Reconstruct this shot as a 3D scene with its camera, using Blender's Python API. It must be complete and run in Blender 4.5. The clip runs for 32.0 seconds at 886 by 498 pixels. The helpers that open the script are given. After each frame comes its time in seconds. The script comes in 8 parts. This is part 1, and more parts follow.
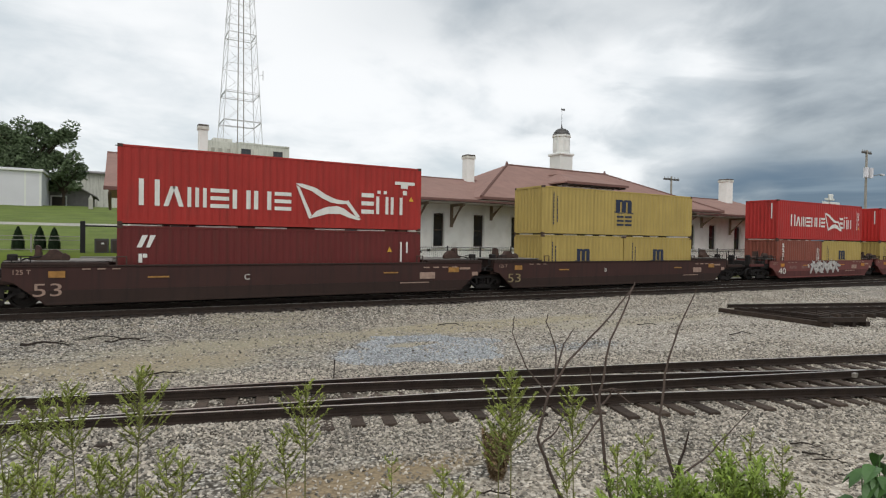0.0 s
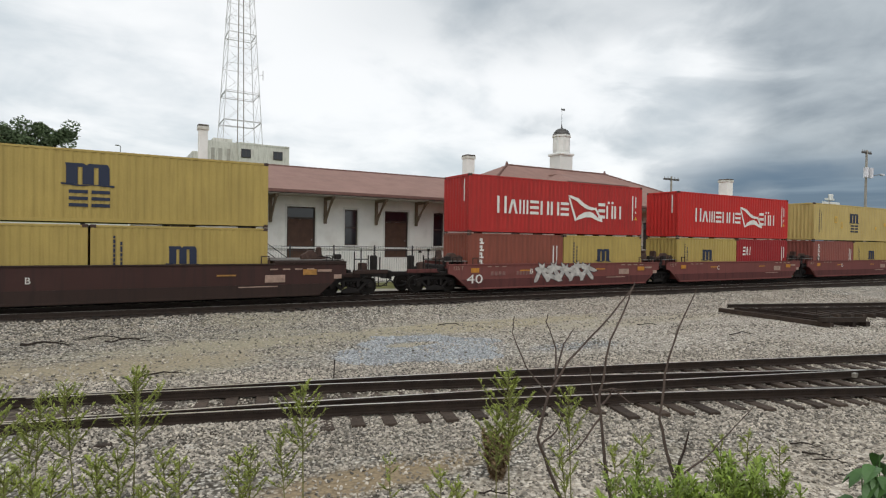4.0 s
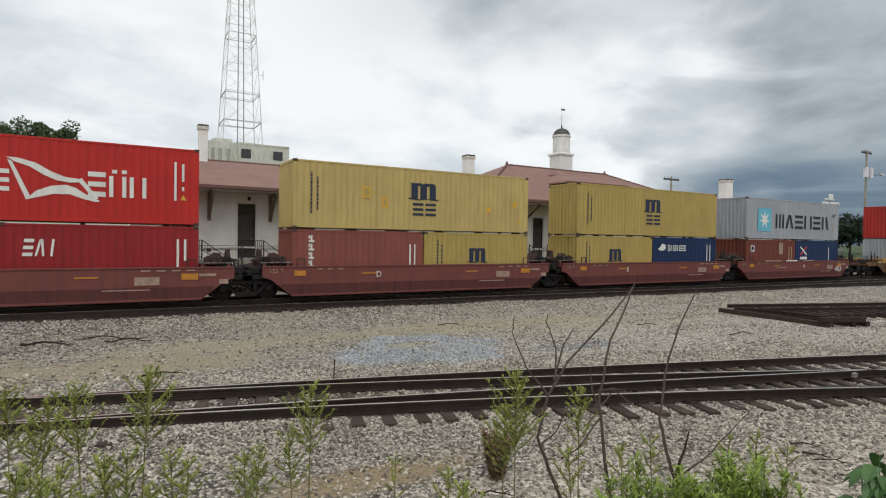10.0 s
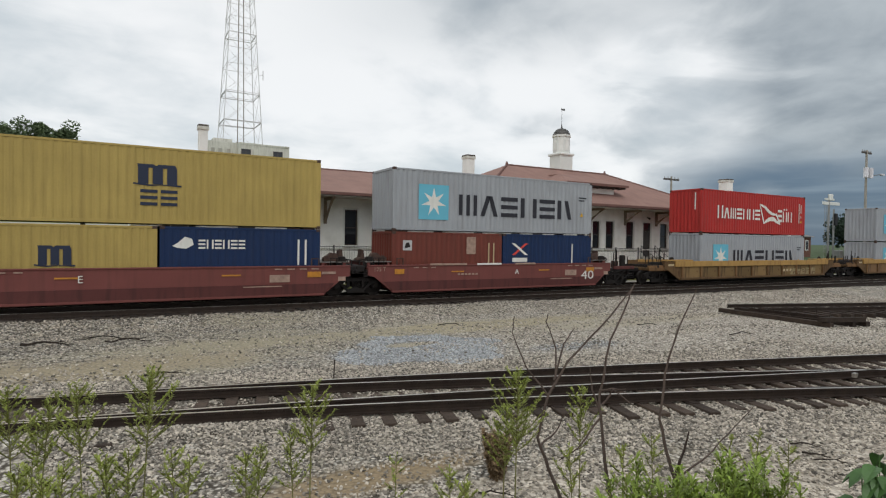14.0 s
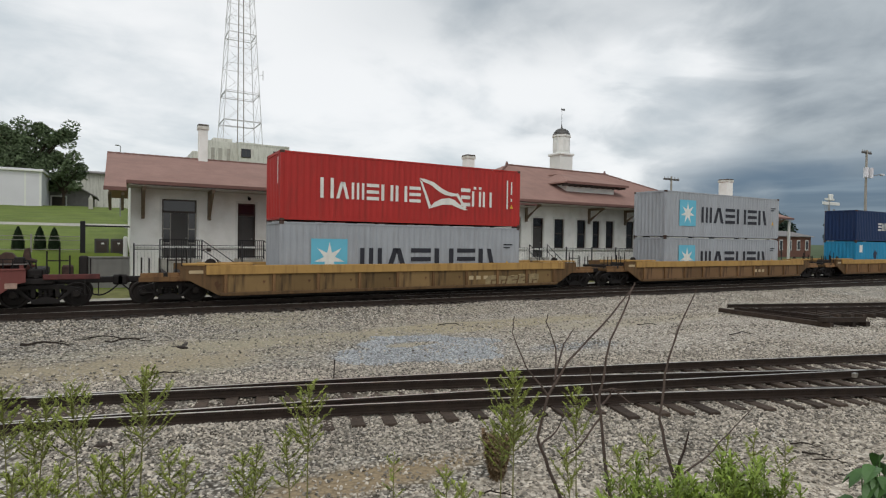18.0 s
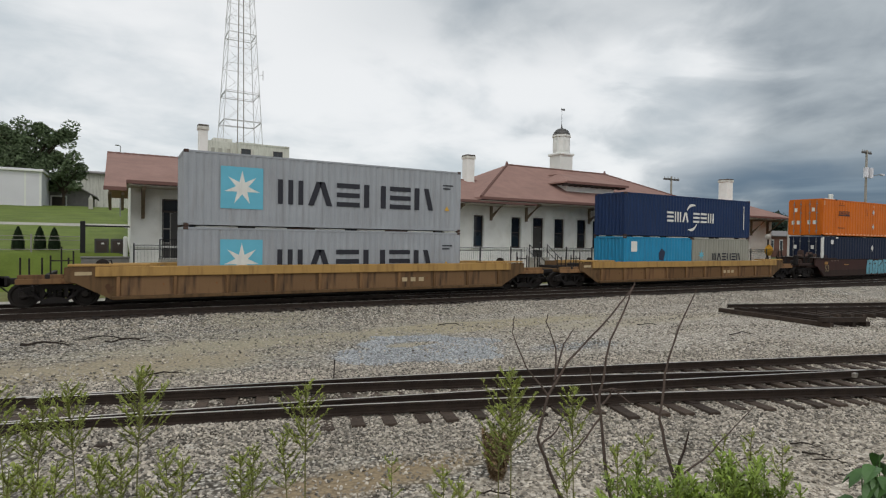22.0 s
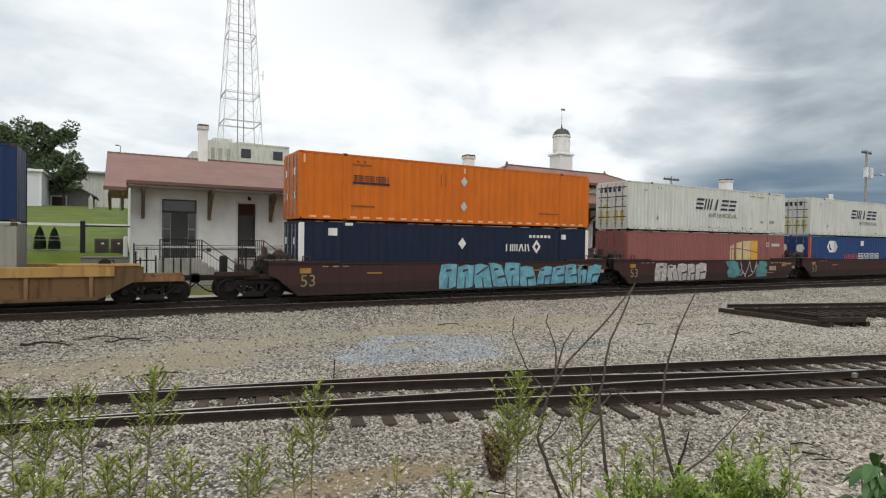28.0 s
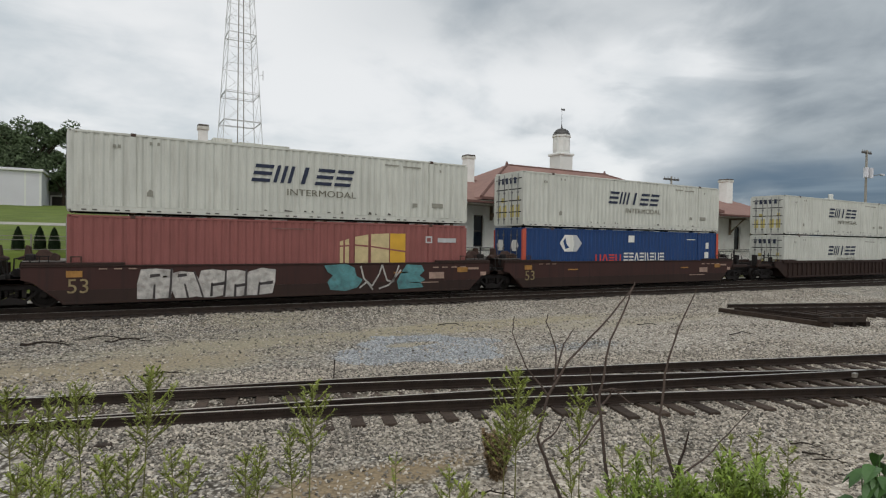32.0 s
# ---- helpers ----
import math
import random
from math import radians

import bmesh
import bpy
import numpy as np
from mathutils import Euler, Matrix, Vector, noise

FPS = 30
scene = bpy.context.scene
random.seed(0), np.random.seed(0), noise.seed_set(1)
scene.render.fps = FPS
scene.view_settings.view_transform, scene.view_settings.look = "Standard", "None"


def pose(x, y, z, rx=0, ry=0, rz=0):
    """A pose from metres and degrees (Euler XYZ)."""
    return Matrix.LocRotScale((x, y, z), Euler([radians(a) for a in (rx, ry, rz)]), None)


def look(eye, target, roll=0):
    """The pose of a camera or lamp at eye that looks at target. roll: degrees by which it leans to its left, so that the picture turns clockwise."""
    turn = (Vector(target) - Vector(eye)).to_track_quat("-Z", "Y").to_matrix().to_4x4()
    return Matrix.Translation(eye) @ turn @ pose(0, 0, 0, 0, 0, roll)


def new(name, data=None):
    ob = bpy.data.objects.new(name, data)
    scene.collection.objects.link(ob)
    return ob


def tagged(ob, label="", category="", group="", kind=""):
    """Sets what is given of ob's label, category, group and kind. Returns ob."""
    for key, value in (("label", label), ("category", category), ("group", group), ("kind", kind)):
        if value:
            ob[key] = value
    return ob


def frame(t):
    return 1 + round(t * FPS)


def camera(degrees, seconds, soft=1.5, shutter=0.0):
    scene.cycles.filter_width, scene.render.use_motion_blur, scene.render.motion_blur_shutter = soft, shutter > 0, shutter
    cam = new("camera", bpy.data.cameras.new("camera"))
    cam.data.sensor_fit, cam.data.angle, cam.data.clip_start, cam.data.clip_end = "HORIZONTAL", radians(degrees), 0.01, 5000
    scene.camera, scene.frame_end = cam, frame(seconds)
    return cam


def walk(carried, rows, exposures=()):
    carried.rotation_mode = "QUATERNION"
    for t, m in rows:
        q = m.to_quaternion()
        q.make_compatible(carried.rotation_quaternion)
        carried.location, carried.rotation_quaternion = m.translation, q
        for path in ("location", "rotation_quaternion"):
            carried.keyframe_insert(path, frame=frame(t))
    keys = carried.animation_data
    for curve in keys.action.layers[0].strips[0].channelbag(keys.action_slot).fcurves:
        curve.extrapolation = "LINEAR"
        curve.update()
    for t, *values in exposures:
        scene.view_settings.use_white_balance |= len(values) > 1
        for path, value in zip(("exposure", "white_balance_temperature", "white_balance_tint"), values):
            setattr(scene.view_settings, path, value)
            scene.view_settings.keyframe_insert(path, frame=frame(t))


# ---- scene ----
cam = camera(76.34, 32.0, soft=1.2)
EYE = (0.0, 0.0, 2.53)
YAW, PITCH = radians(29.94), radians(-0.94)
AIM = (EYE[0] + math.sin(YAW) * math.cos(PITCH), EYE[1] + math.cos(YAW) * math.cos(PITCH), EYE[2] + math.sin(PITCH))
# the exposure drifts a little as bright and dark containers pass
walk(cam, [(0.0, look(EYE, AIM, 0.85)), (32.0, look(EYE, AIM, 0.85))],
     [(0, 0.05), (3, 0.06), (6, 0.03), (9, 0.01), (12, -0.03), (14, -0.05), (19, -0.05), (21, -0.12), (23, -0.13), (24, -0.09), (25, -0.03), (28, 0.12), (29, 0.14), (30, 0.0), (31, -0.14), (32, -0.18)])

# ---- light: overcast sky, brighter overhead, a storm front to the east ----
SUN_EL, SUN_AZ = 52.0, 205.0


def build_world():
    world = bpy.data.worlds.new("overcast_sky")
    scene.world = world
    world.use_nodes = True
    nt = world.node_tree
    nt.nodes.clear()
    N, K = nt.nodes.new, nt.links.new
    out, bg = N("ShaderNodeOutputWorld"), N("ShaderNodeBackground")
    tc, sep = N("ShaderNodeTexCoord"), N("ShaderNodeSeparateXYZ")
    K(tc.outputs["Generated"], sep.inputs[0])

    def mth(op, a, b=None, c=None, clamp=False):
        n = N("ShaderNodeMath")
        n.operation, n.use_clamp = op, clamp
        for i, v in enumerate((a, b, c)):
            if v is None:
                continue
            if isinstance(v, (int, float)):
                n.inputs[i].default_value = v
            else:
                K(v, n.inputs[i])
        return n.outputs[0]

    def ramp(v, lo, hi):
        n = N("ShaderNodeMapRange")
        n.interpolation_type = "SMOOTHSTEP"
        K(v, n.inputs[0])
        n.inputs[1].default_value, n.inputs[2].default_value = lo, hi
        return n.outputs[0]

    def mix(f, a, b):
        n = N("ShaderNodeMix")
        n.data_type = "RGBA"
        K(f, n.inputs[0])
        for i, v in ((6, a), (7, b)):
            if isinstance(v, tuple):
                n.inputs[i].default_value = (*v, 1)
            else:
                K(v, n.inputs[i])
        return n.outputs[2]

    x, y, z = sep.outputs
    zc = mth("MAXIMUM", z, 0.0)
    # the cloud deck: a level sheet overhead, crowded together towards the horizon
    far = mth("DIVIDE", 1.0, mth("ADD", zc, 0.28))
    com = N("ShaderNodeCombineXYZ")
    K(mth("MULTIPLY", x, far), com.inputs[0])
    K(mth("MULTIPLY", y, far), com.inputs[1])
    K(mth("MULTIPLY", zc, 1.2), com.inputs[2])

    def cloud(scale, detail, rough, shift, bend=0.0):
        n, v = N("ShaderNodeTexNoise"), N("ShaderNodeVectorMath")
        n.inputs["Scale"].default_value, n.inputs["Detail"].default_value = scale, detail
        n.inputs["Roughness"].default_value, n.inputs["Distortion"].default_value = rough, bend
        v.inputs[1].default_value = shift
        K(com.outputs[0], v.inputs[0])
        K(v.outputs[0], n.inputs["Vector"])
        return n.outputs["Fac"]

    def bank(direction, wide, amount):
        """A broad thickening (or, below zero, a thin bright place) of the deck round a direction."""
        v = N("ShaderNodeVectorMath")
        v.operation = "DOT_PRODUCT"
        K(tc.outputs["Generated"], v.inputs[0])
        v.inputs[1].default_value = Vector(direction).normalized()
        return mth("MULTIPLY", ramp(v.outputs["Value"], math.cos(radians(wide)), 1.0), amount)

    big, mid = cloud(1.0, 4, 0.5, (4.1, 0.3, 1.7), 0.3), cloud(2.4, 6, 0.52, (0.2, 7.3, 2.1), 0.5)
    fine = cloud(6.5, 6, 0.55, (3.3, 1.1, 0.4), 0.4)
    # how far the view turns to the east, where the storm stands
    hor = mth("SQRT", mth("ADD", mth("MULTIPLY", x, x), mth("MULTIPLY", y, y)))
    east = mth("DIVIDE", x, mth("ADD", hor, 0.001))
    wob = mth("ADD", mth("MULTIPLY", mth("SUBTRACT", big, 0.5), 0.75), mth("MULTIPLY", mth("SUBTRACT", mid, 0.5), 0.55))
    veil = mth("MULTIPLY", ramp(mth("ADD", zc, mth("MULTIPLY", wob, 0.10)), 0.26, 0.36), ramp(east, 0.15, 0.60))
    storm = mth("MAXIMUM", ramp(mth("ADD", east, mth("MULTIPLY", wob, 0.55)), 0.66, 0.83), mth("MULTIPLY", veil, 0.55))
    storm = mth("SUBTRACT", storm, bank((0.76, 0.62, 0.195), 10, 0.75), clamp=True)
    low = ramp(mth("ADD", zc, mth("MULTIPLY", wob, 0.14)), 0.165, 0.095)
    deep = mth("MULTIPLY", ramp(mth("ADD", east, mth("MULTIPLY", wob, 0.3)), 0.72, 0.86), low)
    thick = mth("ADD", mth("MULTIPLY", big, 0.42), mth("ADD", mth("MULTIPLY", mid, 0.43), mth("MULTIPLY", fine, 0.15)))
    for direction, wide, amount in (((-0.04, 0.95, 0.34), 14, 0.05), ((-0.06, 0.98, 0.17), 8, 0.02), ((0.36, 0.88, 0.28), 12, -0.11), ((0.58, 0.78, 0.24), 9, -0.12),
                                    ((-0.02, 0.97, 0.245), 9, -0.07), ((0.45, 0.82, 0.37), 13, 0.10), ((0.80, 0.53, 0.28), 11, 0.09), ((0.76, 0.62, 0.20), 10, -0.07)):
        thick = mth("ADD", thick, bank(direction, wide, amount))
    shade = ramp(thick, 0.40, 0.66)
    white = mix(shade, (0.895, 0.905, 0.905), (0.56, 0.615, 0.645))
    grey = mix(shade, (0.48, 0.52, 0.54), (0.215, 0.25, 0.28))
    col = mix(storm, white, grey)
    streak = N("ShaderNodeTexNoise")
    mp = N("ShaderNodeMapping")
    mp.inputs["Scale"].default_value = (3.0, 3.0, 42.0)
    K(tc.outputs["Generated"], mp.inputs[0])
    K(mp.outputs[0], streak.inputs["Vector"])
    streak.inputs["Scale"].default_value, streak.inputs["Detail"].default_value = 1.0, 5
    col = mix(deep, col, mix(ramp(streak.outputs["Fac"], 0.40, 0.66), (0.095, 0.145, 0.21), (0.19, 0.25, 0.315)))
    sky = N("ShaderNodeTexSky")
    sky.sky_type, sky.sun_disc = "NISHITA", False
    sky.sun_elevation, sky.sun_rotation = radians(SUN_EL), radians(SUN_AZ)
    add = N("ShaderNodeMix")
    add.data_type, add.blend_type = "RGBA", "ADD"
    add.inputs[0].default_value = 0.012
    K(col, add.inputs[6])
    K(sky.outputs[0], add.inputs[7])
    # an overcast sky is two to three times as bright overhead as at the horizon
    lift = mth("ADD", 1.0, mth("MULTIPLY", ramp(zc, 0.36, 0.95), 0.25))
    K(add.outputs[2], bg.inputs[0])
    K(lift, bg.inputs[1])
    K(bg.outputs[0], out.inputs[0])


build_world()
sun_data = bpy.data.lights.new("sun", "SUN")
sun_data.energy, sun_data.angle, sun_data.color = 0.7, radians(25), (1.0, 0.97, 0.93)
sun = new("sun", sun_data)
az, el = radians(SUN_AZ), radians(SUN_EL)
sun.matrix_world = look((math.sin(az) * math.cos(el) * 60, math.cos(az) * math.cos(el) * 60, math.sin(el) * 60), (0, 0, 0))


# ---- materials ----
def lin(r, g, b):
    return tuple((c / 255 / 12.92) if c <= 10.3 else ((c / 255 + 0.055) / 1.055) ** 2.4 for c in (r, g, b))


def mat(name, rgb, rough=0.6, metal=0.0, var=0.12, scale=1.5, grain=40.0, bump=0.0, dirt=None, dirt_amt=0.0,
        streak=False, rust=None, rust_at=0.66, island=0.0, rand=0.0, spec=0.4):
    """A painted, weathered or natural surface: colour drift, fine grain, stains and relief."""
    m = bpy.data.materials.new(name)
    m.use_nodes = True
    nt = m.node_tree
    N, K = nt.nodes.new, nt.links.new
    b = nt.nodes["Principled BSDF"]
    b.inputs["Roughness"].default_value, b.inputs["Metallic"].default_value = rough, metal
    b.inputs["Specular IOR Level"].default_value = spec
    tc = N("ShaderNodeTexCoord")
    base = lin(*rgb)

    def noise_tex(sc, detail=3.0, stretch=None):
        n = N("ShaderNodeTexNoise")
        n.inputs["Scale"].default_value, n.inputs["Detail"].default_value = sc, detail
        if stretch:
            mp = N("ShaderNodeMapping")
            mp.inputs["Scale"].default_value = stretch
            K(tc.outputs["Object"], mp.inputs[0])
            K(mp.outputs[0], n.inputs["Vector"])
        else:
            K(tc.outputs["Object"], n.inputs["Vector"])
        return n.outputs["Fac"]

    def mixc(f, a, c, blend="MIX"):
        n = N("ShaderNodeMix")
        n.data_type, n.blend_type = "RGBA", blend
        if isinstance(f, float):
            n.inputs[0].default_value = f
        else:
            K(f, n.inputs[0])
        for i, v in ((6, a), (7, c)):
            if isinstance(v, tuple):
                n.inputs[i].default_value = (*v[:3], 1)
            else:
                K(v, n.inputs[i])
        return n.outputs[2]

    def rng(v, lo, hi, a=0.0, c=1.0):
        n = N("ShaderNodeMapRange")
        K(v, n.inputs[0])
        for i, q in enumerate((lo, hi, a, c)):
            n.inputs[i + 1].default_value = q
        return n.outputs[0]

    dark = tuple(c * (1 - var) for c in base)
    light = tuple(min(1, c * (1 + var)) for c in base)
    col = mixc(rng(noise_tex(scale, 4), 0.3, 0.7), dark, light)
    fine = noise_tex(grain, 4)
    col = mixc(rng(fine, 0.3, 0.7), col, mixc(1.0, col, (1 - var,) * 3, "MULTIPLY"))
    if dirt:
        f = noise_tex(1.0, 5, (5.0, 5.0, 0.55)) if streak else noise_tex(scale * 1.7, 6)
        col = mixc(rng(f, 0.48, 0.75, 0.0, dirt_amt), col, lin(*dirt))
    if rust:
        col = mixc(rng(noise_tex(scale * 3.3, 8), rust_at, rust_at + 0.06), col, lin(*rust))
    if island or rand:
        src = N("ShaderNodeNewGeometry").outputs["Random Per Island"] if island else N("ShaderNodeObjectInfo").outputs["Random"]
        a = island or rand
        sc = N("ShaderNodeMapRange")
        K(src, sc.inputs[0])
        sc.inputs[3].default_value, sc.inputs[4].default_value = 1 - a, 1 + a
        hs = N("ShaderNodeHueSaturation")
        K(sc.outputs[0], hs.inputs["Value"])
        K(col, hs.inputs["Color"])
        col = hs.outputs[0]
    K(col, b.inputs["Base Color"])
    if bump:
        bp = N("ShaderNodeBump")
        bp.inputs["Strength"].default_value, bp.inputs["Distance"].default_value = bump, 0.02
        K(fine, bp.inputs["Height"])
        K(bp.outputs[0], b.inputs["Normal"])
    return m


def paint(name, rgb, **k):
    k.setdefault("rough", 0.5)
    return mat(name, rgb, var=k.pop("var", 0.07), scale=0.7, grain=25, dirt=k.pop("dirt", (70, 52, 42)), dirt_amt=k.pop("dirt_amt", 0.30),
               streak=True, bump=0.05, spec=0.22, **k)


RED = paint("red_container_paint", (172, 50, 46))
RED_BRIGHT = paint("bright_red_container_paint", (186, 47, 42), dirt_amt=0.18)
RED_DEEP = paint("deep_red_container_paint", (148, 40, 42), dirt_amt=0.25)
RED_FADED = paint("faded_red_container_paint", (164, 52, 46))
MAROON = paint("maroon_container_paint", (104, 44, 42), dirt_amt=0.4)
BROWN_RED = paint("brown_red_container_paint", (134, 76, 62), dirt_amt=0.35)
BROWN_DEEP = paint("deep_brown_red_container_paint", (114, 60, 50), dirt_amt=0.35)
FADED_BROWN = paint("faded_brown_red_container_paint", (138, 80, 70), dirt=(96, 66, 58), dirt_amt=0.4)
DUSTY_RED = paint("dusty_red_container_paint", (146, 91, 86), dirt_amt=0.25)
YELLOW = paint("yellow_container_paint", (176, 153, 88), dirt=(116, 96, 58), dirt_amt=0.25, rust=(110, 70, 40), rust_at=0.74)
YELLOW_PALE = paint("pale_yellow_container_paint", (190, 167, 106), dirt=(124, 102, 64), dirt_amt=0.3, rust=(110, 70, 40), rust_at=0.73)
GREY = paint("grey_container_paint", (160, 163, 167), dirt=(112, 104, 96), dirt_amt=0.28, rust=(122, 92, 70), rust_at=0.73)
TAN_GREY = paint("tan_grey_container_paint", (150, 148, 136), dirt=(96, 88, 76), dirt_amt=0.4)
NAVY = paint("navy_container_paint", (28, 48, 84), dirt=(48, 48, 54), dirt_amt=0.25)
DARK_NAVY = paint("dark_navy_container_paint", (24, 34, 56), dirt=(60, 56, 54), dirt_amt=0.2)
BLUE = paint("blue_container_paint", (40, 68, 114), dirt=(70, 66, 66), dirt_amt=0.2)
CYAN = paint("cyan_blue_container_paint", (44, 138, 178), dirt=(60, 70, 76), dirt_amt=0.3)
ORANGE = paint("orange_container_paint", (206, 106, 26), dirt=(110, 66, 38), dirt_amt=0.2)
WHITE_C = paint("white_container_paint", (206, 206, 196), dirt=(130, 124, 112), dirt_amt=0.3)
# black of the rubber hoses; also stands for shade under the container floors
HOSE_AND_GAP_SHADE = mat("black_hose_and_gap_shade", (22, 20, 20), 0.8)
STEEL = mat("galvanised_steel", (150, 150, 148), 0.4, 0.8, bump=0.1)
CAR_RED = paint("red_oxide_car_paint", (120, 70, 65), dirt=(78, 54, 50), dirt_amt=0.35, rough=0.65)
# darker copy of CAR_RED: shade under the side's fold put into the colour, plus grime
CAR_RED_LOW = paint("grimy_shaded_red_oxide_car_paint", (94, 54, 51), dirt=(52, 38, 36), dirt_amt=0.6, rough=0.7)
CAR_BROWN = paint("brown_car_paint", (68, 46, 42), dirt=(48, 40, 38), dirt_amt=0.6, rough=0.7)
CAR_YELLOW = paint("weathered_yellow_car_paint", (176, 139, 82), dirt=(112, 84, 54), dirt_amt=0.6, rust=(118, 80, 48), rust_at=0.68, rough=0.7)
CAR_RUST = paint("rusty_yellow_car_paint", (106, 82, 56), dirt=(66, 50, 36), dirt_amt=0.8, rust=(84, 60, 42), rust_at=0.62, rough=0.75)
CAR_PLATE = paint("patchy_rusty_plate", (120, 97, 64), dirt=(60, 46, 36), dirt_amt=0.85, rust=(86, 60, 42), rust_at=0.6, rough=0.75, rand=0.38)
CAR_PLATE_DARK = paint("dark_rusty_plate", (114, 88, 62), dirt=(52, 40, 34), dirt_amt=0.85, rust=(116, 76, 44), rust_at=0.62, rough=0.75, rand=0.35)
CAR_PLATE_WARM = paint("orange_rusty_plate", (126, 95, 64), dirt=(78, 54, 40), dirt_amt=0.8, rust=(92, 60, 40), rust_at=0.62, rough=0.75, rand=0.25)
CAR_DARK = paint("dark_brown_car_paint", (58, 44, 39), dirt=(40, 34, 32), dirt_amt=0.6, rough=0.75)
SCUFF = mat("dark_grey_scuff", (96, 92, 84), 0.7, var=0.25, scale=6)
STEEL_DECK = mat("worn_pale_deck_steel", (138, 132, 126), 0.6, 0.3, var=0.2, scale=3, dirt=(70, 58, 52), dirt_amt=0.6)
CASTING_BROWN = mat("rusty_brown_casting", (82, 62, 54), 0.8, 0.1, var=0.3, scale=4, bump=0.3, dirt=(48, 38, 34), dirt_amt=0.6)
GRIME = mat("grimy_cast_steel", (38, 33, 31), 0.75, 0.2, var=0.3, bump=0.3)
WHEEL = mat("worn_wheel_steel", (46, 41, 38), 0.55, 0.6, var=0.25, bump=0.1)
MARK_WHITE = mat("white_marking_paint", (226, 224, 216), 0.55, var=0.06, dirt=(150, 140, 130), dirt_amt=0.25, streak=True)
MARK_CREAM = mat("cream_marking_paint", (188, 168, 132), 0.6, var=0.1)
MARK_BLACK = mat("black_marking_paint", (38, 38, 46), 0.55, var=0.08)
MARK_NAVY = mat("navy_marking_paint", (36, 44, 66), 0.55, var=0.08)
MARK_STAR = mat("light_blue_marking_paint", (102, 180, 202), 0.5, var=0.05)
MARK_YELLOW = mat("yellow_marking_paint", (214, 166, 56), 0.55, var=0.1)
MARK_OLD = mat("faded_cream_spray_paint", (152, 134, 98), 0.7, var=0.3, scale=4)
STEN_OCHRE = mat("dull_ochre_stencil_paint", (168, 122, 62), 0.65, var=0.25, scale=5)
STEN_DULL = mat("worn_dull_pink_stencil", (136, 100, 92), 0.7, var=0.3, scale=6)
STEN_BRIGHT = mat("bright_ochre_panel_paint", (196, 132, 44), 0.6, var=0.2, scale=5, dirt=(120, 84, 50), dirt_amt=0.4)
STEN_CREAM = mat("faded_cream_stencil_paint", (170, 142, 126), 0.65, var=0.25, scale=5)
STICK = mat("dark_wet_stick_bark", (52, 43, 36), 0.9, var=0.3, scale=8)
MARK_DASH = mat("worn_pale_reflective_tape", (226, 182, 146), 0.5, var=0.1)
MARK_PALE = mat("pale_grey_marking", (190, 190, 190), 0.55, var=0.1, scale=3)
MARK_BUFF = mat("weathered_cream_emblem_paint", (206, 186, 140), 0.6, var=0.15, scale=3)
MARK_OLIVE = mat("faded_olive_grey_lettering", (112, 108, 92), 0.6, var=0.12)
STEN_RUST = mat("faded_rust_brown_stencil", (140, 74, 28), 0.65, var=0.2, scale=5)
CORAL = paint("coral_red_post_paint", (196, 92, 72), dirt_amt=0.2)
PATCH = mat("faded_yellow_film", (206, 190, 116), 0.6, var=0.2, scale=2)
MARK_RED = mat("red_marking_paint", (206, 70, 60), 0.55, var=0.1)
GRAF_WHITE = mat("white_spray_paint", (196, 191, 184), 0.6, var=0.3, scale=3, dirt=(96, 78, 72), dirt_amt=0.5)
GRAF_CYAN = mat("cyan_spray_paint", (116, 176, 190), 0.6, var=0.3, scale=2.5, dirt=(70, 108, 130), dirt_amt=0.7)
GRAF_TEAL = mat("teal_spray_paint", (92, 146, 148), 0.6, var=0.3, scale=2.5, dirt=(70, 72, 76), dirt_amt=0.6)
GRAF_DARK = mat("dark_spray_paint", (66, 60, 60), 0.6, var=0.15)
RAIL = mat("rusty_rail_steel", (58, 47, 40), 0.6, 0.35, var=0.25, scale=4, bump=0.2)
RAIL_TOP = mat("worn_rail_head", (222, 216, 206), 0.35, 0.8, var=0.12, scale=3)
TIE = mat("weathered_timber_tie", (76, 63, 53), 0.9, var=0.35, scale=6, grain=50, bump=0.6, rand=0.3)
TIE_PANEL = mat("rust_stained_timber_tie", (58, 47, 39), 0.9, var=0.35, scale=5, grain=50, bump=0.6, rand=0.35)
TIE_DARK = mat("creosoted_timber_tie", (52, 44, 38), 0.9, var=0.3, scale=6, grain=50, bump=0.6, rand=0.3)
WALL = mat("white_painted_brick", (240, 239, 233), 0.8, var=0.05, scale=0.8, grain=18, bump=0.25, dirt=(176, 170, 156), dirt_amt=0.3)
ROOF = mat("red_brown_roof_tile", (150, 117, 106), 0.85, var=0.10, scale=0.9, grain=9, bump=0.5, dirt=(124, 92, 84), dirt_amt=0.35)
ROOF_EDGE = mat("dark_red_roof_trim", (118, 86, 78), 0.8, var=0.1)
TIMBER_DARK = mat("dark_weathered_timber", (84, 78, 74), 0.9, var=0.2, scale=4)
TIMBER = mat("brown_painted_timber", (128, 112, 94), 0.75, var=0.15, scale=4, bump=0.2)
SOFFIT = mat("soffit_boards", (186, 178, 166), 0.8, var=0.1, scale=3)
DARK_FRAME = mat("dark_brown_frame", (64, 54, 48), 0.6, var=0.12)
PALE_FRAME = mat("pale_grey_frame_paint", (150, 147, 140), 0.65, var=0.08)
SOOT = mat("sooty_chimney_cap", (96, 88, 80), 0.9, var=0.25, scale=4, bump=0.2)
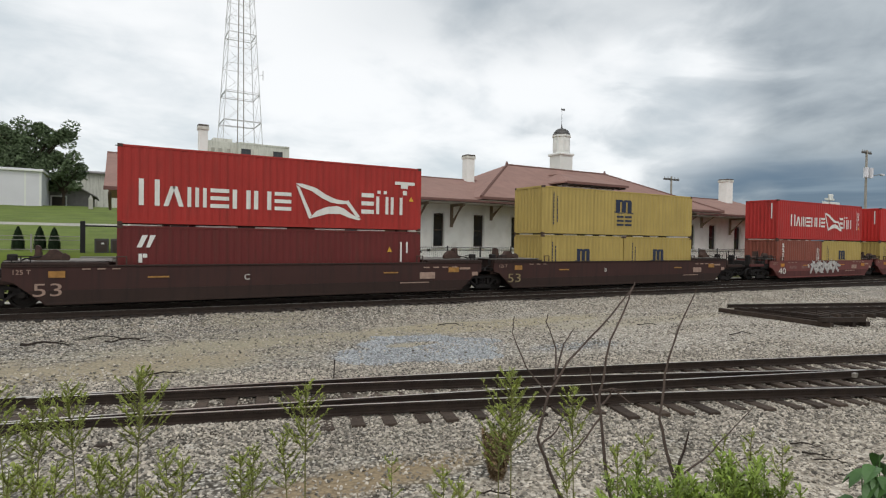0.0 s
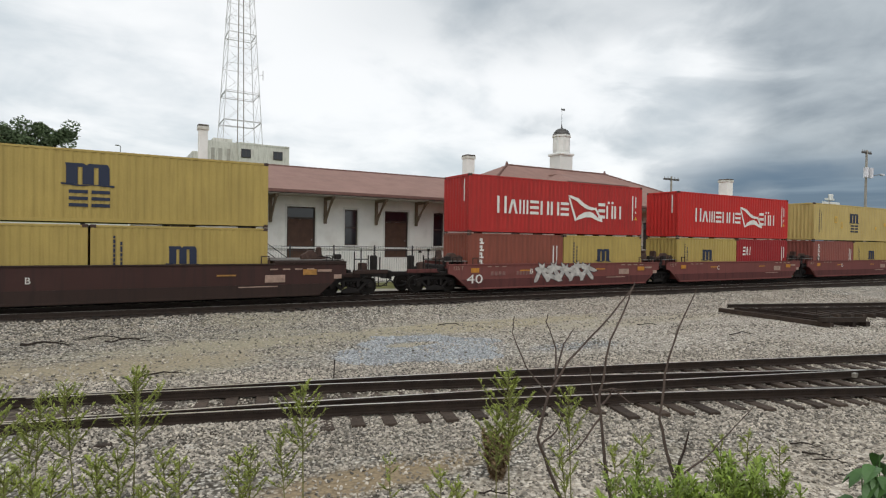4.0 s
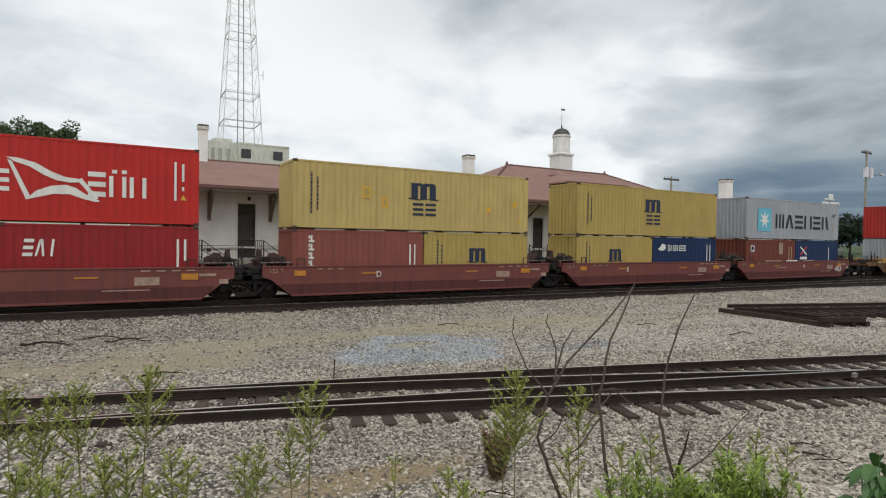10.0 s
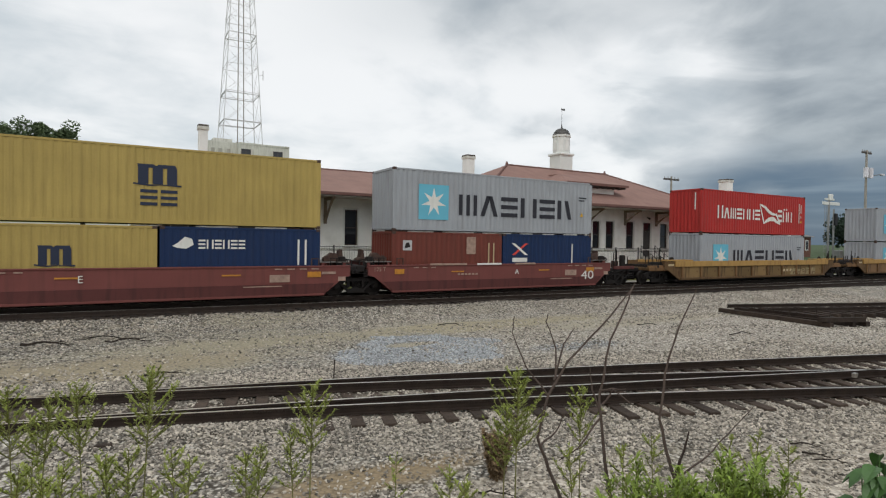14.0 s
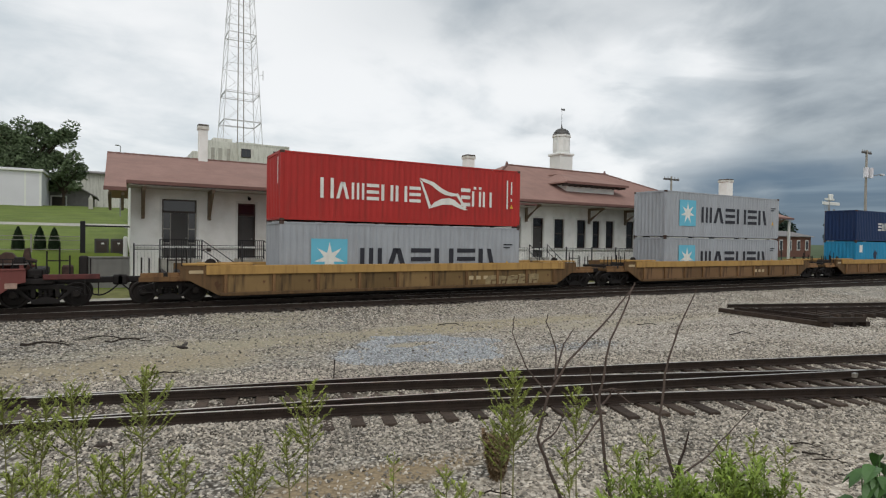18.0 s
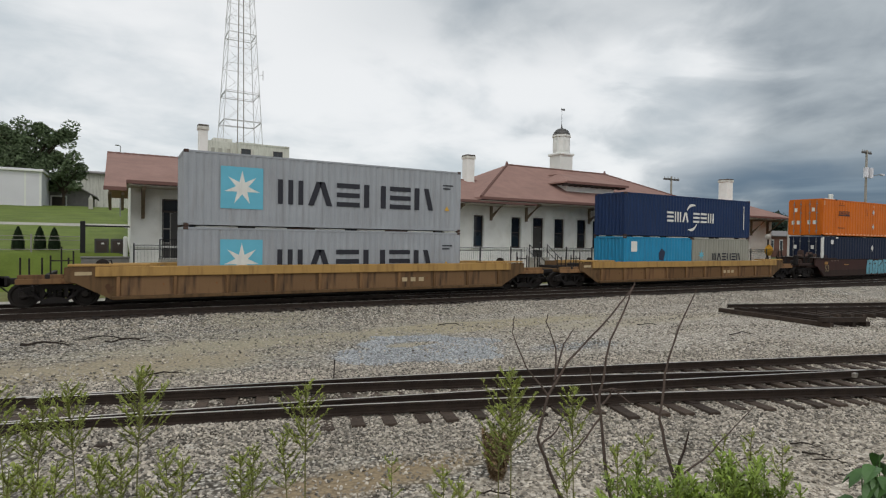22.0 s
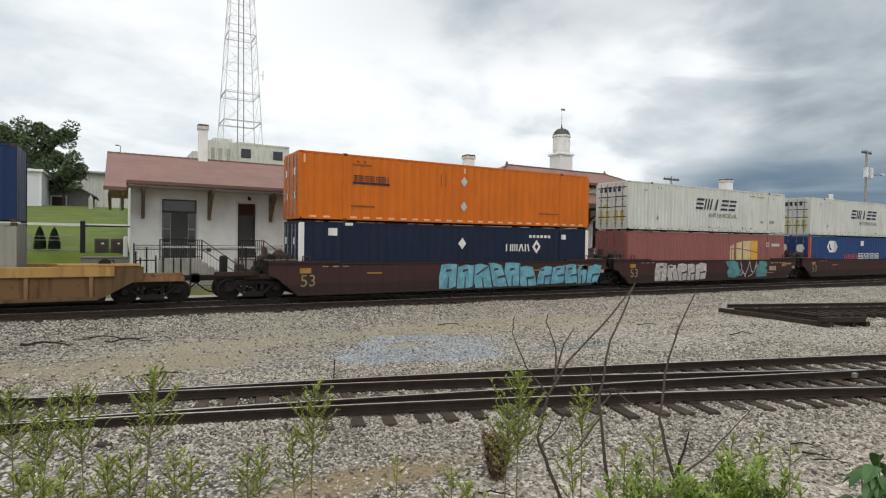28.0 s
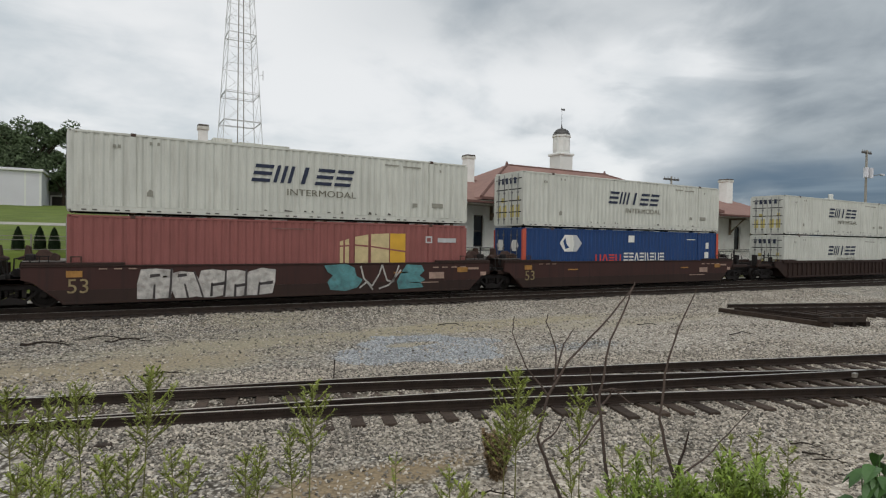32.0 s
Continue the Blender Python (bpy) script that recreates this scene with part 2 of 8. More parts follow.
DOOR_BROWN = mat("brown_wooden_door", (88, 63, 50), 0.65, var=0.15, scale=4, bump=0.15)
DOOR_GREY = mat("dark_grey_door", (72, 70, 68), 0.6, var=0.1)
GLASS = mat("dark_window_glass", (34, 38, 44), 0.08, 0.0, var=0.1, spec=0.6)
FENCE_IRON = mat("weathered_grey_black_iron", (70, 70, 70), 0.6, 0.2, var=0.2, scale=4)
IRON = mat("black_wrought_iron", (36, 36, 38), 0.5, 0.3)
CONCRETE = mat("pale_concrete", (176, 172, 162), 0.9, var=0.1, scale=0.8, bump=0.3, dirt=(120, 114, 104), dirt_amt=0.4)
WALL_GREY = mat("weathered_grey_concrete", (134, 132, 128), 0.9, var=0.12, scale=1.2, bump=0.3, dirt=(96, 94, 88), dirt_amt=0.4, streak=True)
OLD_CONCRETE = mat("stained_pale_concrete", (216, 214, 204), 0.9, var=0.1, scale=0.3, grain=4, dirt=(140, 134, 118), dirt_amt=0.6, streak=True)
COPPER = mat("dull_grey_dome_metal", (104, 102, 100), 0.5, 0.4, var=0.15)
WHITE_TRIM = mat("white_painted_wood", (226, 226, 220), 0.6, var=0.04)
WHITE_METAL = mat("white_sheet_metal", (214, 212, 216), 0.5, var=0.04, scale=0.5)
TOWER_M = mat("weathered_tower_steel", (216, 214, 214), 0.6, 0.2, var=0.1)
ROOF_GREY = mat("grey_shingle_roof", (128, 124, 122), 0.9, var=0.12, scale=2, bump=0.3)
BRICK_M = mat("dark_red_brick", (112, 78, 66), 0.9, var=0.2, scale=8, bump=0.3)
POLE_WOOD = mat("grey_pole_wood", (158, 152, 142), 0.9, var=0.15, scale=3)
BARK = mat("grey_brown_bark", (74, 62, 52), 0.95, var=0.3, scale=8, bump=0.5)
LEAF_DARK = mat("dark_tree_foliage", (98, 114, 80), 0.7, var=0.25, scale=0.8, island=0.35)
LEAF_FAR = mat("far_wood_foliage", (46, 62, 48), 0.8, var=0.25, scale=0.3, island=0.3)
CEDAR = mat("dark_evergreen_foliage", (40, 58, 36), 0.8, var=0.3, scale=4, island=0.35)
WEED = mat("yellow_green_weed_leaf", (140, 150, 64), 0.6, var=0.2, scale=4, island=0.3)
WEED_STEM = mat("green_weed_stem", (118, 116, 66), 0.7, var=0.2)
BUSH_LEAF = mat("fresh_green_leaf", (126, 146, 54), 0.55, var=0.2, scale=5, island=0.3)
BROAD_LEAF = mat("dark_green_broad_leaf", (76, 110, 56), 0.45, var=0.2, scale=6, island=0.2)
DEAD = mat("dry_brown_weed", (134, 112, 84), 0.9, var=0.3, scale=6, island=0.3)
TWIG = mat("bare_grey_twig_bark", (92, 78, 70), 0.85, var=0.25, scale=10)
DARK_TWIG = mat("dark_wet_twig_bark", (66, 53, 46), 0.85, var=0.3, scale=10)
STONE = mat("crushed_limestone", (166, 157, 144), 0.9, var=0.14, scale=1.2, grain=30, bump=0.5, island=0.78)
STONE_BLUE = mat("blue_grey_crushed_stone", (170, 172, 173), 0.9, var=0.12, scale=1.2, grain=30, bump=0.4, island=0.4)
BIRD_M = mat("brown_bird_feathers", (62, 54, 48), 0.8, var=0.2, scale=20)


# ---- mesh helpers ----
def mesh_of(name, bm, material, smooth=False):
    bm.normal_update()
    me = bpy.data.meshes.new(name)
    bm.to_mesh(me)
    bm.free()
    for m in material if isinstance(material, (list, tuple)) else [material]:
        me.materials.append(m)
    if smooth:
        me.shade_smooth()
    return me


FINE = ("wordmark", "code_panel", "stencil", "graffiti_gap", "graffiti", "graffiti_rim", "placard", "reflective_strip", "rivet_strip", "door_placard",
        "door_wordmark", "rod_bracket", "door_rib", "label_plate")      # many small painted or riveted pieces, joined


def part(name, bm, material, parent, label="", smooth=False):
    ob = new(name, mesh_of(name, bm, material, smooth))
    ob.parent = parent
    if label:
        tagged(ob, label)
    if name in FINE:
        tagged(ob, kind="stuff")
    return ob


def share(name, me, parent, m=None, label=""):
    """One more object on a mesh that exists already."""
    ob = new(name, me)
    ob.parent = parent
    if m is not None:
        ob.matrix_basis = m
    if label:
        tagged(ob, label)
    return ob


def thing(name, m, label, category, group="", kind=""):
    ob = new(name)
    ob.empty_display_size = 0.2
    ob.matrix_basis = m
    return tagged(ob, label, category, group, kind)


def solid(name, bm, material, m, label, category, group="", kind="", smooth=False):
    ob = new(name, mesh_of(name, bm, material, smooth))
    ob.matrix_basis = m
    return tagged(ob, label, category, group, kind)


def BM():
    return bmesh.new()


def box(bm, x0, x1, y0, y1, z0, z1, bevel=0.0):
    v = [bm.verts.new((x, y, z)) for z in (z0, z1) for x, y in ((x0, y0), (x1, y0), (x1, y1), (x0, y1))]
    fs = [bm.faces.new([v[i] for i in q]) for q in ((3, 2, 1, 0), (4, 5, 6, 7), (0, 1, 5, 4), (1, 2, 6, 5), (2, 3, 7, 6), (3, 0, 4, 7))]
    if bevel:
        edges = list({e for f in fs for e in f.edges})
        bmesh.ops.bevel(bm, geom=edges, offset=bevel, segments=1, affect="EDGES")
    return bm


def prism(bm, pts, axis, a, b):
    """A closed outline of 2D points pushed along an axis from a to b. Axis y: points are x, z; x: y, z; z: x, y."""
    def at(p, q):
        return {"y": (p[0], q, p[1]), "x": (q, p[0], p[1]), "z": (p[0], p[1], q)}[axis]
    lo, hi = [bm.verts.new(at(p, a)) for p in pts], [bm.verts.new(at(p, b)) for p in pts]
    n = len(pts)
    bm.faces.new(lo)
    bm.faces.new(list(reversed(hi)))
    for i in range(n):
        bm.faces.new((lo[i], hi[i], hi[(i + 1) % n], lo[(i + 1) % n]))
    return bm


def fix(bm):
    bmesh.ops.recalc_face_normals(bm, faces=bm.faces[:])
    return bm


def rod(bm, a, b, r, n=8, r2=None):
    """A round bar from a to b, tapering to r2."""
    a, b = Vector(a), Vector(b)
    d = (b - a).normalized()
    u = d.orthogonal().normalized()
    w = d.cross(u)
    r2 = r if r2 is None else r2
    ring = [[bm.verts.new(c + (u * math.cos(k * 6.28319 / n) + w * math.sin(k * 6.28319 / n)) * q) for k in range(n)] for c, q in ((a, r), (b, r2))]
    for k in range(n):
        bm.faces.new((ring[0][k], ring[0][(k + 1) % n], ring[1][(k + 1) % n], ring[1][k]))
    bm.faces.new(list(reversed(ring[0])))
    bm.faces.new(ring[1])
    return bm


def tube(bm, pts, radii, n=6):
    """One bent round bar through the points."""
    pts = [Vector(p) for p in pts]
    u = (pts[1] - pts[0]).normalized().orthogonal().normalized()
    rings = []
    for i, p in enumerate(pts):
        d = (pts[min(i + 1, len(pts) - 1)] - pts[max(i - 1, 0)]).normalized()
        u = (u - d * u.dot(d)).normalized()
        w = d.cross(u)
        rings.append([bm.verts.new(p + (u * math.cos(k * 6.28319 / n) + w * math.sin(k * 6.28319 / n)) * radii[i]) for k in range(n)])
    for a, b in zip(rings, rings[1:]):
        for k in range(n):
            bm.faces.new((a[k], a[(k + 1) % n], b[(k + 1) % n], b[k]))
    bm.faces.new(rings[0][::-1])
    bm.faces.new(rings[-1])
    return bm


def sweep(bm, path, profile):
    """An open run of a closed profile (side, up) along a path of points."""
    rings = []
    for i, p in enumerate(path):
        a, b = Vector(path[max(i - 1, 0)]), Vector(path[min(i + 1, len(path) - 1)])
        d = (b - a).normalized()
        s = Vector((d.y, -d.x, 0)).normalized()
        rings.append([bm.verts.new(Vector(p) + s * q[0] + Vector((0, 0, q[1]))) for q in profile])
    n = len(profile)
    for r, q in zip(rings, rings[1:]):
        for k in range(n):
            bm.faces.new((r[k], r[(k + 1) % n], q[(k + 1) % n], q[k]))
    bm.faces.new(rings[0])
    bm.faces.new(list(reversed(rings[-1])))
    return fix(bm)


def raw(name, verts, faces, materials, index=None, smooth=False):
    me = bpy.data.meshes.new(name)
    me.from_pydata(verts, [], faces)
    for m in materials:
        me.materials.append(m)
    if index is not None:
        me.polygons.foreach_set("material_index", index)
    if smooth:
        me.shade_smooth()
    me.update()
    return me


# ---- ground ----
def yb(x):
    """Middle line of the yard track's through route."""
    if x > 22:
        return 5.134 - 0.341 * (x - 22)
    return 11.357 - 0.2248 * x - 0.00264 * x * x if x > -6 else 12.611 - 0.193 * (x + 6)


def ya(x):
    """Middle line of the branch that turns off towards the bank."""
    if x < -3.5:
        return yb(x)
    if x > 22:
        return 2.528 - 0.512 * (x - 22)
    return min(yb(x), 11.195 - 0.2756 * x - 0.00538 * x * x)


def siding_y(x):
    """Near rail of the siding that leaves the main line."""
    return 22.6 - 0.0534 * x if x > -17 else 23.508


TRACK_Y = 24.40      # middle of the main track
RAIL_Z, YARD_Z = 0.0, -0.40


def smooth01(a, b, v):
    t = min(1.0, max(0.0, (v - a) / (b - a)))
    return t * t * (3 - 2 * t)


def ground_z(x, y):
    n = noise.noise((x * 0.35, y * 0.35, 1.3)) * 0.05 + noise.noise((x * 1.7, y * 1.7, 4.0)) * 0.015
    z = -0.60 + n
    s = siding_y(max(-40.0, min(x, 110.0)))
    z += (0.30 * smooth01(s - 1.9, s - 0.6, y) + 0.07 * smooth01(22.5, 23.2, y)) * (1 - smooth01(26.2, 28.0, y)) + 0.62 * smooth01(26.2, 28.5, y)
    d = min(abs(y - yb(x)), abs(y - ya(x))) if -40 < x < 60 else abs(y - yb(x))
    z += (0.0 - 0.02 * smooth01(2.0, 6.0, x)) * (1 - smooth01(1.3, 2.2, d)) - 0.09 * smooth01(1.22, 2.6, ya(x) - y) + 0.06 * smooth01(0.80, 1.0, ya(x) - y) * (1 - smooth01(1.4, 1.9, ya(x) - y)) * (1 - smooth01(2.0, 3.6, x))
    r = math.hypot(x, y)
    if r < 4.4 or y < 0:
        z += 1.55 * smooth01(4.3, 1.2, r if y > 0 else abs(y) * 0.2)
    if y > 31:
        west = 1 - smooth01(-0.2, 3.0, x - 0.02 * (y - 31))
        hill = 1.6 * smooth01(31, 33.2, y) + max(0.0, min(y, 74) - 33.2) * 0.098 + max(0.0, min(y, 260) - 74) * 0.012
        rest = max(0.0, min(y, 400) - 46) * 0.008
        z += hill * west + rest * (1 - west)
    return z


def gravel_material():
    m = bpy.data.materials.new("yard_gravel")
    m.use_nodes = True
    nt = m.node_tree
    N, K = nt.nodes.new, nt.links.new
    b = nt.nodes["Principled BSDF"]
    b.inputs["Roughness"].default_value = 0.95
    b.inputs["Specular IOR Level"].default_value = 0.2
    tc = N("ShaderNodeTexCoord")

    def nz(sc, det=4.0, stretch=(1, 1, 1)):
        mp, n = N("ShaderNodeMapping"), N("ShaderNodeTexNoise")
        mp.inputs["Scale"].default_value = stretch
        K(tc.outputs["Object"], mp.inputs[0])
        K(mp.outputs[0], n.inputs["Vector"])
        n.inputs["Scale"].default_value, n.inputs["Detail"].default_value = sc, det
        return n.outputs["Fac"]

    def rg(v, lo, hi, a=0.0, c=1.0):
        n = N("ShaderNodeMapRange")
        n.interpolation_type = "SMOOTHSTEP"
        K(v, n.inputs[0])
        for i, q in enumerate((lo, hi, a, c)):
            n.inputs[i + 1].default_value = q
        return n.outputs[0]

    def mx(f, a, c, blend="MIX"):
        n = N("ShaderNodeMix")
        n.data_type, n.blend_type = "RGBA", blend
        K(f, n.inputs[0])
        for i, v in ((6, a), (7, c)):
            if isinstance(v, tuple):
                n.inputs[i].default_value = (*v, 1)
            else:
                K(v, n.inputs[i])
        return n.outputs[2]

    def spot(x, y, rx, ry, soft):
        mp, ln = N("ShaderNodeMapping"), N("ShaderNodeVectorMath")
        mp.inputs["Location"].default_value = (-x / rx, -y / ry, 0)
        mp.inputs["Scale"].default_value = (1 / rx, 1 / ry, 0)
        K(tc.outputs["Object"], mp.inputs[0])
        ln.operation = "LENGTH"
        K(mp.outputs[0], ln.inputs[0])
        ad = N("ShaderNodeMath")
        K(ln.outputs["Value"], ad.inputs[0])
        wob = N("ShaderNodeMath")
        wob.operation = "MULTIPLY_ADD"
        K(nz(0.8, 5), wob.inputs[0])
        wob.inputs[1].default_value, wob.inputs[2].default_value = 1.6, -0.8
        K(wob.outputs[0], ad.inputs[1])
        return rg(ad.outputs[0], 1.0 + soft, 1.0 - soft)

    vor = N("ShaderNodeTexVoronoi")
    vor.inputs["Scale"].default_value = 15
    K(tc.outputs["Object"], vor.inputs["Vector"])
    sep = N("ShaderNodeSeparateColor")
    K(vor.outputs["Color"], sep.inputs[0])
    stone = mx(sep.outputs[0], lin(98, 93, 85), lin(230, 223, 210))
    # shade in the gaps between stones is painted in, along the cell edges
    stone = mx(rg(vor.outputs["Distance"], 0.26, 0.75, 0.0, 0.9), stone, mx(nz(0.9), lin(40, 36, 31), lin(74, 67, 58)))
    earth = mx(nz(14), lin(154, 146, 125), lin(184, 176, 156))
    col = mx(rg(nz(0.42, 6, (0.55, 1.3, 1)), 0.47, 0.64), stone, mx(rg(sep.outputs[1], 0.55, 0.75), earth, stone))
    col = mx(rg(nz(3.0, 5), 0.50, 0.68), col, mx(sep.outputs[1], lin(120, 112, 94), lin(192, 184, 168)))
    pale = mx(sep.outputs[0], lin(142, 133, 121), lin(230, 221, 207))
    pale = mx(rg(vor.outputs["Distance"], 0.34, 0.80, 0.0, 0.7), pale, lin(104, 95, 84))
    col = mx(spot(26, 12, 19, 10, 0.45), col, pale)
    col = mx(spot(11.5, 17.2, 6.5, 1.0, 0.35), col, mx(nz(9), lin(160, 149, 122), lin(186, 176, 152)))
    col = mx(spot(4.0, 17.2, 4.0, 0.9, 0.4), col, mx(nz(9), lin(154, 145, 122), lin(180, 171, 149)))
    col = mx(spot(-1.5, 15.2, 4.5, 1.5, 0.5), col, mx(nz(9), lin(148, 136, 112), lin(180, 168, 144)))
    col = mx(spot(18.0, 15.6, 6.0, 0.8, 0.5), col, mx(nz(9), lin(160, 150, 130), lin(190, 181, 162)))
    bl = mx(sep.outputs[0], lin(104, 103, 101), lin(218, 216, 212))
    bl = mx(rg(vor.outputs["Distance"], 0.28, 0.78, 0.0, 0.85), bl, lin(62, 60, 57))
    col = mx(spot(8.0, 14.3, 2.0, 1.9, 0.5), col, bl)
    col = mx(spot(7.6, 15.0, 0.9, 0.35, 0.5), col, earth)
    col = mx(spot(5.9, 14.0, 0.9, 1.0, 0.6), col, bl)
    col = mx(spot(12.0, 12.6, 1.6, 0.5, 0.6), col, bl)
    bed = mx(sep.outputs[0], lin(58, 50, 43), lin(112, 101, 90))
    col = mx(spot(-2.0, 11.85, 3.0, 0.8, 0.35), col, bed)
    col = mx(spot(2.4, 10.85, 2.8, 0.8, 0.35), col, bed)
    dust = mx(sep.outputs[0], lin(150, 140, 125), lin(226, 215, 199))
    col = mx(spot(8.5, 3.4, 5.5, 1.6, 0.4), col, dust)
    col = mx(spot(4.2, 5.6, 2.6, 0.7, 0.5), col, dust)
    col = mx(spot(2.9, 6.98, 1.9, 0.42, 0.4), col, mx(nz(12), lin(138, 120, 94), lin(166, 148, 120)))
    # the same painted gap shade, weaker, over every patch
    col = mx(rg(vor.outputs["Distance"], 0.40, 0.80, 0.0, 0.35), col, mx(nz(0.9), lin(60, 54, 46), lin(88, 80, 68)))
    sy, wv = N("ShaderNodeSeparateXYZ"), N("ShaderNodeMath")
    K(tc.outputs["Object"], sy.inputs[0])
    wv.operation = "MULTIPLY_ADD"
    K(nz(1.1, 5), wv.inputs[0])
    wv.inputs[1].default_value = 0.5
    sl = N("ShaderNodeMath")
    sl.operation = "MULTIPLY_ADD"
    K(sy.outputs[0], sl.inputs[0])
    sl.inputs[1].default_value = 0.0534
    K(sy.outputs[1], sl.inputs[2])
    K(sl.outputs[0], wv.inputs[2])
    # ballast is coloured darker from the siding's near tie ends backwards
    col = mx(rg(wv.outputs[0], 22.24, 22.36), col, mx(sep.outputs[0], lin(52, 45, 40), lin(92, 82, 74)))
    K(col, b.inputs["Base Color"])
    bp = N("ShaderNodeBump")
    bp.invert = True
    bp.inputs["Strength"].default_value, bp.inputs["Distance"].default_value = 0.8, 0.03
    K(vor.outputs["Distance"], bp.inputs["Height"])
    K(bp.outputs[0], b.inputs["Normal"])
    return m


GRAVEL = gravel_material()
LAWN = mat("mown_grass", (97, 113, 36), 0.9, var=0.2, scale=0.5, grain=14, bump=0.5, dirt=(112, 124, 52), dirt_amt=0.5)
FIELD = mat("distant_grass", (74, 90, 54), 0.9, var=0.2, scale=0.05, grain=1.0)
DRY_GRASS = mat("dry_olive_grass", (122, 122, 74), 0.95, var=0.25, scale=1.2, grain=16, bump=0.5, dirt=(92, 104, 48), dirt_amt=0.6)
PAVING = mat("platform_paving", (184, 182, 172), 0.9, var=0.12, scale=0.7, bump=0.3, dirt=(116, 122, 84), dirt_amt=0.5)


def build_ground():
    xs = sorted({*np.round(np.arange(-14, 40, 0.35), 3), *np.round(np.arange(-60, -14, 3), 3), *np.round(np.arange(40, 200, 4), 3),
                 -4500, -2000, -800, -300, -140, -90, 260, 400, 800, 2000, 4500})
    ys = sorted({*np.round(np.arange(-3, 28, 0.3), 3), *np.round(np.arange(28, 80, 1.0), 3), -4500, -900, -200, -60, -25, -10,
                 100, 130, 180, 260, 400, 800, 1800, 4500})
    verts = [(float(x), float(y), ground_z(float(x), float(y))) for y in ys for x in xs]
    nx = len(xs)
    faces, index = [], []
    for j in range(len(ys) - 1):
        for i in range(nx - 1):
            faces.append((j * nx + i, j * nx + i + 1, (j + 1) * nx + i + 1, (j + 1) * nx + i))
            y, x = (ys[j] + ys[j + 1]) / 2, (xs[i] + xs[i + 1]) / 2
            k = 0 if -25 < y < 26.4 and -300 < x < 400 else 4 if y < 27.75 and -300 < x < 400 else 5 if y < 30.4 and -60 < x < 60 else 2 if y < 34 and x > 0.3 and y < 33.5 else 1 if y < 90 and x < 30 else 3
            index.append(k)
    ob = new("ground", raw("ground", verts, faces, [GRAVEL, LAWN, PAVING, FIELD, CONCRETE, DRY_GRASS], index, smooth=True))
    tagged(ob, "pale crushed-stone rail yard ground with tan dirt patches", "ground", kind="structure")


build_ground()

# ---- tracks ----
RAIL_PROFILE = [(-0.068, -0.17), (0.068, -0.17), (0.068, -0.155), (0.012, -0.135), (0.012, -0.045), (0.036, -0.035), (0.036, -0.006), (0.030, 0.0),
                (-0.030, 0.0), (-0.036, -0.006), (-0.036, -0.035), (-0.012, -0.045), (-0.012, -0.135), (-0.068, -0.155)]
HEAD_PROFILE = [(-0.026, 0.0005), (0.026, 0.0005), (0.026, 0.0025), (-0.026, 0.0025)]


def rail(parent, path):
    r = part("rail", sweep(BM(), path, RAIL_PROFILE), RAIL, parent)
    part("rail_head", sweep(BM(), path, HEAD_PROFILE), RAIL_TOP, r, "worn bright steel running surface")


def offset(fn, x, side, z):
    s = (fn(x + 0.05) - fn(x - 0.05)) / 0.1
    k = side / math.hypot(1, s)
    return (x - s * k, fn(x) + k, z)


def tie_mesh(name, length, material):
    bm = box(BM(), -0.115, 0.115, -length / 2, length / 2, -0.09, 0.09, 0.012)
    return mesh_of(name, bm, material)


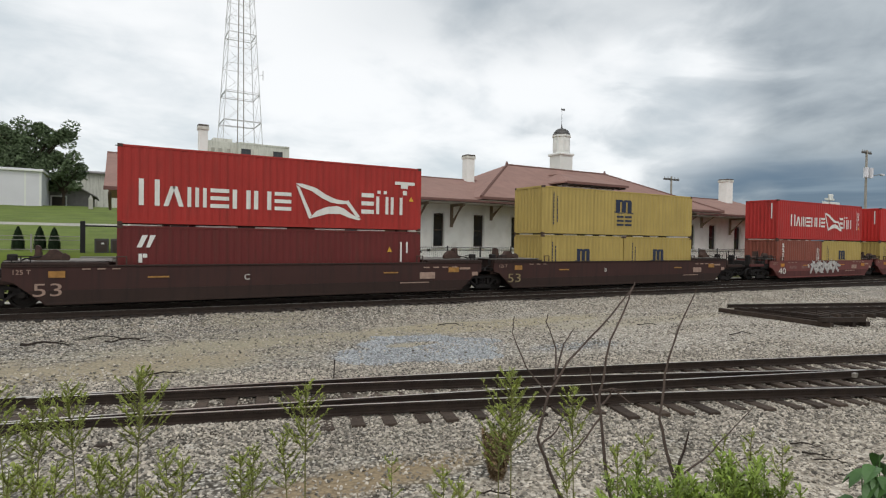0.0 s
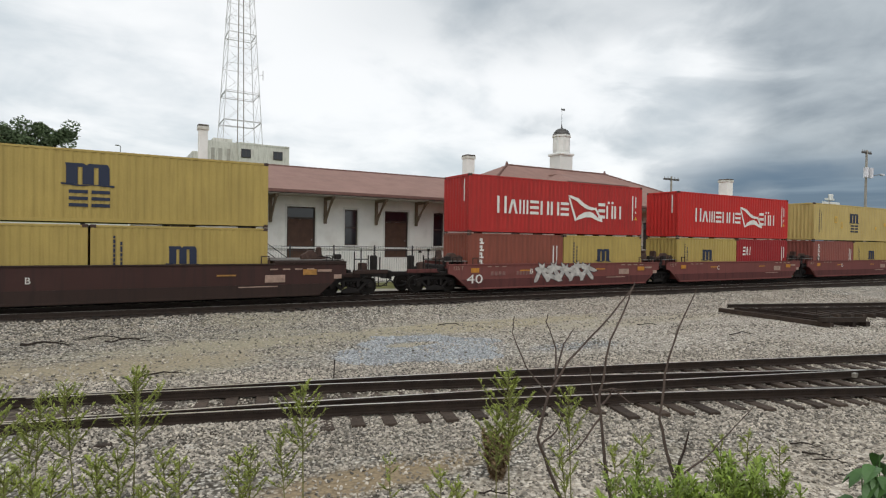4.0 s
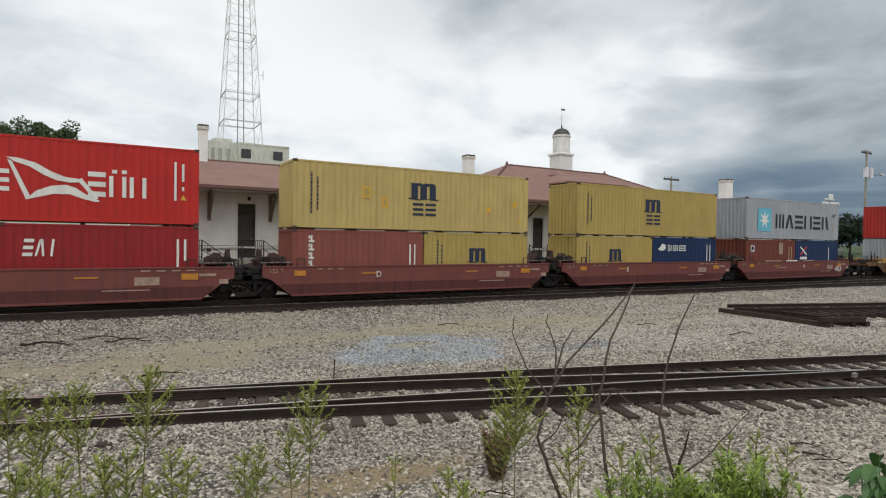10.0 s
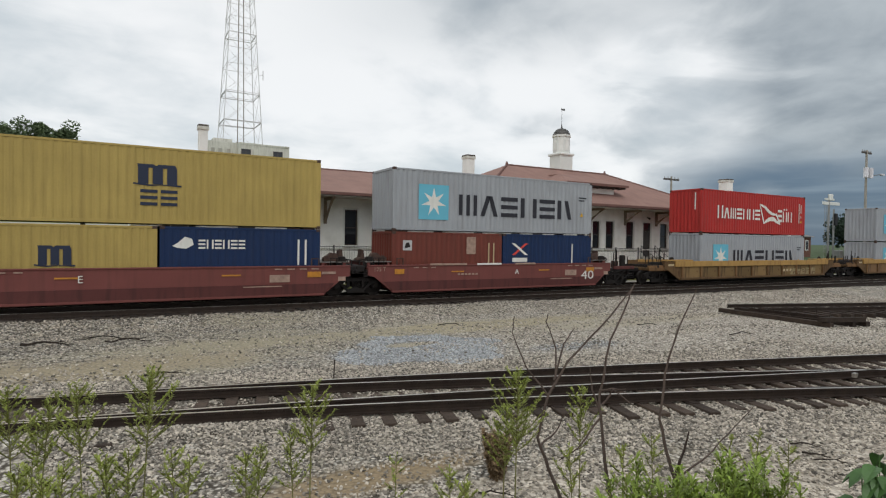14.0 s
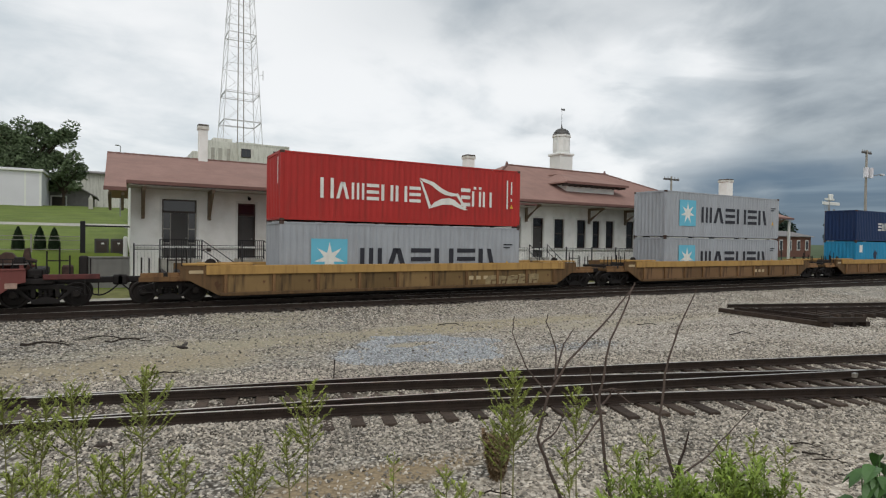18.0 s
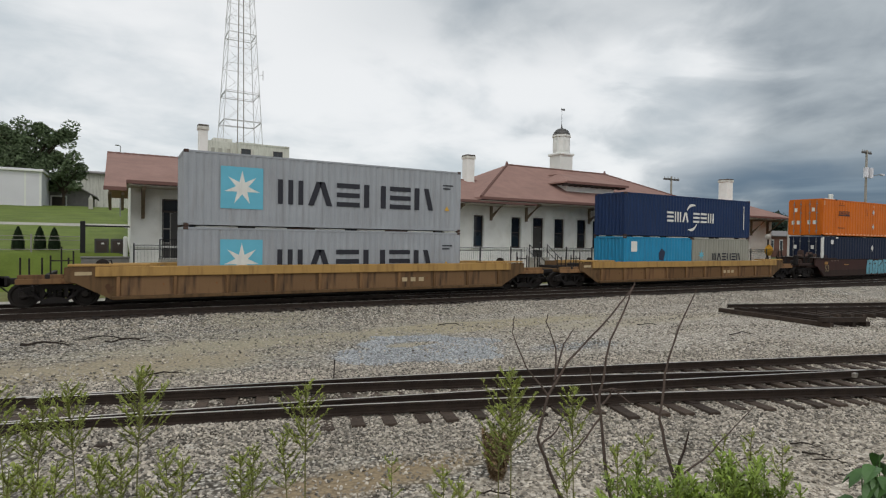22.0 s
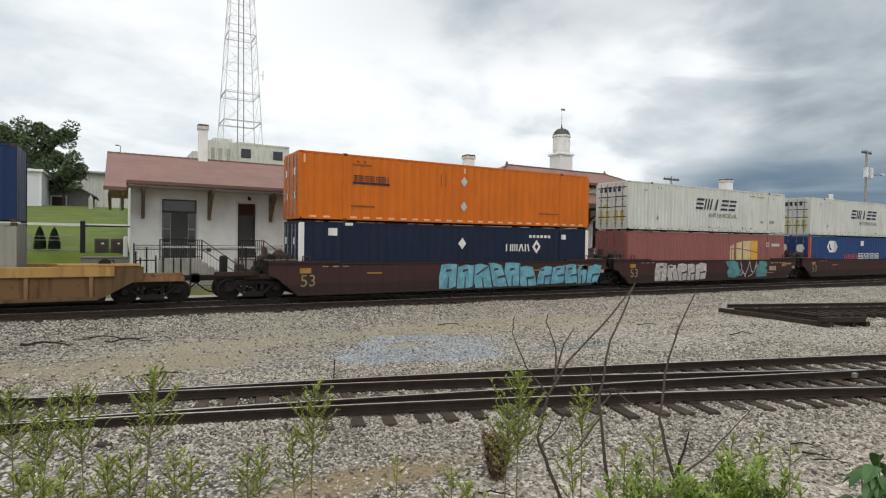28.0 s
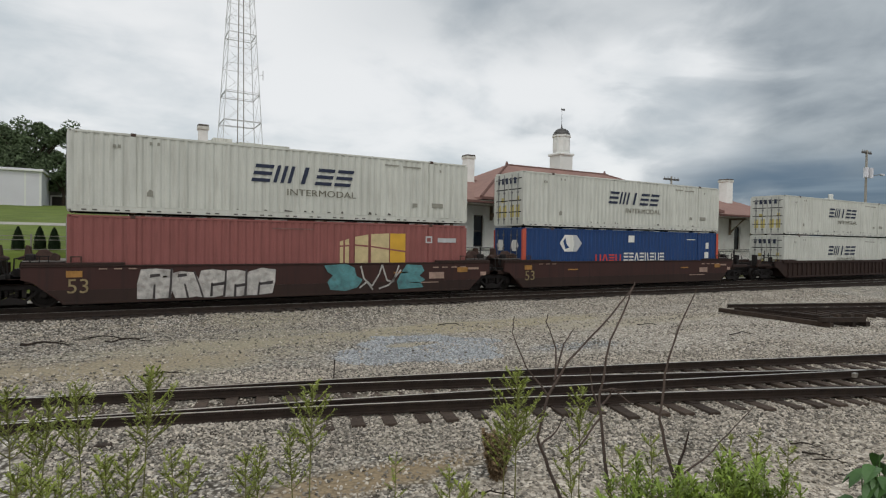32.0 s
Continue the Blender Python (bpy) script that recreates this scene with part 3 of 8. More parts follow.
def build_yard_track():
    t = thing("yard_track", pose(0, 0, 0), "rusty yard turnout of steel rails on grey timber ties", "railway track", kind="structure")
    xs = [float(v) for v in np.arange(-40, 46.1, 0.8)]
    rail(t, [offset(yb, x, 0.753, YARD_Z) for x in xs])
    rail(t, [offset(yb, x, -0.753, YARD_Z) for x in xs if x > -2.4])
    rail(t, [offset(ya, x, 0.753, YARD_Z) for x in xs if x > -2.4])
    rail(t, [offset(ya, x, -0.753, YARD_Z) for x in xs])
    meshes = {k: tie_mesh("tie", k, TIE) for k in (2.6, 3.2, 3.9, 4.6)}
    plate = mesh_of("tie_plate", box(BM(), -0.09, 0.09, -0.17, 0.17, 0, 0.016, 0.004), RAIL)
    rnd = random.Random(4)
    x = -22.0
    while x < 30:
        d = yb(x) - ya(x)
        k = 2.6 if d < 0.15 else 3.2 if d < 0.8 else 3.9 if d < 1.5 else 4.6
        mid = (ya(x) + yb(x)) / 2
        if d < 2.2:
            m = Matrix.Translation((x, mid, YARD_Z - 0.262 + rnd.uniform(-0.01, 0.01))) @ pose(0, 0, 0, 0, 0, -13.5 - d * 3 + rnd.uniform(-2, 2))
            tie = share("tie", meshes[k], t, m @ pose(0, rnd.uniform(-0.08, 0.08), 0))
            for off in (-0.753 - d / 2, 0.753 + d / 2):
                share("tie_plate", plate, tie, pose(0, off, 0.088))
        else:
            for fn in (ya, yb):
                s = math.degrees(math.atan(fn(x + 0.5) - fn(x - 0.5)))
                tie = share("tie", meshes[2.6], t, Matrix.Translation((x, fn(x), YARD_Z - 0.262)) @ pose(0, 0, 0, 0, 0, s + rnd.uniform(-2, 2)))
                for off in (-0.753, 0.753):
                    share("tie_plate", plate, tie, pose(0, off, 0.088))
        x += 0.53 + rnd.uniform(-0.03, 0.03)
    # check rail beside the frog and a rail joint with its bars
    part("check_rail", sweep(BM(), [offset(ya, x, -0.66, YARD_Z) for x in np.arange(12.5, 17.5, 0.5)], RAIL_PROFILE), RAIL, t)
    bm = BM()
    for sd in (0.03, -0.03):
        p = offset(yb, 5.2, 0.753 + sd, YARD_Z - 0.09)
        box(bm, p[0] - 0.45, p[0] + 0.45, p[1] - 0.012, p[1] + 0.012, p[2] - 0.04, p[2] + 0.04)
    part("joint_bar", bm, RAIL, t)
    bm = BM()
    prism(bm, [(14.68, YARD_Z - 0.10), (14.76, YARD_Z - 0.10), (14.80, YARD_Z - 0.002), (14.66, YARD_Z - 0.002)], "y", 6.42, 6.50)
    fix(bm)
    part("frog_casting", bm, RAIL_TOP, t, "worn bright frog casting")


def build_main_track():
    t = thing("main_track", pose(0, 0, 0), "straight main line track of rusty rails on dark timber ties", "railway track", kind="structure")
    xs = [float(v) for v in np.arange(-160, 420, 20)]
    for s in (-0.753, 0.753):
        rail(t, [(x, TRACK_Y + s, RAIL_Z) for x in xs])
    me = tie_mesh("tie", 2.6, TIE_DARK)
    rnd = random.Random(5)
    for k in range(290):
        share("tie", me, t, pose(-28 + k * 0.53, TRACK_Y + rnd.uniform(-0.06, 0.06), -0.255, 0, 0, rnd.uniform(-1.5, 1.5)))


def build_siding():
    t = thing("siding_track", pose(0, 0, 0), "siding with rusty rails and dark ties beside the main line", "railway track", kind="structure")
    z = -0.09
    rail(t, [(float(x), siding_y(x), z) for x in range(-17, 121, 3)])
    for a, b in ((-17, 7), (11, 121)):
        rail(t, [(float(x), siding_y(x) + 1.506, z) for x in range(a, b, 2)])
    meshes = {}
    rnd = random.Random(15)
    for k in range(230):
        x = -16.5 + 0.53 * k + rnd.uniform(-0.05, 0.05)
        near = siding_y(x) - 0.55
        far = min(23.07, near + 2.6)
        L = round((far - near) * 5) / 5
        if L not in meshes:
            meshes[L] = tie_mesh("tie", L, TIE_DARK)
        share("tie", meshes[L], t, pose(x, far - L / 2 - 0.01 + rnd.uniform(-0.06, 0.0), z - 0.262, 0, 0, rnd.uniform(-1.5, 1.5)))


build_yard_track()
build_main_track()
build_siding()


def build_track_panel():
    """Lifted turnout ties that still carry their rails, lying at the yard's far side."""
    t = thing("track_panel", pose(24.1, 15.9, -0.58, 0, 0, -17.4), "lifted dark track panel of old long ties and rails", "track panel")
    rnd = random.Random(9)
    me, me2 = tie_mesh("tie", 4.9, TIE_PANEL), tie_mesh("tie", 2.8, TIE_PANEL)
    for k in range(34):
        L = 4.9 if k in (0, 2, 3) else 2.8
        share("tie", me if L > 4 else me2, t, pose(0.2 + k * 0.62 + rnd.uniform(-0.08, 0.08), -L / 2 + rnd.uniform(-0.15, 0.12), 0.10 + rnd.uniform(0, 0.03), 0, 0, (9 if k < 4 else 2) + rnd.uniform(-4, 4)))
    for s in (-0.15, -1.65):
        part("rail", sweep(BM(), [(x, s, 0.36) for x in (0.0 - s * 0.3, 5, 10, 15, 20)], RAIL_PROFILE), RAIL, t)
    part("rail", sweep(BM(), [(0.1 + 0.3 * k, -1.4 - 0.82 * k, 0.36) for k in range(5)], RAIL_PROFILE), RAIL, t)
    short = tie_mesh("loose_tie", 1.9, TIE_PANEL)
    share("loose_tie", short, t, pose(1.3, -4.75, 0.29, 0, 3, 86))
    for x, y in ((1.3, -3.6), (0.6, -3.0), (1.1, -4.4)):
        part("spike", rod(BM(), (x, y, 0.18), (x + 0.03, y, 0.52), 0.02, 5), RAIL, t)


build_track_panel()


# ---- the train: containers on well cars ----
START = {"u0": -0.05, "u1": 19.38, "u2": 41.14, "u3": 56.60, "u4": 72.37, "u5": 88.02, "u6": 103.56, "u7": 125.34, "u8": 148.71, "u9": 172.16,
         "u10": 193.71, "u11": 213.00, "u12": 232.57, "u13": 256.42}
SIDE_Y = 23.105       # near face of a 53-foot container
movers = []           # (thing, x at the start)
wheelsets = []        # (wheelset, its place on the car)


def run(t):
    """Metres that the train has gone at t seconds."""
    return 6.575 * t + 0.00404 * t * t


def corrugated(bm, length, z0, z1, y, depth, period, margin, face):
    """A folded steel wall along x; face -1 looks to the near side, 1 to the far side."""
    n = max(1, round((length - 2 * margin) / period))
    p = (length - 2 * margin) / n
    xs, ds = [margin], [0.0]
    for k in range(n):
        x = margin + k * p
        for f, d in ((0.12, 0.0), (0.34, depth), (0.66, depth), (0.88, 0.0)):
            xs.append(x + f * p)
            ds.append(d)
    xs.append(length - margin)
    ds.append(0.0)
    lo = [bm.verts.new((x, y - face * d, z0)) for x, d in zip(xs, ds)]
    hi = [bm.verts.new((x, y - face * d, z1)) for x, d in zip(xs, ds)]
    for i in range(len(xs) - 1):
        bm.faces.new((lo[i], lo[i + 1], hi[i + 1], hi[i]) if face < 0 else (lo[i + 1], lo[i], hi[i], hi[i + 1]))
    return bm


def end_corrugated(bm, width, z0, z1, x, depth, period, margin):
    n = round((width - 2 * margin) / period)
    p = (width - 2 * margin) / n
    ys, ds = [margin], [0.0]
    for k in range(n):
        for f, d in ((0.1, 0.0), (0.35, depth), (0.65, depth), (0.9, 0.0)):
            ys.append(margin + (k + f) * p)
            ds.append(d)
    ys.append(width - margin)
    ds.append(0.0)
    lo = [bm.verts.new((x + d, y, z0)) for y, d in zip(ys, ds)]
    hi = [bm.verts.new((x + d, y, z1)) for y, d in zip(ys, ds)]
    for i in range(len(ys) - 1):
        bm.faces.new((lo[i + 1], lo[i], hi[i], hi[i + 1]))
    return bm


def flat(bm, pts, y=-0.004, t=0.003):
    """A painted shape on the near side: a thin outline of x, z points."""
    return prism(bm, pts, "y", y - t, y)


def bar(bm, x0, x1, z0, z1, y=-0.004):
    return flat(bm, [(x0, z0), (x1, z0), (x1, z1), (x0, z1)], y)


def wordmark(bm, x0, x1, z0, z1, code, slant=0.0, first_tall=0.0, y=-0.004):
    """A brand's lettering as loose plain bars of its size: i one, v two, t three upright bars, d two leaning ones, h three level ones, k an upright and a leaning one."""
    n = len(code)
    w = (x1 - x0) / n
    for k, c in enumerate(code):
        a, b = x0 + k * w + w * 0.07, x0 + (k + 1) * w - w * 0.09
        top = z1 + (first_tall if k == 0 else 0)
        th, h = (b - a) * 0.24, top - z0
        runs = {"i": [(0.38, 0.38)], "v": [(0, 0), (0.76, 0.76)], "t": [(0, 0), (0.40, 0.40), (0.80, 0.80)], "d": [(0, 0.34), (0.76, 0.44)], "k": [(0, 0), (0.70, 0.46)], "h": []}[c]
        for lo, hi in runs:
            q = th * (0.8 if c == "t" else 1)
            u, v = a + lo * (b - a), a + hi * (b - a)
            flat(bm, [(u, z0), (u + q, z0), (v + q + slant * h, top), (v + slant * h, top)], y)
        if c == "h":
            for f in (0.0, 0.40, 0.80):
                p, q = z0 + f * h, z0 + (f + 0.20) * h
                flat(bm, [(a + slant * (p - z0), p), (b + slant * (p - z0), p), (b + slant * (q - z0), q), (a + slant * (q - z0), q)], y)
    return bm


def letters(text, size, material, parent, x, z, y=-0.006, name="lettering", label="", width=None):
    cu = bpy.data.curves.new("text", "FONT")
    cu.body, cu.size, cu.extrude, cu.resolution_u = text, size, 0.002, 3
    tmp = bpy.data.objects.new("text", cu)
    scene.collection.objects.link(tmp)
    bpy.context.view_layer.update()
    me = bpy.data.meshes.new_from_object(tmp.evaluated_get(bpy.context.evaluated_depsgraph_get()))
    bpy.data.objects.remove(tmp)
    me.materials.clear()
    me.materials.append(material)
    if width:
        xs = [v.co.x for v in me.vertices]
        me.transform(Matrix.Diagonal((width / max(0.01, max(xs)), 1, 1, 1)))
    return share(name, me, parent, Matrix.Translation((x, y, z)) @ pose(0, 0, 0, 90), label)


# -- the painted marks of each kind of container, in metres from its lower near left corner --
def swoosh(bm, x0, x1, z0, z1):
    w, h = x1 - x0, z1 - z0

    def P(*a):
        return [(x0 + u * w, z0 + v * h) for u, v in a]
    flat(bm, P((0, 1.0), (0.10, 1.0), (0.30, 0.90), (0.45, 0.72), (0.60, 0.60), (0.76, 0.56), (0.80, 0.60), (0.78, 0.48), (0.66, 0.46), (0.52, 0.50), (0.38, 0.62), (0.24, 0.80), (0.08, 0.90)), -0.004, 0.0006)
    flat(bm, P((0.20, 0.0), (0.30, 0.22), (0.46, 0.36), (0.62, 0.40), (0.72, 0.34), (0.84, 0.18), (1.0, 0.03), (0.95, 0.0), (0.82, 0.06), (0.66, 0.17), (0.48, 0.16)), -0.005, 0.0006)
    flat(bm, P((0.01, 0.95), (0.06, 0.90), (0.24, 0.10), (0.20, 0.0)), -0.006, 0.0006)
    flat(bm, P((0.74, 0.54), (0.80, 0.56), (0.98, 0.10), (0.93, 0.06)), -0.007, 0.0006)


def deco_hamburg(c, L, H):
    bm = wordmark(BM(), 1.62, 6.50, 1.02, 1.74, "vdthvvh", first_tall=0.14)
    part("wordmark", bm, MARK_WHITE, c, "white brand lettering")
    bm = BM()
    swoosh(bm, 6.35, 9.0, 0.76, 2.14)
    part("flag_emblem", bm, MARK_WHITE, c, "white waving flag emblem")
    bm = wordmark(BM(), 8.58, 10.48, 0.96, 1.70, "hvv", first_tall=0.12)
    bar(bm, 9.35, 9.5, 1.80, 1.93)
    bar(bm, 9.65, 9.8, 1.80, 1.93)
    part("wordmark", bm, MARK_WHITE, c, "white brand lettering")
    bm = bar(BM(), 11.34, 11.42, 0.92, 2.36)
    bar(bm, 11.60, 11.68, 1.65, 2.30)
    bar(bm, 11.60, 11.68, 1.30, 1.45)
    part("code_panel", bm, MARK_WHITE, c)
    part("warning_mark", flat(BM(), [(11.54, 0.95), (11.76, 0.95), (11.65, 1.15)]), MARK_YELLOW, c)
    bm = fix(prism(BM(), [(0.42, H - 1.35), (0.50, H - 1.35), (0.50, H - 0.25), (0.42, H - 0.25)], "x", 0.004, 0.009))
    part("end_code", bm, MARK_WHITE, c, "white code line on the end wall")


def deco_hamburg_old(c, L, H):
    bm = wordmark(BM(), 0.62, 6.26, 0.72, 1.46, "vdthvvh", first_tall=0.22)
    part("wordmark", bm, MARK_WHITE, c, "white brand lettering")
    bm = BM()
    swoosh(bm, 6.35, 9.25, 0.42, 1.86)
    part("flag_emblem", bm, MARK_WHITE, c, "white waving flag emblem")
    bm = wordmark(BM(), 9.2, 11.3, 0.72, 1.50, "hvv", first_tall=0.12)
    bar(bm, 10.0, 10.15, 1.62, 1.76)
    bar(bm, 10.3, 10.45, 1.62, 1.76)
    part("wordmark", bm, MARK_WHITE, c, "white brand lettering")
    bm = bar(BM(), 10.85, 11.85, 2.08, 2.22)
    bar(bm, 11.15, 11.5, 1.92, 2.08)
    bar(bm, 11.25, 11.45, 1.62, 1.82)
    part("code_panel", bm, MARK_WHITE, c)
    part("warning_mark", flat(BM(), [(11.55, 1.35), (11.80, 1.35), (11.67, 1.57)]), MARK_YELLOW, c)


def m_shape(bm, x0, x1, z0, z1):
    w, h = x1 - x0, z1 - z0
    for u in (0.0, 0.37, 0.74):
        bar(bm, x0 + u * w, x0 + (u + 0.26) * w, z0, z0 + h * 0.82)
    flat(bm, [(x0, z0 + h * 0.82), (x1, z0 + h * 0.82), (x1 - 0.05 * w, z1), (x0 + 0.52 * w, z1), (x0 + 0.46 * w, z0 + h * 0.92), (x0 + 0.40 * w, z1), (x0 - 0.02 * w, z1)])
    flat(bm, [(x0 - 0.12 * w, z0 - 0.03 * h), (x0 + 0.3 * w, z0 - 0.10 * h), (x0 + 0.6 * w, z0 - 0.04 * h), (x1 + 0.12 * w, z0 - 0.10 * h), (x1 + 0.12 * w, z0),
              (x0 + 0.6 * w, z0 - 0.005), (x0 + 0.3 * w, z0 - 0.02), (x0 - 0.12 * w, z0 + 0.05 * h)])


def code_columns(c, x, z0, z1, material, step=0.26):
    for k, (a, b) in enumerate(((z0, z1), (z0 + 0.15, z1 - 0.2))):
        bm = BM()
        z = a
        rnd = random.Random(k + 7)
        while z < b:
            q = rnd.uniform(0.10, 0.2)
            bar(bm, x + k * step - 0.034, x + k * step + 0.034, z, min(b, z + q))
            z += q + 0.04
        part("code_panel", bm, material, c)


def deco_msc(c, L, H):
    d = (H - 2.896) * 0.45
    bm = BM()
    m_shape(bm, 5.42, 6.70, 1.50 + d, 2.22 + d)
    part("emblem", bm, MARK_NAVY, c, "dark brand emblem over a wave line")
    bm = wordmark(BM(), 5.45, 6.78, 0.72 + d, 1.30 + d, "hh")
    part("wordmark", bm, MARK_NAVY, c, "dark brand lettering")
    code_columns(c, 0.76, 0.66 + d, 2.40 + d, MARK_NAVY)


def deco_msc_plates(c, L, H):
    deco_msc(c, L, H)
    bm = bar(BM(), 11.55, 11.65, 0.5, 0.75)
    bar(bm, 9.6, 9.85, 1.0, 1.25)
    bar(bm, 3.02, 3.40, 1.42, 1.92)
    bar(bm, 3.95, 4.24, 1.02, 1.48)
    bar(bm, 11.2, 11.45, 1.3, 1.6)
    part("label_plate", bm, MARK_YELLOW, c)
    bm = bar(BM(), 3.09, 3.33, 1.50, 1.84, -0.009)
    bar(bm, 4.02, 4.17, 1.10, 1.40, -0.009)
    part("label_plate", bm, YELLOW, c)


def deco_msc20(c, L, H):
    bm = BM()
    m_shape(bm, 2.48, 3.42, 1.18, 1.84)
    part("emblem", bm, MARK_NAVY, c, "dark brand emblem over a wave line")
    code_columns(c, 0.72, 0.4, 2.2, MARK_NAVY, 0.22)


def star(cx, cz, r, n=7):
    pts = []
    for k in range(2 * n):
        q = r if k % 2 == 0 else r * 0.36
        a = math.pi / 2 + k * math.pi / n
        pts.append((cx + q * math.cos(a), cz + q * math.sin(a)))
    return pts


def deco_maersk(c, L, H, s=0.06):
    part("emblem_panel", bar(BM(), 1.30, 2.90, 0.66 + s, 2.30 + s), MARK_STAR, c, "light blue square panel")
    part("emblem_star", flat(BM(), star(2.10, 1.48 + s, 0.68), -0.008), MARK_WHITE, c, "white seven-pointed star")
    part("wordmark", wordmark(BM(), 3.40, 10.85, 0.92 + s, 1.92 + s, "tdhvhk"), MARK_BLACK, c, "black brand lettering")
    bm = bar(BM(), 11.2, 11.75, 2.1 + s, 2.16 + s)
    bar(bm, 11.2, 11.6, 1.95 + s, 2.01 + s)
    part("code_panel", bm, MARK_BLACK, c)
    part("warning_mark", flat(BM(), [(11.3, 1.0), (11.55, 1.0), (11.42, 1.22)]), MARK_YELLOW, c)


def deco_maersk_low(c, L, H):
    deco_maersk(c, L, H, -0.10 if H > 2.7 else -0.18)


def deco_maersk20(c, L, H):
    part("emblem_star", flat(BM(), star(0.9, 1.5, 0.32)), MARK_STAR, c, "light blue star")
    part("wordmark", wordmark(BM(), 1.95, 5.1, 1.15, 1.62, "tdhvhk"), MARK_BLACK, c, "black brand lettering")


def arc(bm, cx, cz, r, a0, a1, w):
    out, inn = [], []
    for k in range(9):
        f = k / 8
        a = radians(a0 + (a1 - a0) * f)
        q = w * math.sin(math.pi * min(1, f * 0.9 + 0.1))
        out.append((cx + (r + q) * math.cos(a), cz + (r + q) * math.sin(a)))
        inn.append((cx + r * math.cos(a), cz + r * math.sin(a)))
    flat(bm, out + inn[::-1])


def deco_cma(c, L, H):
    part("wordmark", wordmark(BM(), 3.6, 5.75, 0.95, 1.58, "htd"), MARK_WHITE, c, "white brand lettering")
    part("wordmark", wordmark(BM(), 6.1, 8.28, 0.95, 1.58, "hht"), MARK_WHITE, c, "white brand lettering")
    bm = BM()
    arc(bm, 6.28, 0.95, 1.05, 86, 140, 0.17)
    arc(bm, 5.72, 1.58, 1.05, 266, 320, 0.17)
    part("emblem", bm, MARK_WHITE, c, "two white sweeping arcs")
    bm = bar(BM(), 11.45, 11.53, 0.6, 2.2)
    part("code_panel", bm, MARK_WHITE, c)


def deco_plain20(c, L, H):
    bm = bar(BM(), 5.3, 5.38, 0.9, 2.1)
    bar(bm, 5.55, 5.63, 1.3, 2.1)
    part("code_panel", bm, MARK_WHITE, c)


def deco_tex20(c, L, H):
    bm = BM()
    for z in (2.05, 1.7, 1.35, 1.0):
        bar(bm, 0.66, 0.90, z, z + 0.08)
        bar(bm, 0.74, 0.82, z + 0.08, z + 0.28)
        bar(bm, 0.66, 0.72, z + 0.14, z + 0.28)
    part("code_panel", bm, MARK_WHITE, c, "white vertical brand mark")
    bm = bar(BM(), 5.35, 5.43, 0.6, 2.0)
    bar(bm, 5.6, 5.66, 0.9, 2.0)
    part("code_panel", bm, MARK_WHITE, c)


def deco_tex20_far(c, L, H):
    bm = bar(BM(), 5.22, 5.30, 0.9, 2.1)
    bar(bm, 5.52, 5.60, 1.1, 2.1)
    part("code_panel", bm, MARK_CREAM, c)
    part("code_panel", bar(BM(), 0.52, 0.98, 1.72, 2.18), MARK_PALE, c)
    part("data_mark", flat(BM(), [(0.6, 1.8), (0.9, 1.88), (0.82, 2.1), (0.66, 2.04)], -0.009), GRIME, c)
    part("patch_plate", bar(BM(), 3.95, 4.48, 1.55, 2.38), STEN_CREAM, c, "pale repaired patch")


def deco_cai(c, L, H):
    part("wordmark", wordmark(BM(), 0.62, 1.62, 1.48, 2.06, "hdi", slant=0.1), MARK_WHITE, c, "white brand lettering")
    deco_plain20(c, L, H)


def deco_cronos(c, L, H):
    part("wordmark", wordmark(BM(), 1.3, 3.05, 1.75, 2.1, "hvhvhh"), MARK_WHITE, c, "white brand lettering")
    bm = BM()
    flat(bm, [(0.42, 1.85), (0.62, 1.98), (0.85, 2.2), (1.1, 2.12), (1.15, 1.9), (0.9, 1.75), (0.6, 1.78)])
    part("emblem", bm, MARK_WHITE, c, "white rounded emblem")
    bm = bar(BM(), 5.1, 5.18, 1.1, 2.15)
    bar(bm, 5.4, 5.48, 1.1, 2.15)
    part("code_panel", bm, MARK_WHITE, c)


def deco_cross20(c, L, H):
    bm = BM()
    flat(bm, [(0.55, 1.5), (0.75, 1.5), (1.6, 2.1), (1.4, 2.1)])
    part("emblem", bm, MARK_RED, c, "red diagonal stripe emblem")
    bm = flat(BM(), [(0.55, 2.1), (0.75, 2.1), (1.6, 1.5), (1.4, 1.5)], -0.009)
    bar(bm, 0.6, 1.55, 1.15, 1.36)
    bar(bm, 4.6, 4.68, 0.9, 2.1)
    part("emblem", bm, MARK_WHITE, c, "white diagonal stripe emblem")


def deco_cyan20(c, L, H):
    part("label_plate", bar(BM(), 0.55, 1.05, 1.7, 2.3), MARK_WHITE, c)
    bm = BM()
    flat(bm, [(3.0, 1.2), (3.4, 1.15), (3.55, 1.7), (3.2, 1.9), (2.95, 1.6)])
    part("emblem", bm, MARK_NAVY, c, "dark blue emblem")


def diamond(bm, x, z, r):
    flat(bm, [(x - r * 0.8, z), (x, z - r), (x + r * 0.8, z), (x, z + r)])


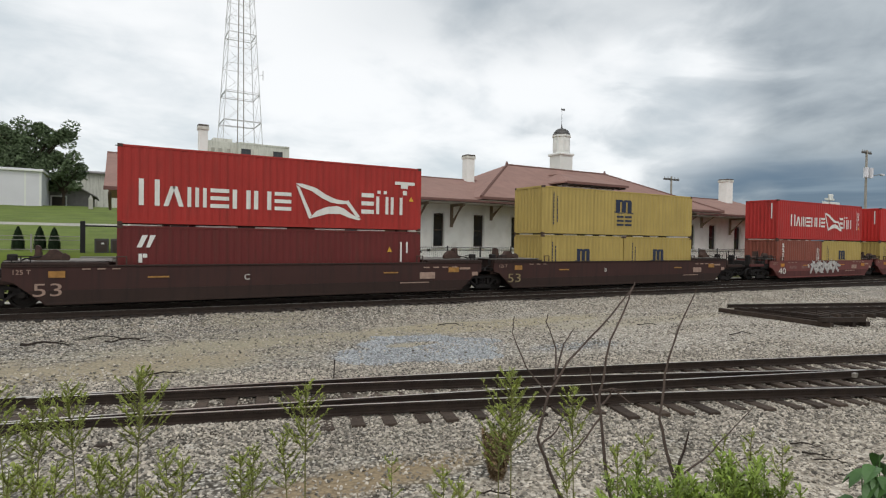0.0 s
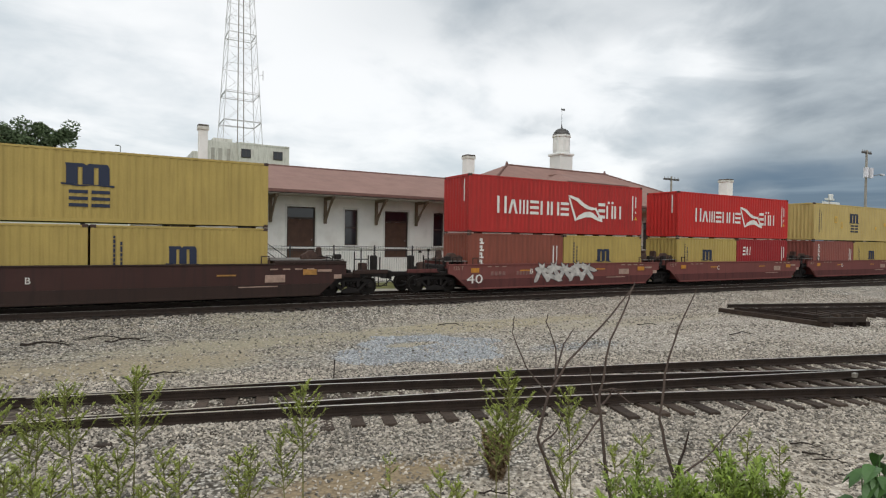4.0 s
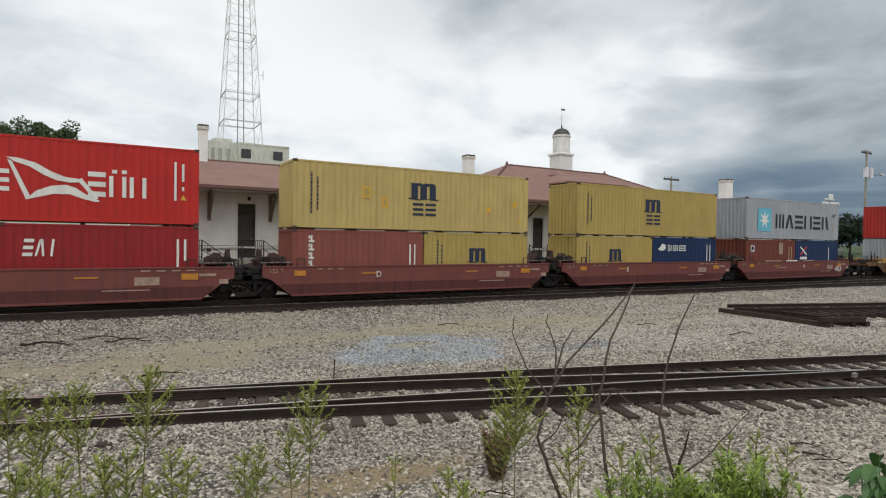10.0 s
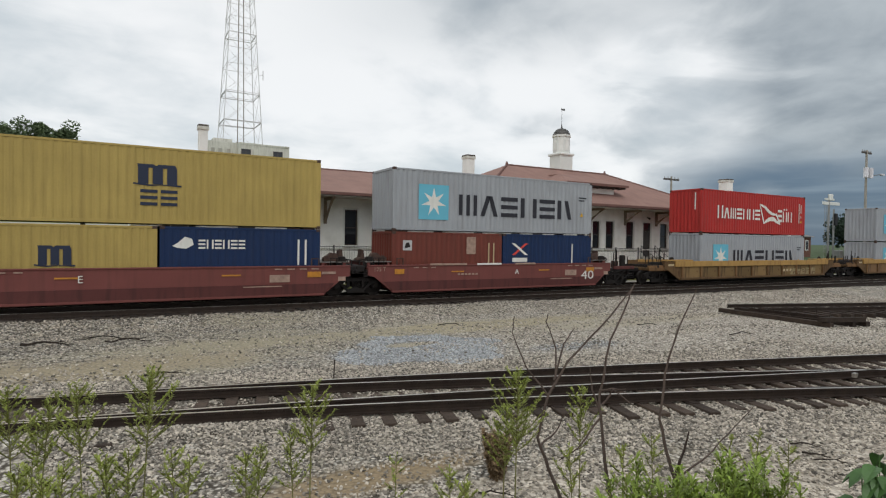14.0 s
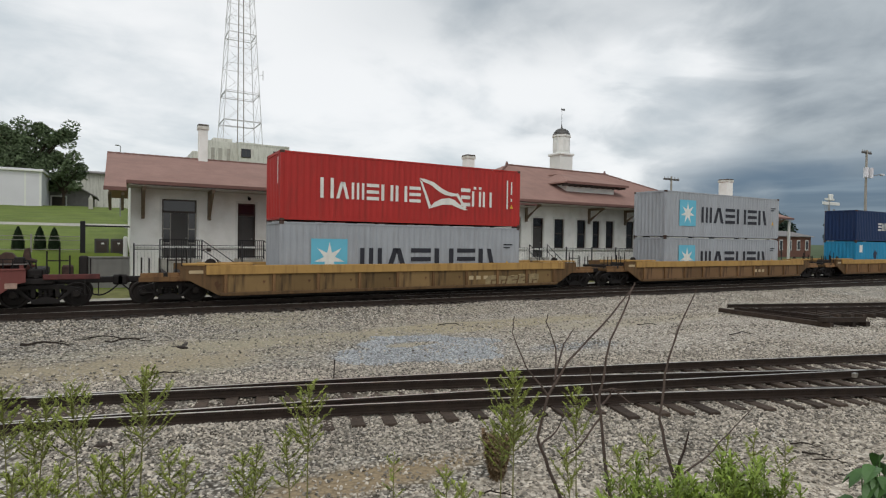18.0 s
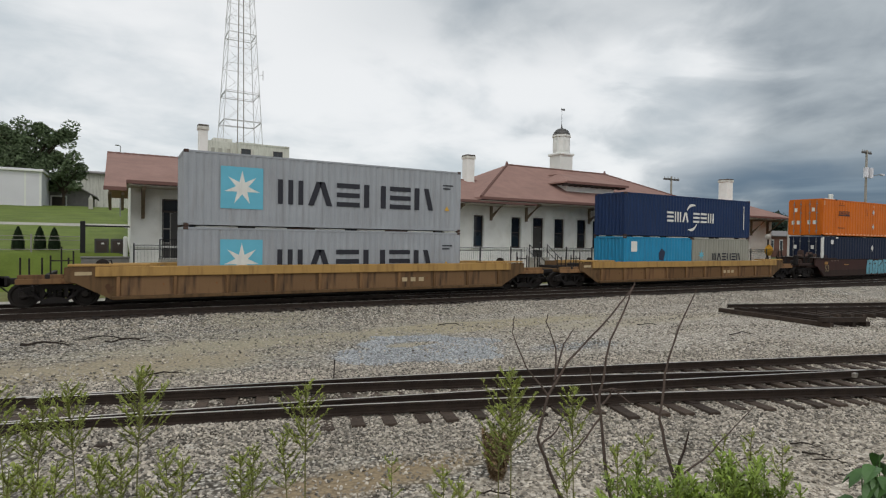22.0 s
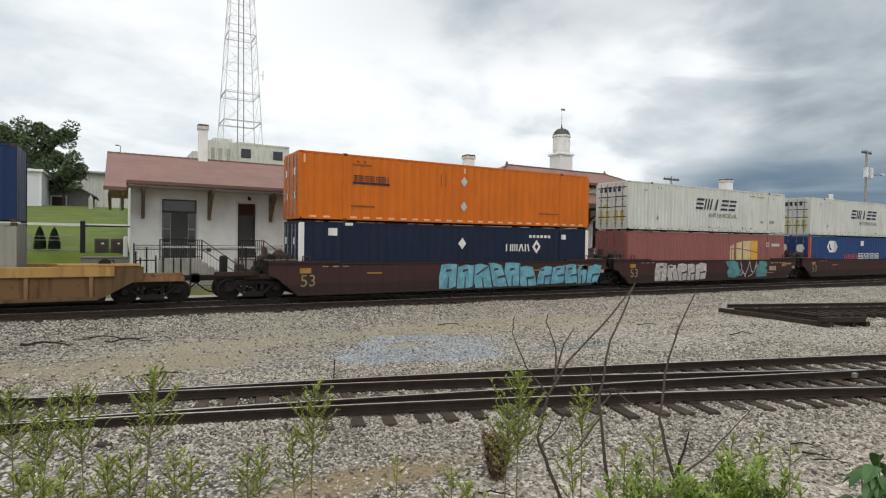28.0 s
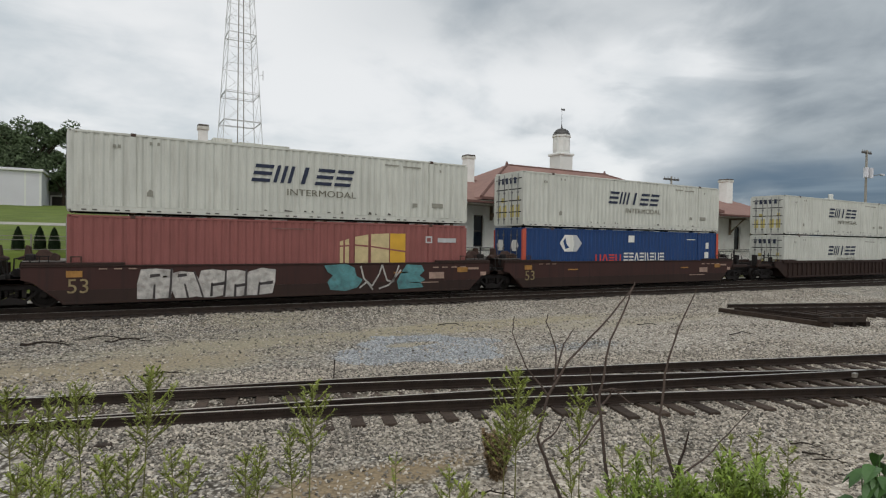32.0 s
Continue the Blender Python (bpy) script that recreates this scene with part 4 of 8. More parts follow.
def deco_orange(c, L, H):
    bm = wordmark(BM(), 2.36, 4.02, 1.76, 2.00, "hhvhhvhhv")
    bar(bm, 2.32, 4.06, 1.62, 1.72)
    part("wordmark", bm, MARK_BLACK, c, "dark brand lettering over a dark band")
    bm = BM()
    diamond(bm, 7.99, 2.06, 0.24)
    diamond(bm, 7.99, 0.86, 0.24)
    part("placard", bm, MARK_PALE, c, "pale grey diamond placards")
    bm = bar(BM(), 0.16, 0.24, H - 0.52, H - 0.16)
    bar(bm, 7.98, 8.05, 2.45, 2.70)
    x = 0.42
    while x < L - 0.5:
        if abs(x - 1.85) > 0.3:
            bar(bm, x, x + 0.30, 0.125, 0.205)
        x += 0.60
    part("reflective_strip", bm, MARK_DASH, c, "dashed pale reflective strip")
    bm = bar(BM(), 2.25, 3.35, 0.62, 0.70)
    bar(bm, 2.3, 3.2, 2.42, 2.48)
    bar(bm, 2.5, 2.62, 2.55, 2.64)
    bar(bm, 2.8, 2.92, 2.55, 2.64)
    bar(bm, 12.6, 14.0, 0.66, 0.72)
    bar(bm, 6.7, 6.74, 1.75, 2.35)
    bar(bm, 6.95, 6.99, 1.75, 2.35)
    part("stencil", bm, STEN_RUST, c, "small faded dark stencilling")


def deco_umax(c, L, H):
    part("wordmark", wordmark(BM(), 10.5, 12.1, 1.66, 2.02, "vtdk"), MARK_WHITE, c, "white brand lettering")
    bm = BM()
    diamond(bm, 12.5, 1.9, 0.36)
    diamond(bm, 7.93, 2.02, 0.28)
    bar(bm, 1.25, 1.65, 2.3, 2.62)
    bar(bm, 2.0, 2.35, 2.74, 2.86)
    bar(bm, 14.2, 14.5, 2.3, 2.55)
    for k in range(6):
        bar(bm, 12.0 + k * 0.25, 12.17 + k * 0.25, 2.36, 2.50)
    part("placard", bm, MARK_WHITE, c, "pale diamond placards and plates")
    part("diamond_hole", flat(BM(), [(12.38, 1.9), (12.5, 1.74), (12.62, 1.9), (12.5, 2.06)], -0.009), DARK_NAVY, c)


def deco_swift(c, L, H):
    part("wordmark", wordmark(BM(), 6.0, 10.25, 1.46, 2.16, "htihh", slant=0.28), MARK_NAVY, c, "slanted dark blue brand lettering")
    letters("INTERMODAL", 0.38, MARK_OLIVE, c, 7.45, 0.98, width=3.0)
    bm = bar(BM(), 11.8, 12.5, 2.52, 2.58)
    bar(bm, 12.7, 13.6, 2.50, 2.56)
    for x, z in ((1.35, 2.34), (1.50, 2.34), (2.5, 2.52), (2.75, 2.52), (14.6, 2.4)):
        bar(bm, x, x + 0.09, z, z + 0.12)
    bar(bm, 13.2, 13.45, 0.72, 0.9)
    bar(bm, 14.2, 14.8, 0.74, 0.94)
    part("code_panel", bm, TAN_GREY, c)
    part("data_mark", fix(prism(BM(), [(2.42, 0.66), (2.62, 0.66), (2.62, 0.86), (2.52, 0.92), (2.42, 0.80)], "y", -0.007, -0.004)), TAN_GREY, c)
    # deep bottom rail with its pairs of slots, a lip above it and scuffs
    part("rail_cover", box(BM(), 0.12, L - 0.12, -0.012, -0.001, 0.06, 0.255, 0.004), WHITE_C, c)
    part("rail_lip", box(BM(), 0.12, L - 0.12, -0.022, -0.001, 0.262, 0.29, 0.004), WHITE_C, c)
    bm = BM()
    x = 0.42
    while x < L - 0.6:
        for q in (0.0, 0.32):
            bar(bm, x + q, x + q + 0.15, 0.10, 0.15, -0.0135)
        x += 1.0
    part("rivet_strip", bm, SCUFF, c, "dark paired slots")
    rnd = random.Random(int(c.matrix_basis.translation.x))
    bm = BM()
    for k in range(12):
        u, w, q = rnd.uniform(4.0, 14.0), rnd.uniform(0.04, 0.22), rnd.uniform(0.02, 0.09)
        flat(bm, [(u, 0.31), (u + w, 0.31), (u + w * 0.8, 0.31 + q), (u + w * 0.3, 0.33 + q * 1.2)], -0.002)
    part("stencil", bm, SCUFF, c, "dark scuffs above the bottom rail")


def deco_dusty(c, L, H):
    bm = BM()
    for a, b, lo, hi in ((9.75, 9.90, 2.05, 2.10), (9.98, 10.16, 2.12, 2.18), (10.43, 11.05, 2.26, 2.37), (11.18, 12.05, 2.39, 2.44)):
        flat(bm, [(a, 0.9), (b, 0.9), (b, hi), (a, lo)])
    part("emblem", bm, MARK_BUFF, c, "cream bridge-shaped emblem")
    part("emblem", bar(BM(), 12.10, 12.86, 0.9, 2.44), MARK_YELLOW, c, "yellow end of the emblem")
    pts = [(9.75, 1.88), (10.4, 1.94), (11.2, 1.88), (12.1, 1.76), (12.86, 1.66)]
    bm = flat(BM(), pts + [(x, z - 0.07) for x, z in pts[::-1]], -0.008)
    part("emblem_line", bm, DUSTY_RED, c)
    bm = bar(BM(), 14.55, 15.55, 2.06, 2.26)
    bar(bm, 13.9, 14.25, 2.02, 2.34)
    part("code_panel", bm, MARK_PALE, c)
    part("stencil", bar(BM(), 6.9, 8.6, 2.52, 2.57), STEN_DULL, c)
    part("data_mark", bar(BM(), 13.97, 14.18, 2.09, 2.27, -0.009), DUSTY_RED, c)


def deco_blue53(c, L, H):
    bm = flat(BM(), [(2.5, 2.1), (2.85, 2.55), (3.45, 2.55), (3.55, 2.1), (3.45, 1.65), (2.85, 1.65)])
    part("emblem", bm, MARK_WHITE, c, "white hexagon emblem")
    bm = flat(BM(), [(3.56, 2.1), (3.46, 2.55), (3.72, 2.55), (4.10, 2.1), (3.72, 1.65), (3.46, 1.65)])
    part("emblem", bm, MARK_PALE, c, "pale shaded half of the emblem")
    bm = flat(BM(), [(2.75, 2.2), (2.9, 2.4), (2.98, 2.05), (3.2, 1.85), (2.9, 1.80)], -0.009)
    part("emblem_mark", bm, BLUE, c)
    part("wordmark", wordmark(BM(), 5.1, 7.2, 1.12, 1.5, "vdhv"), MARK_RED, c, "red brand lettering")
    bm = wordmark(BM(), 7.35, 10.9, 1.12, 1.6, "hhdhkhvh")
    bar(bm, 7.75, 8.25, 2.2, 2.6)
    part("wordmark", bm, MARK_WHITE, c, "white brand lettering")
    bm = bar(BM(), 14.75, 15.15, 1.25, 1.65)
    bar(bm, 14.85, 15.15, 1.85, 2.25)
    bar(bm, 13.0, 13.8, 2.40, 2.45)
    part("code_panel", bm, MARK_WHITE, c)


def deco_maroon(c, L, H):
    bm = flat(BM(), [(0.62, 1.79), (0.78, 1.79), (0.98, 2.24), (0.80, 2.24)])
    flat(bm, [(0.92, 1.79), (1.04, 1.79), (1.24, 2.24), (1.06, 2.24)])
    bar(bm, 0.68, 0.80, 1.24, 1.56)
    bar(bm, 0.82, 0.96, 1.42, 1.56)
    bar(bm, 11.15, 11.23, 1.2, 2.1)
    bar(bm, 11.45, 11.53, 1.6, 2.1)
    part("code_panel", bm, MARK_WHITE, c, "white paired slash mark")
    part("warning_mark", flat(BM(), [(10.5, 1.65), (10.75, 1.65), (10.62, 1.87)]), MARK_YELLOW, c)


CASTING = None


def container(unit, dx, z, L, H, W, skin, deco, label, doors_near_left=False, ribs=True, group="stacked freight containers", post=None, ends=None):
    """A freight container: posts, rails, castings, folded walls, doors and painted marks. Origin at its lower near left corner."""
    global CASTING
    x = START[unit] + dx
    y = SIDE_Y + (2.591 - W) / 2
    c = thing("freight_container", pose(x, y, z), label, "container", group)
    movers.append((c, x, y, z))
    big = L > 15
    top, bot = H - 0.10, 0.17
    depth = 0.036 if big else 0.021
    wall = BM()
    if ribs:
        corrugated(wall, L, bot, top, 0.008, depth, 0.30 if big else 0.272, 0.10, -1)
    else:
        corrugated(wall, L, bot, top, 0.008, 0.024, 0.42, 0.10, -1)
    part("side_wall", wall, skin, c)
    part("far_side_wall", corrugated(BM(), L, bot, top, W - 0.008, depth, 0.29, 0.10, 1), skin, c)
    roof = box(BM(), 0.05, L - 0.05, 0.03, W - 0.03, H - 0.05, H - 0.02)
    part("roof_panel", roof, skin, c)
    for yy in (0.0, W - 0.06):
        part("bottom_rail", box(BM(), 0.12, L - 0.12, yy + (0 if yy == 0 else 0), yy + 0.06, 0.055, bot, 0.006), skin, c)
        part("top_rail", box(BM(), 0.12, L - 0.12, yy, yy + 0.06, top, H - 0.03, 0.006), skin, c)
    for xx in (0.0, L - 0.12):
        for yy in (0.0, W - 0.12):
            part("corner_post", box(BM(), xx, xx + 0.12, yy, yy + 0.12, 0.12, H - 0.12, 0.01), ends or skin, c)
    if ends:
        for xx in (0.0, L - 0.22):
            part("post_cover", box(BM(), xx, xx + 0.22, -0.012, -0.001, 0.08, H - 0.06, 0.003), ends, c, "painted end post cover")
    # near-black floor frame: the gap's shade is put into its colour
    part("floor_frame", box(BM(), 0.12, L - 0.12, 0.06, W - 0.06, 0.065, 0.13), HOSE_AND_GAP_SHADE, c)
    if CASTING is None:
        CASTING = mesh_of("corner_casting", box(BM(), -0.089, 0.089, -0.081, 0.081, -0.059, 0.059, 0.012), CASTING_BROWN)
    cx = (1.981, L - 1.981) if big else (0.089, L - 0.089)
    for xx in cx:
        for yy in (0.078, W - 0.078):
            for zz in (0.059, H - 0.059):
                share("corner_casting", CASTING, c, pose(xx, yy, zz))
    if big:
        for xx in cx:
            part("lift_post", box(BM(), xx - 0.10, xx + 0.10, -0.002, 0.05, 0.12, H - 0.12, 0.008), skin, c)
    if doors_near_left:
        for k in (0, 1):
            y0, y1 = 0.12 + k * (W / 2 - 0.12) + (0.01 if k else 0), W / 2 - 0.01 + k * (W / 2 - 0.12)
            d = part("door", box(BM(), 0.0, 0.05, y0, y1, 0.16, H - 0.12, 0.01), skin, c)
            for u in (0.28, 0.72):
                yy = y0 + (y1 - y0) * u
                part("lock_rod", rod(BM(), (-0.03, yy, 0.14), (-0.03, yy, H - 0.12), 0.022, 6), STEEL, d)
                bm = BM()
                for zz in (0.35, 1.05, 1.75, 2.45):
                    if zz < H - 0.2:
                        box(bm, -0.05, 0.0, yy - 0.06, yy + 0.06, zz, zz + 0.09)
                part("rod_bracket", bm, STEEL, d)
            bm = BM()
            for zz in (0.75, 1.35, 1.95, 2.5):
                box(bm, -0.012, -0.001, y0 + 0.05, y1 - 0.05, zz, zz + 0.05)
            part("door_rib", bm, GRIME if skin is WHITE_C else skin, d)
        if skin is WHITE_C:
            bm = BM()
            for k in range(5):
                y0 = W - 0.35 - k * 0.36
                prism(bm, [(y0, H - 0.62), (y0 - 0.2, H - 0.62), (y0 - 0.2, H - 0.3), (y0, H - 0.3)], "x", -0.018, -0.014)
            part("door_wordmark", bm, MARK_NAVY, c, "dark brand lettering")
            bm = BM()
            for y0, y1, z0, z1 in ((0.30, 0.62, 0.5, 1.15), (0.78, 1.10, 0.5, 1.15), (1.45, 1.78, 0.5, 1.15), (1.95, 2.25, 0.5, 1.15), (0.35, 0.55, 1.35, 1.6), (1.6, 1.9, 1.3, 1.55)):
                prism(bm, [(y0, z0), (y1, z0), (y1, z1), (y0, z1)], "x", -0.005, -0.001)
            part("door_patch", fix(bm), PATCH, c, "faded yellow film on the doors")
        if skin is BLUE:
            for yy in (0.66, 1.92):
                pts = [(yy + 0.34 * math.cos(k * math.pi / 3), 1.95 + 0.34 * math.sin(k * math.pi / 3)) for k in range(6)]
                part("door_emblem", fix(prism(BM(), pts, "x", -0.018, -0.014)), MARK_WHITE, c, "white hexagon on the door")
        if skin in (ORANGE, DARK_NAVY):
            bm = BM()
            for k, (yy, zz) in enumerate(((0.5, 0.9), (0.9, 0.9), (1.7, 0.9), (2.1, 0.9), (0.6, 1.9), (1.9, 1.9))):
                prism(bm, [(yy, zz), (yy + 0.22, zz), (yy + 0.22, zz + 0.3), (yy, zz + 0.3)], "x", -0.018, -0.014)
            part("door_placard", bm, MARK_WHITE, c)
    else:
        part("end_wall", end_corrugated(BM(), W, 0.16, H - 0.12, 0.012, 0.04, 0.27, 0.10), skin, c)
    part("end_sill", box(BM(), 0.0, 0.08, 0.12, W - 0.12, 0.055, 0.16, 0.006), skin, c)
    part("end_header", box(BM(), 0.0, 0.08, 0.12, W - 0.12, H - 0.12, H - 0.01, 0.006), skin, c)
    part("far_end_wall", box(BM(), L - 0.08, L - 0.02, 0.12, W - 0.12, 0.06, H - 0.03), skin, c)
    bm = BM()
    for k in range(4):
        xx = L - 0.03
        rod(bm, (xx, 0.35 + k * (W - 0.7) / 3, 0.1), (xx, 0.35 + k * (W - 0.7) / 3, H - 0.1), 0.02, 6)
    part("far_lock_rod", bm, STEEL, c)
    if deco:
        deco(c, L, H)
    return c


FLOOR = 0.30
S, HC, L40, L20, L53, W40, W53 = 2.591, 2.896, 12.192, 6.058, 16.154, 2.438, 2.591


def pair40(unit, low_h, up, low, up_h=HC):
    zt = FLOOR + low_h + 0.015
    container(unit, 0, zt, L40, up_h, W40, *up)
    if len(low) == 1:
        container(unit, 0, FLOOR, L40, low_h, W40, *low[0])
    else:
        for k, args in enumerate(low):
            container(unit, k * 6.134, FLOOR, L20, low_h, W40, *args)


HAM = "forty-foot red steel container with white flag emblem, stacked on top"
MSC = "forty-foot mustard yellow steel container with dark emblem, stacked on top"
MSC2 = "twenty-foot mustard yellow steel container in the car's well"
MAE = "forty-foot grey steel container with light blue star panel"
TEX = "twenty-foot brown-red steel container in the car's well"
pair40("u0", S, (RED_FADED, deco_hamburg_old, HAM), [(MAROON, deco_maroon, "forty-foot dark maroon container low in the well")])
pair40("u1", S, (YELLOW, deco_msc, MSC), [(YELLOW, deco_msc20, MSC2), (YELLOW, deco_msc20, MSC2)], S)
pair40("u2", S, (RED, deco_hamburg, HAM), [(BROWN_RED, deco_tex20, TEX), (YELLOW, deco_msc20, MSC2)])
pair40("u3", S, (RED_BRIGHT, deco_hamburg, HAM), [(YELLOW, deco_msc20, MSC2), (RED_DEEP, deco_cai, "twenty-foot deep red steel container in the car's well")])
pair40("u4", S, (YELLOW_PALE, deco_msc_plates, MSC), [(FADED_BROWN, deco_tex20, TEX), (YELLOW, deco_msc20, MSC2)])
pair40("u5", S, (YELLOW, deco_msc, MSC), [(YELLOW, deco_msc20, MSC2), (NAVY, deco_cronos, "twenty-foot navy blue steel container in the car's well")])
pair40("u6", S, (GREY, deco_maersk_low, MAE), [(BROWN_DEEP, deco_tex20_far, TEX), (NAVY, deco_cross20, "twenty-foot navy container with crossed stripe emblem")])
pair40("u7", HC, (RED, deco_hamburg, HAM), [(GREY, deco_maersk_low, MAE)])
pair40("u8", S, (GREY, deco_maersk, MAE), [(GREY, deco_maersk_low, MAE)])
pair40("u9", S, (NAVY, deco_cma, "forty-foot navy blue steel container with two white arcs"),
       [(CYAN, deco_cyan20, "twenty-foot bright cyan-blue container in the car's well"), (TAN_GREY, deco_maersk20, "twenty-foot dull grey container in the car's well")], S)
FLOOR53 = FLOOR + 0.04
Z53 = FLOOR53 + HC + 0.04
container("u10", 0, Z53, L53, HC, W53, ORANGE, deco_orange, "long orange smooth-sided domestic container, stacked on top", True, False)
container("u10", 0, FLOOR53, L53, HC, W53, DARK_NAVY, deco_umax, "long dark navy domestic container with white end posts", True, False, ends=MARK_WHITE)
for u in ("u11", "u12", "u13"):
    container(u, 0, Z53, L53, HC, W53, WHITE_C, deco_swift, "long ribbed white domestic container, stacked on top", True)
container("u11", 0, FLOOR53, L53, HC, W53, DUSTY_RED, deco_dusty, "long dusty red domestic container with cream emblem", True)
container("u12", 0, FLOOR53, L53, HC, W53, BLUE, deco_blue53, "long blue domestic container with pale hexagon emblem", True, ends=CORAL)
container("u13", 0, FLOOR53, L53, HC, W53, WHITE_C, deco_swift, "long ribbed white domestic container in the car's well", True)

# -- well cars --
WHEEL_R = 0.42
CAR_Y0, CAR_Y1 = 22.93, 25.87      # outer faces of the car sides
shapes = {}


def truck_shapes():
    """Side frame, spring, bearing cap, wheels and axle of a freight truck, centred on its pivot at rail height."""
    bm = BM()
    for sgn in (-1, 1):
        prism(bm, [(0.0, 0.40), (sgn * 0.36, 0.30), (sgn * 0.42, 0.16), (sgn * 0.30, 0.14), (0.0, 0.16)], "y", -0.07, 0.07)
        prism(bm, [(sgn * 0.30, 0.24), (sgn * 0.42, 0.24), (sgn * 0.78, 0.56), (sgn * 0.70, 0.64)], "y", -0.06, 0.06)
        prism(bm, [(sgn * 0.28, 0.38), (sgn * 0.40, 0.38), (sgn * 0.40, 0.66), (sgn * 0.28, 0.66)], "y", -0.06, 0.06)
        prism(bm, [(0.0, 0.66), (sgn * 0.50, 0.64), (sgn * 0.76, 0.56), (sgn * 1.06, 0.54), (sgn * 1.06, 0.64), (sgn * 0.74, 0.72), (sgn * 0.42, 0.80), (0.0, 0.80)], "y", -0.07, 0.07)
        prism(bm, [(sgn * 0.74, 0.36), (sgn * 0.80, 0.36), (sgn * 0.80, 0.58), (sgn * 0.74, 0.58)], "y", -0.05, 0.05)
        prism(bm, [(sgn * 1.00, 0.36), (sgn * 1.06, 0.36), (sgn * 1.06, 0.58), (sgn * 1.00, 0.58)], "y", -0.05, 0.05)
    shapes["frame"] = mesh_of("truck_frame", fix(bm), GRIME)
    bm = BM()
    for k in (-0.14, 0.0, 0.14):
        for j in range(4):
            rod(bm, (k, 0, 0.41 + j * 0.055), (k, 0, 0.445 + j * 0.055), 0.06, 8)
    shapes["spring"] = mesh_of("spring", bm, GRIME)
    shapes["cap"] = mesh_of("bearing_cap", rod(BM(), (0, -0.10, 0), (0, 0.10, 0), 0.11, 12), WHEEL)
    bm = BM()
    for y in (-0.753, 0.753):
        sgn = 1 if y > 0 else -1
        prof = [(0.0, 0.09), (0.10, 0.09), (0.14, 0.035), (0.32, 0.03), (0.355, 0.065), (WHEEL_R, 0.065), (WHEEL_R, -0.04), (WHEEL_R + 0.028, -0.05), (WHEEL_R + 0.025, -0.07),
                (0.355, -0.07), (0.32, -0.03), (0.14, -0.035), (0.0, -0.05)]
        rings = []
        for r, o in prof:
            if r == 0.0:
                rings.append([bm.verts.new((0, y + sgn * o, 0))])
            else:
                rings.append([bm.verts.new((r * math.cos(k * math.pi / 12), y + sgn * o, r * math.sin(k * math.pi / 12))) for k in range(24)])
        for a, b in zip(rings, rings[1:]):
            for k in range(24):
                q = [a[k % len(a)], a[(k + 1) % len(a)], b[(k + 1) % len(b)], b[k % len(b)]]
                u = [v for i, v in enumerate(q) if v not in q[:i]]
                if len(u) > 2:
                    bm.faces.new(u)
    rod(bm, (0, -0.95, 0), (0, 0.95, 0), 0.075, 10)
    for k in range(3):
        a = k * 2.0944
        for y in (-0.80, 0.80):
            rod(bm, (0.06 * math.cos(a), y - 0.06, 0.06 * math.sin(a)), (0.06 * math.cos(a), y + 0.06, 0.06 * math.sin(a)), 0.02, 6)
    shapes["wheelset"] = mesh_of("wheelset", fix(bm), WHEEL)
    bm = box(BM(), -0.22, 0.22, -0.95, 0.95, 0.55, 0.78, 0.03)
    shapes["bolster"] = mesh_of("bolster", bm, GRIME)
    bm = BM()
    for s in (-1, 1):
        box(bm, s * 0.36 - 0.03, s * 0.36 + 0.03, -0.75, 0.75, 0.28, 0.40)
        rod(bm, (s * 0.36, -0.5, 0.34), (s * 0.1, 0.4, 0.5), 0.03, 6)
    shapes["brake"] = mesh_of("brake_beam", bm, GRIME)


truck_shapes()
CY = TRACK_Y - CAR_Y0       # middle of the track in a car's own space


def truck(car, x):
    for s in (-1, 1):
        f = share("truck_frame", shapes["frame"], car, pose(x, CY + s * 1.0, 0))
        share("spring", shapes["spring"], f)
        for k in (-0.89, 0.89):
            share("bearing_cap", shapes["cap"], f, pose(k, s * 0.02, 0.47))
    share("bolster", shapes["bolster"], car, pose(x, CY, 0))
    share("brake_beam", shapes["brake"], car, pose(x, CY, 0))
    for k in (-0.89, 0.89):
        w = share("wheelset", shapes["wheelset"], car, pose(x + k, CY, WHEEL_R))
        wheelsets.append((w, (x + k, CY, WHEEL_R)))


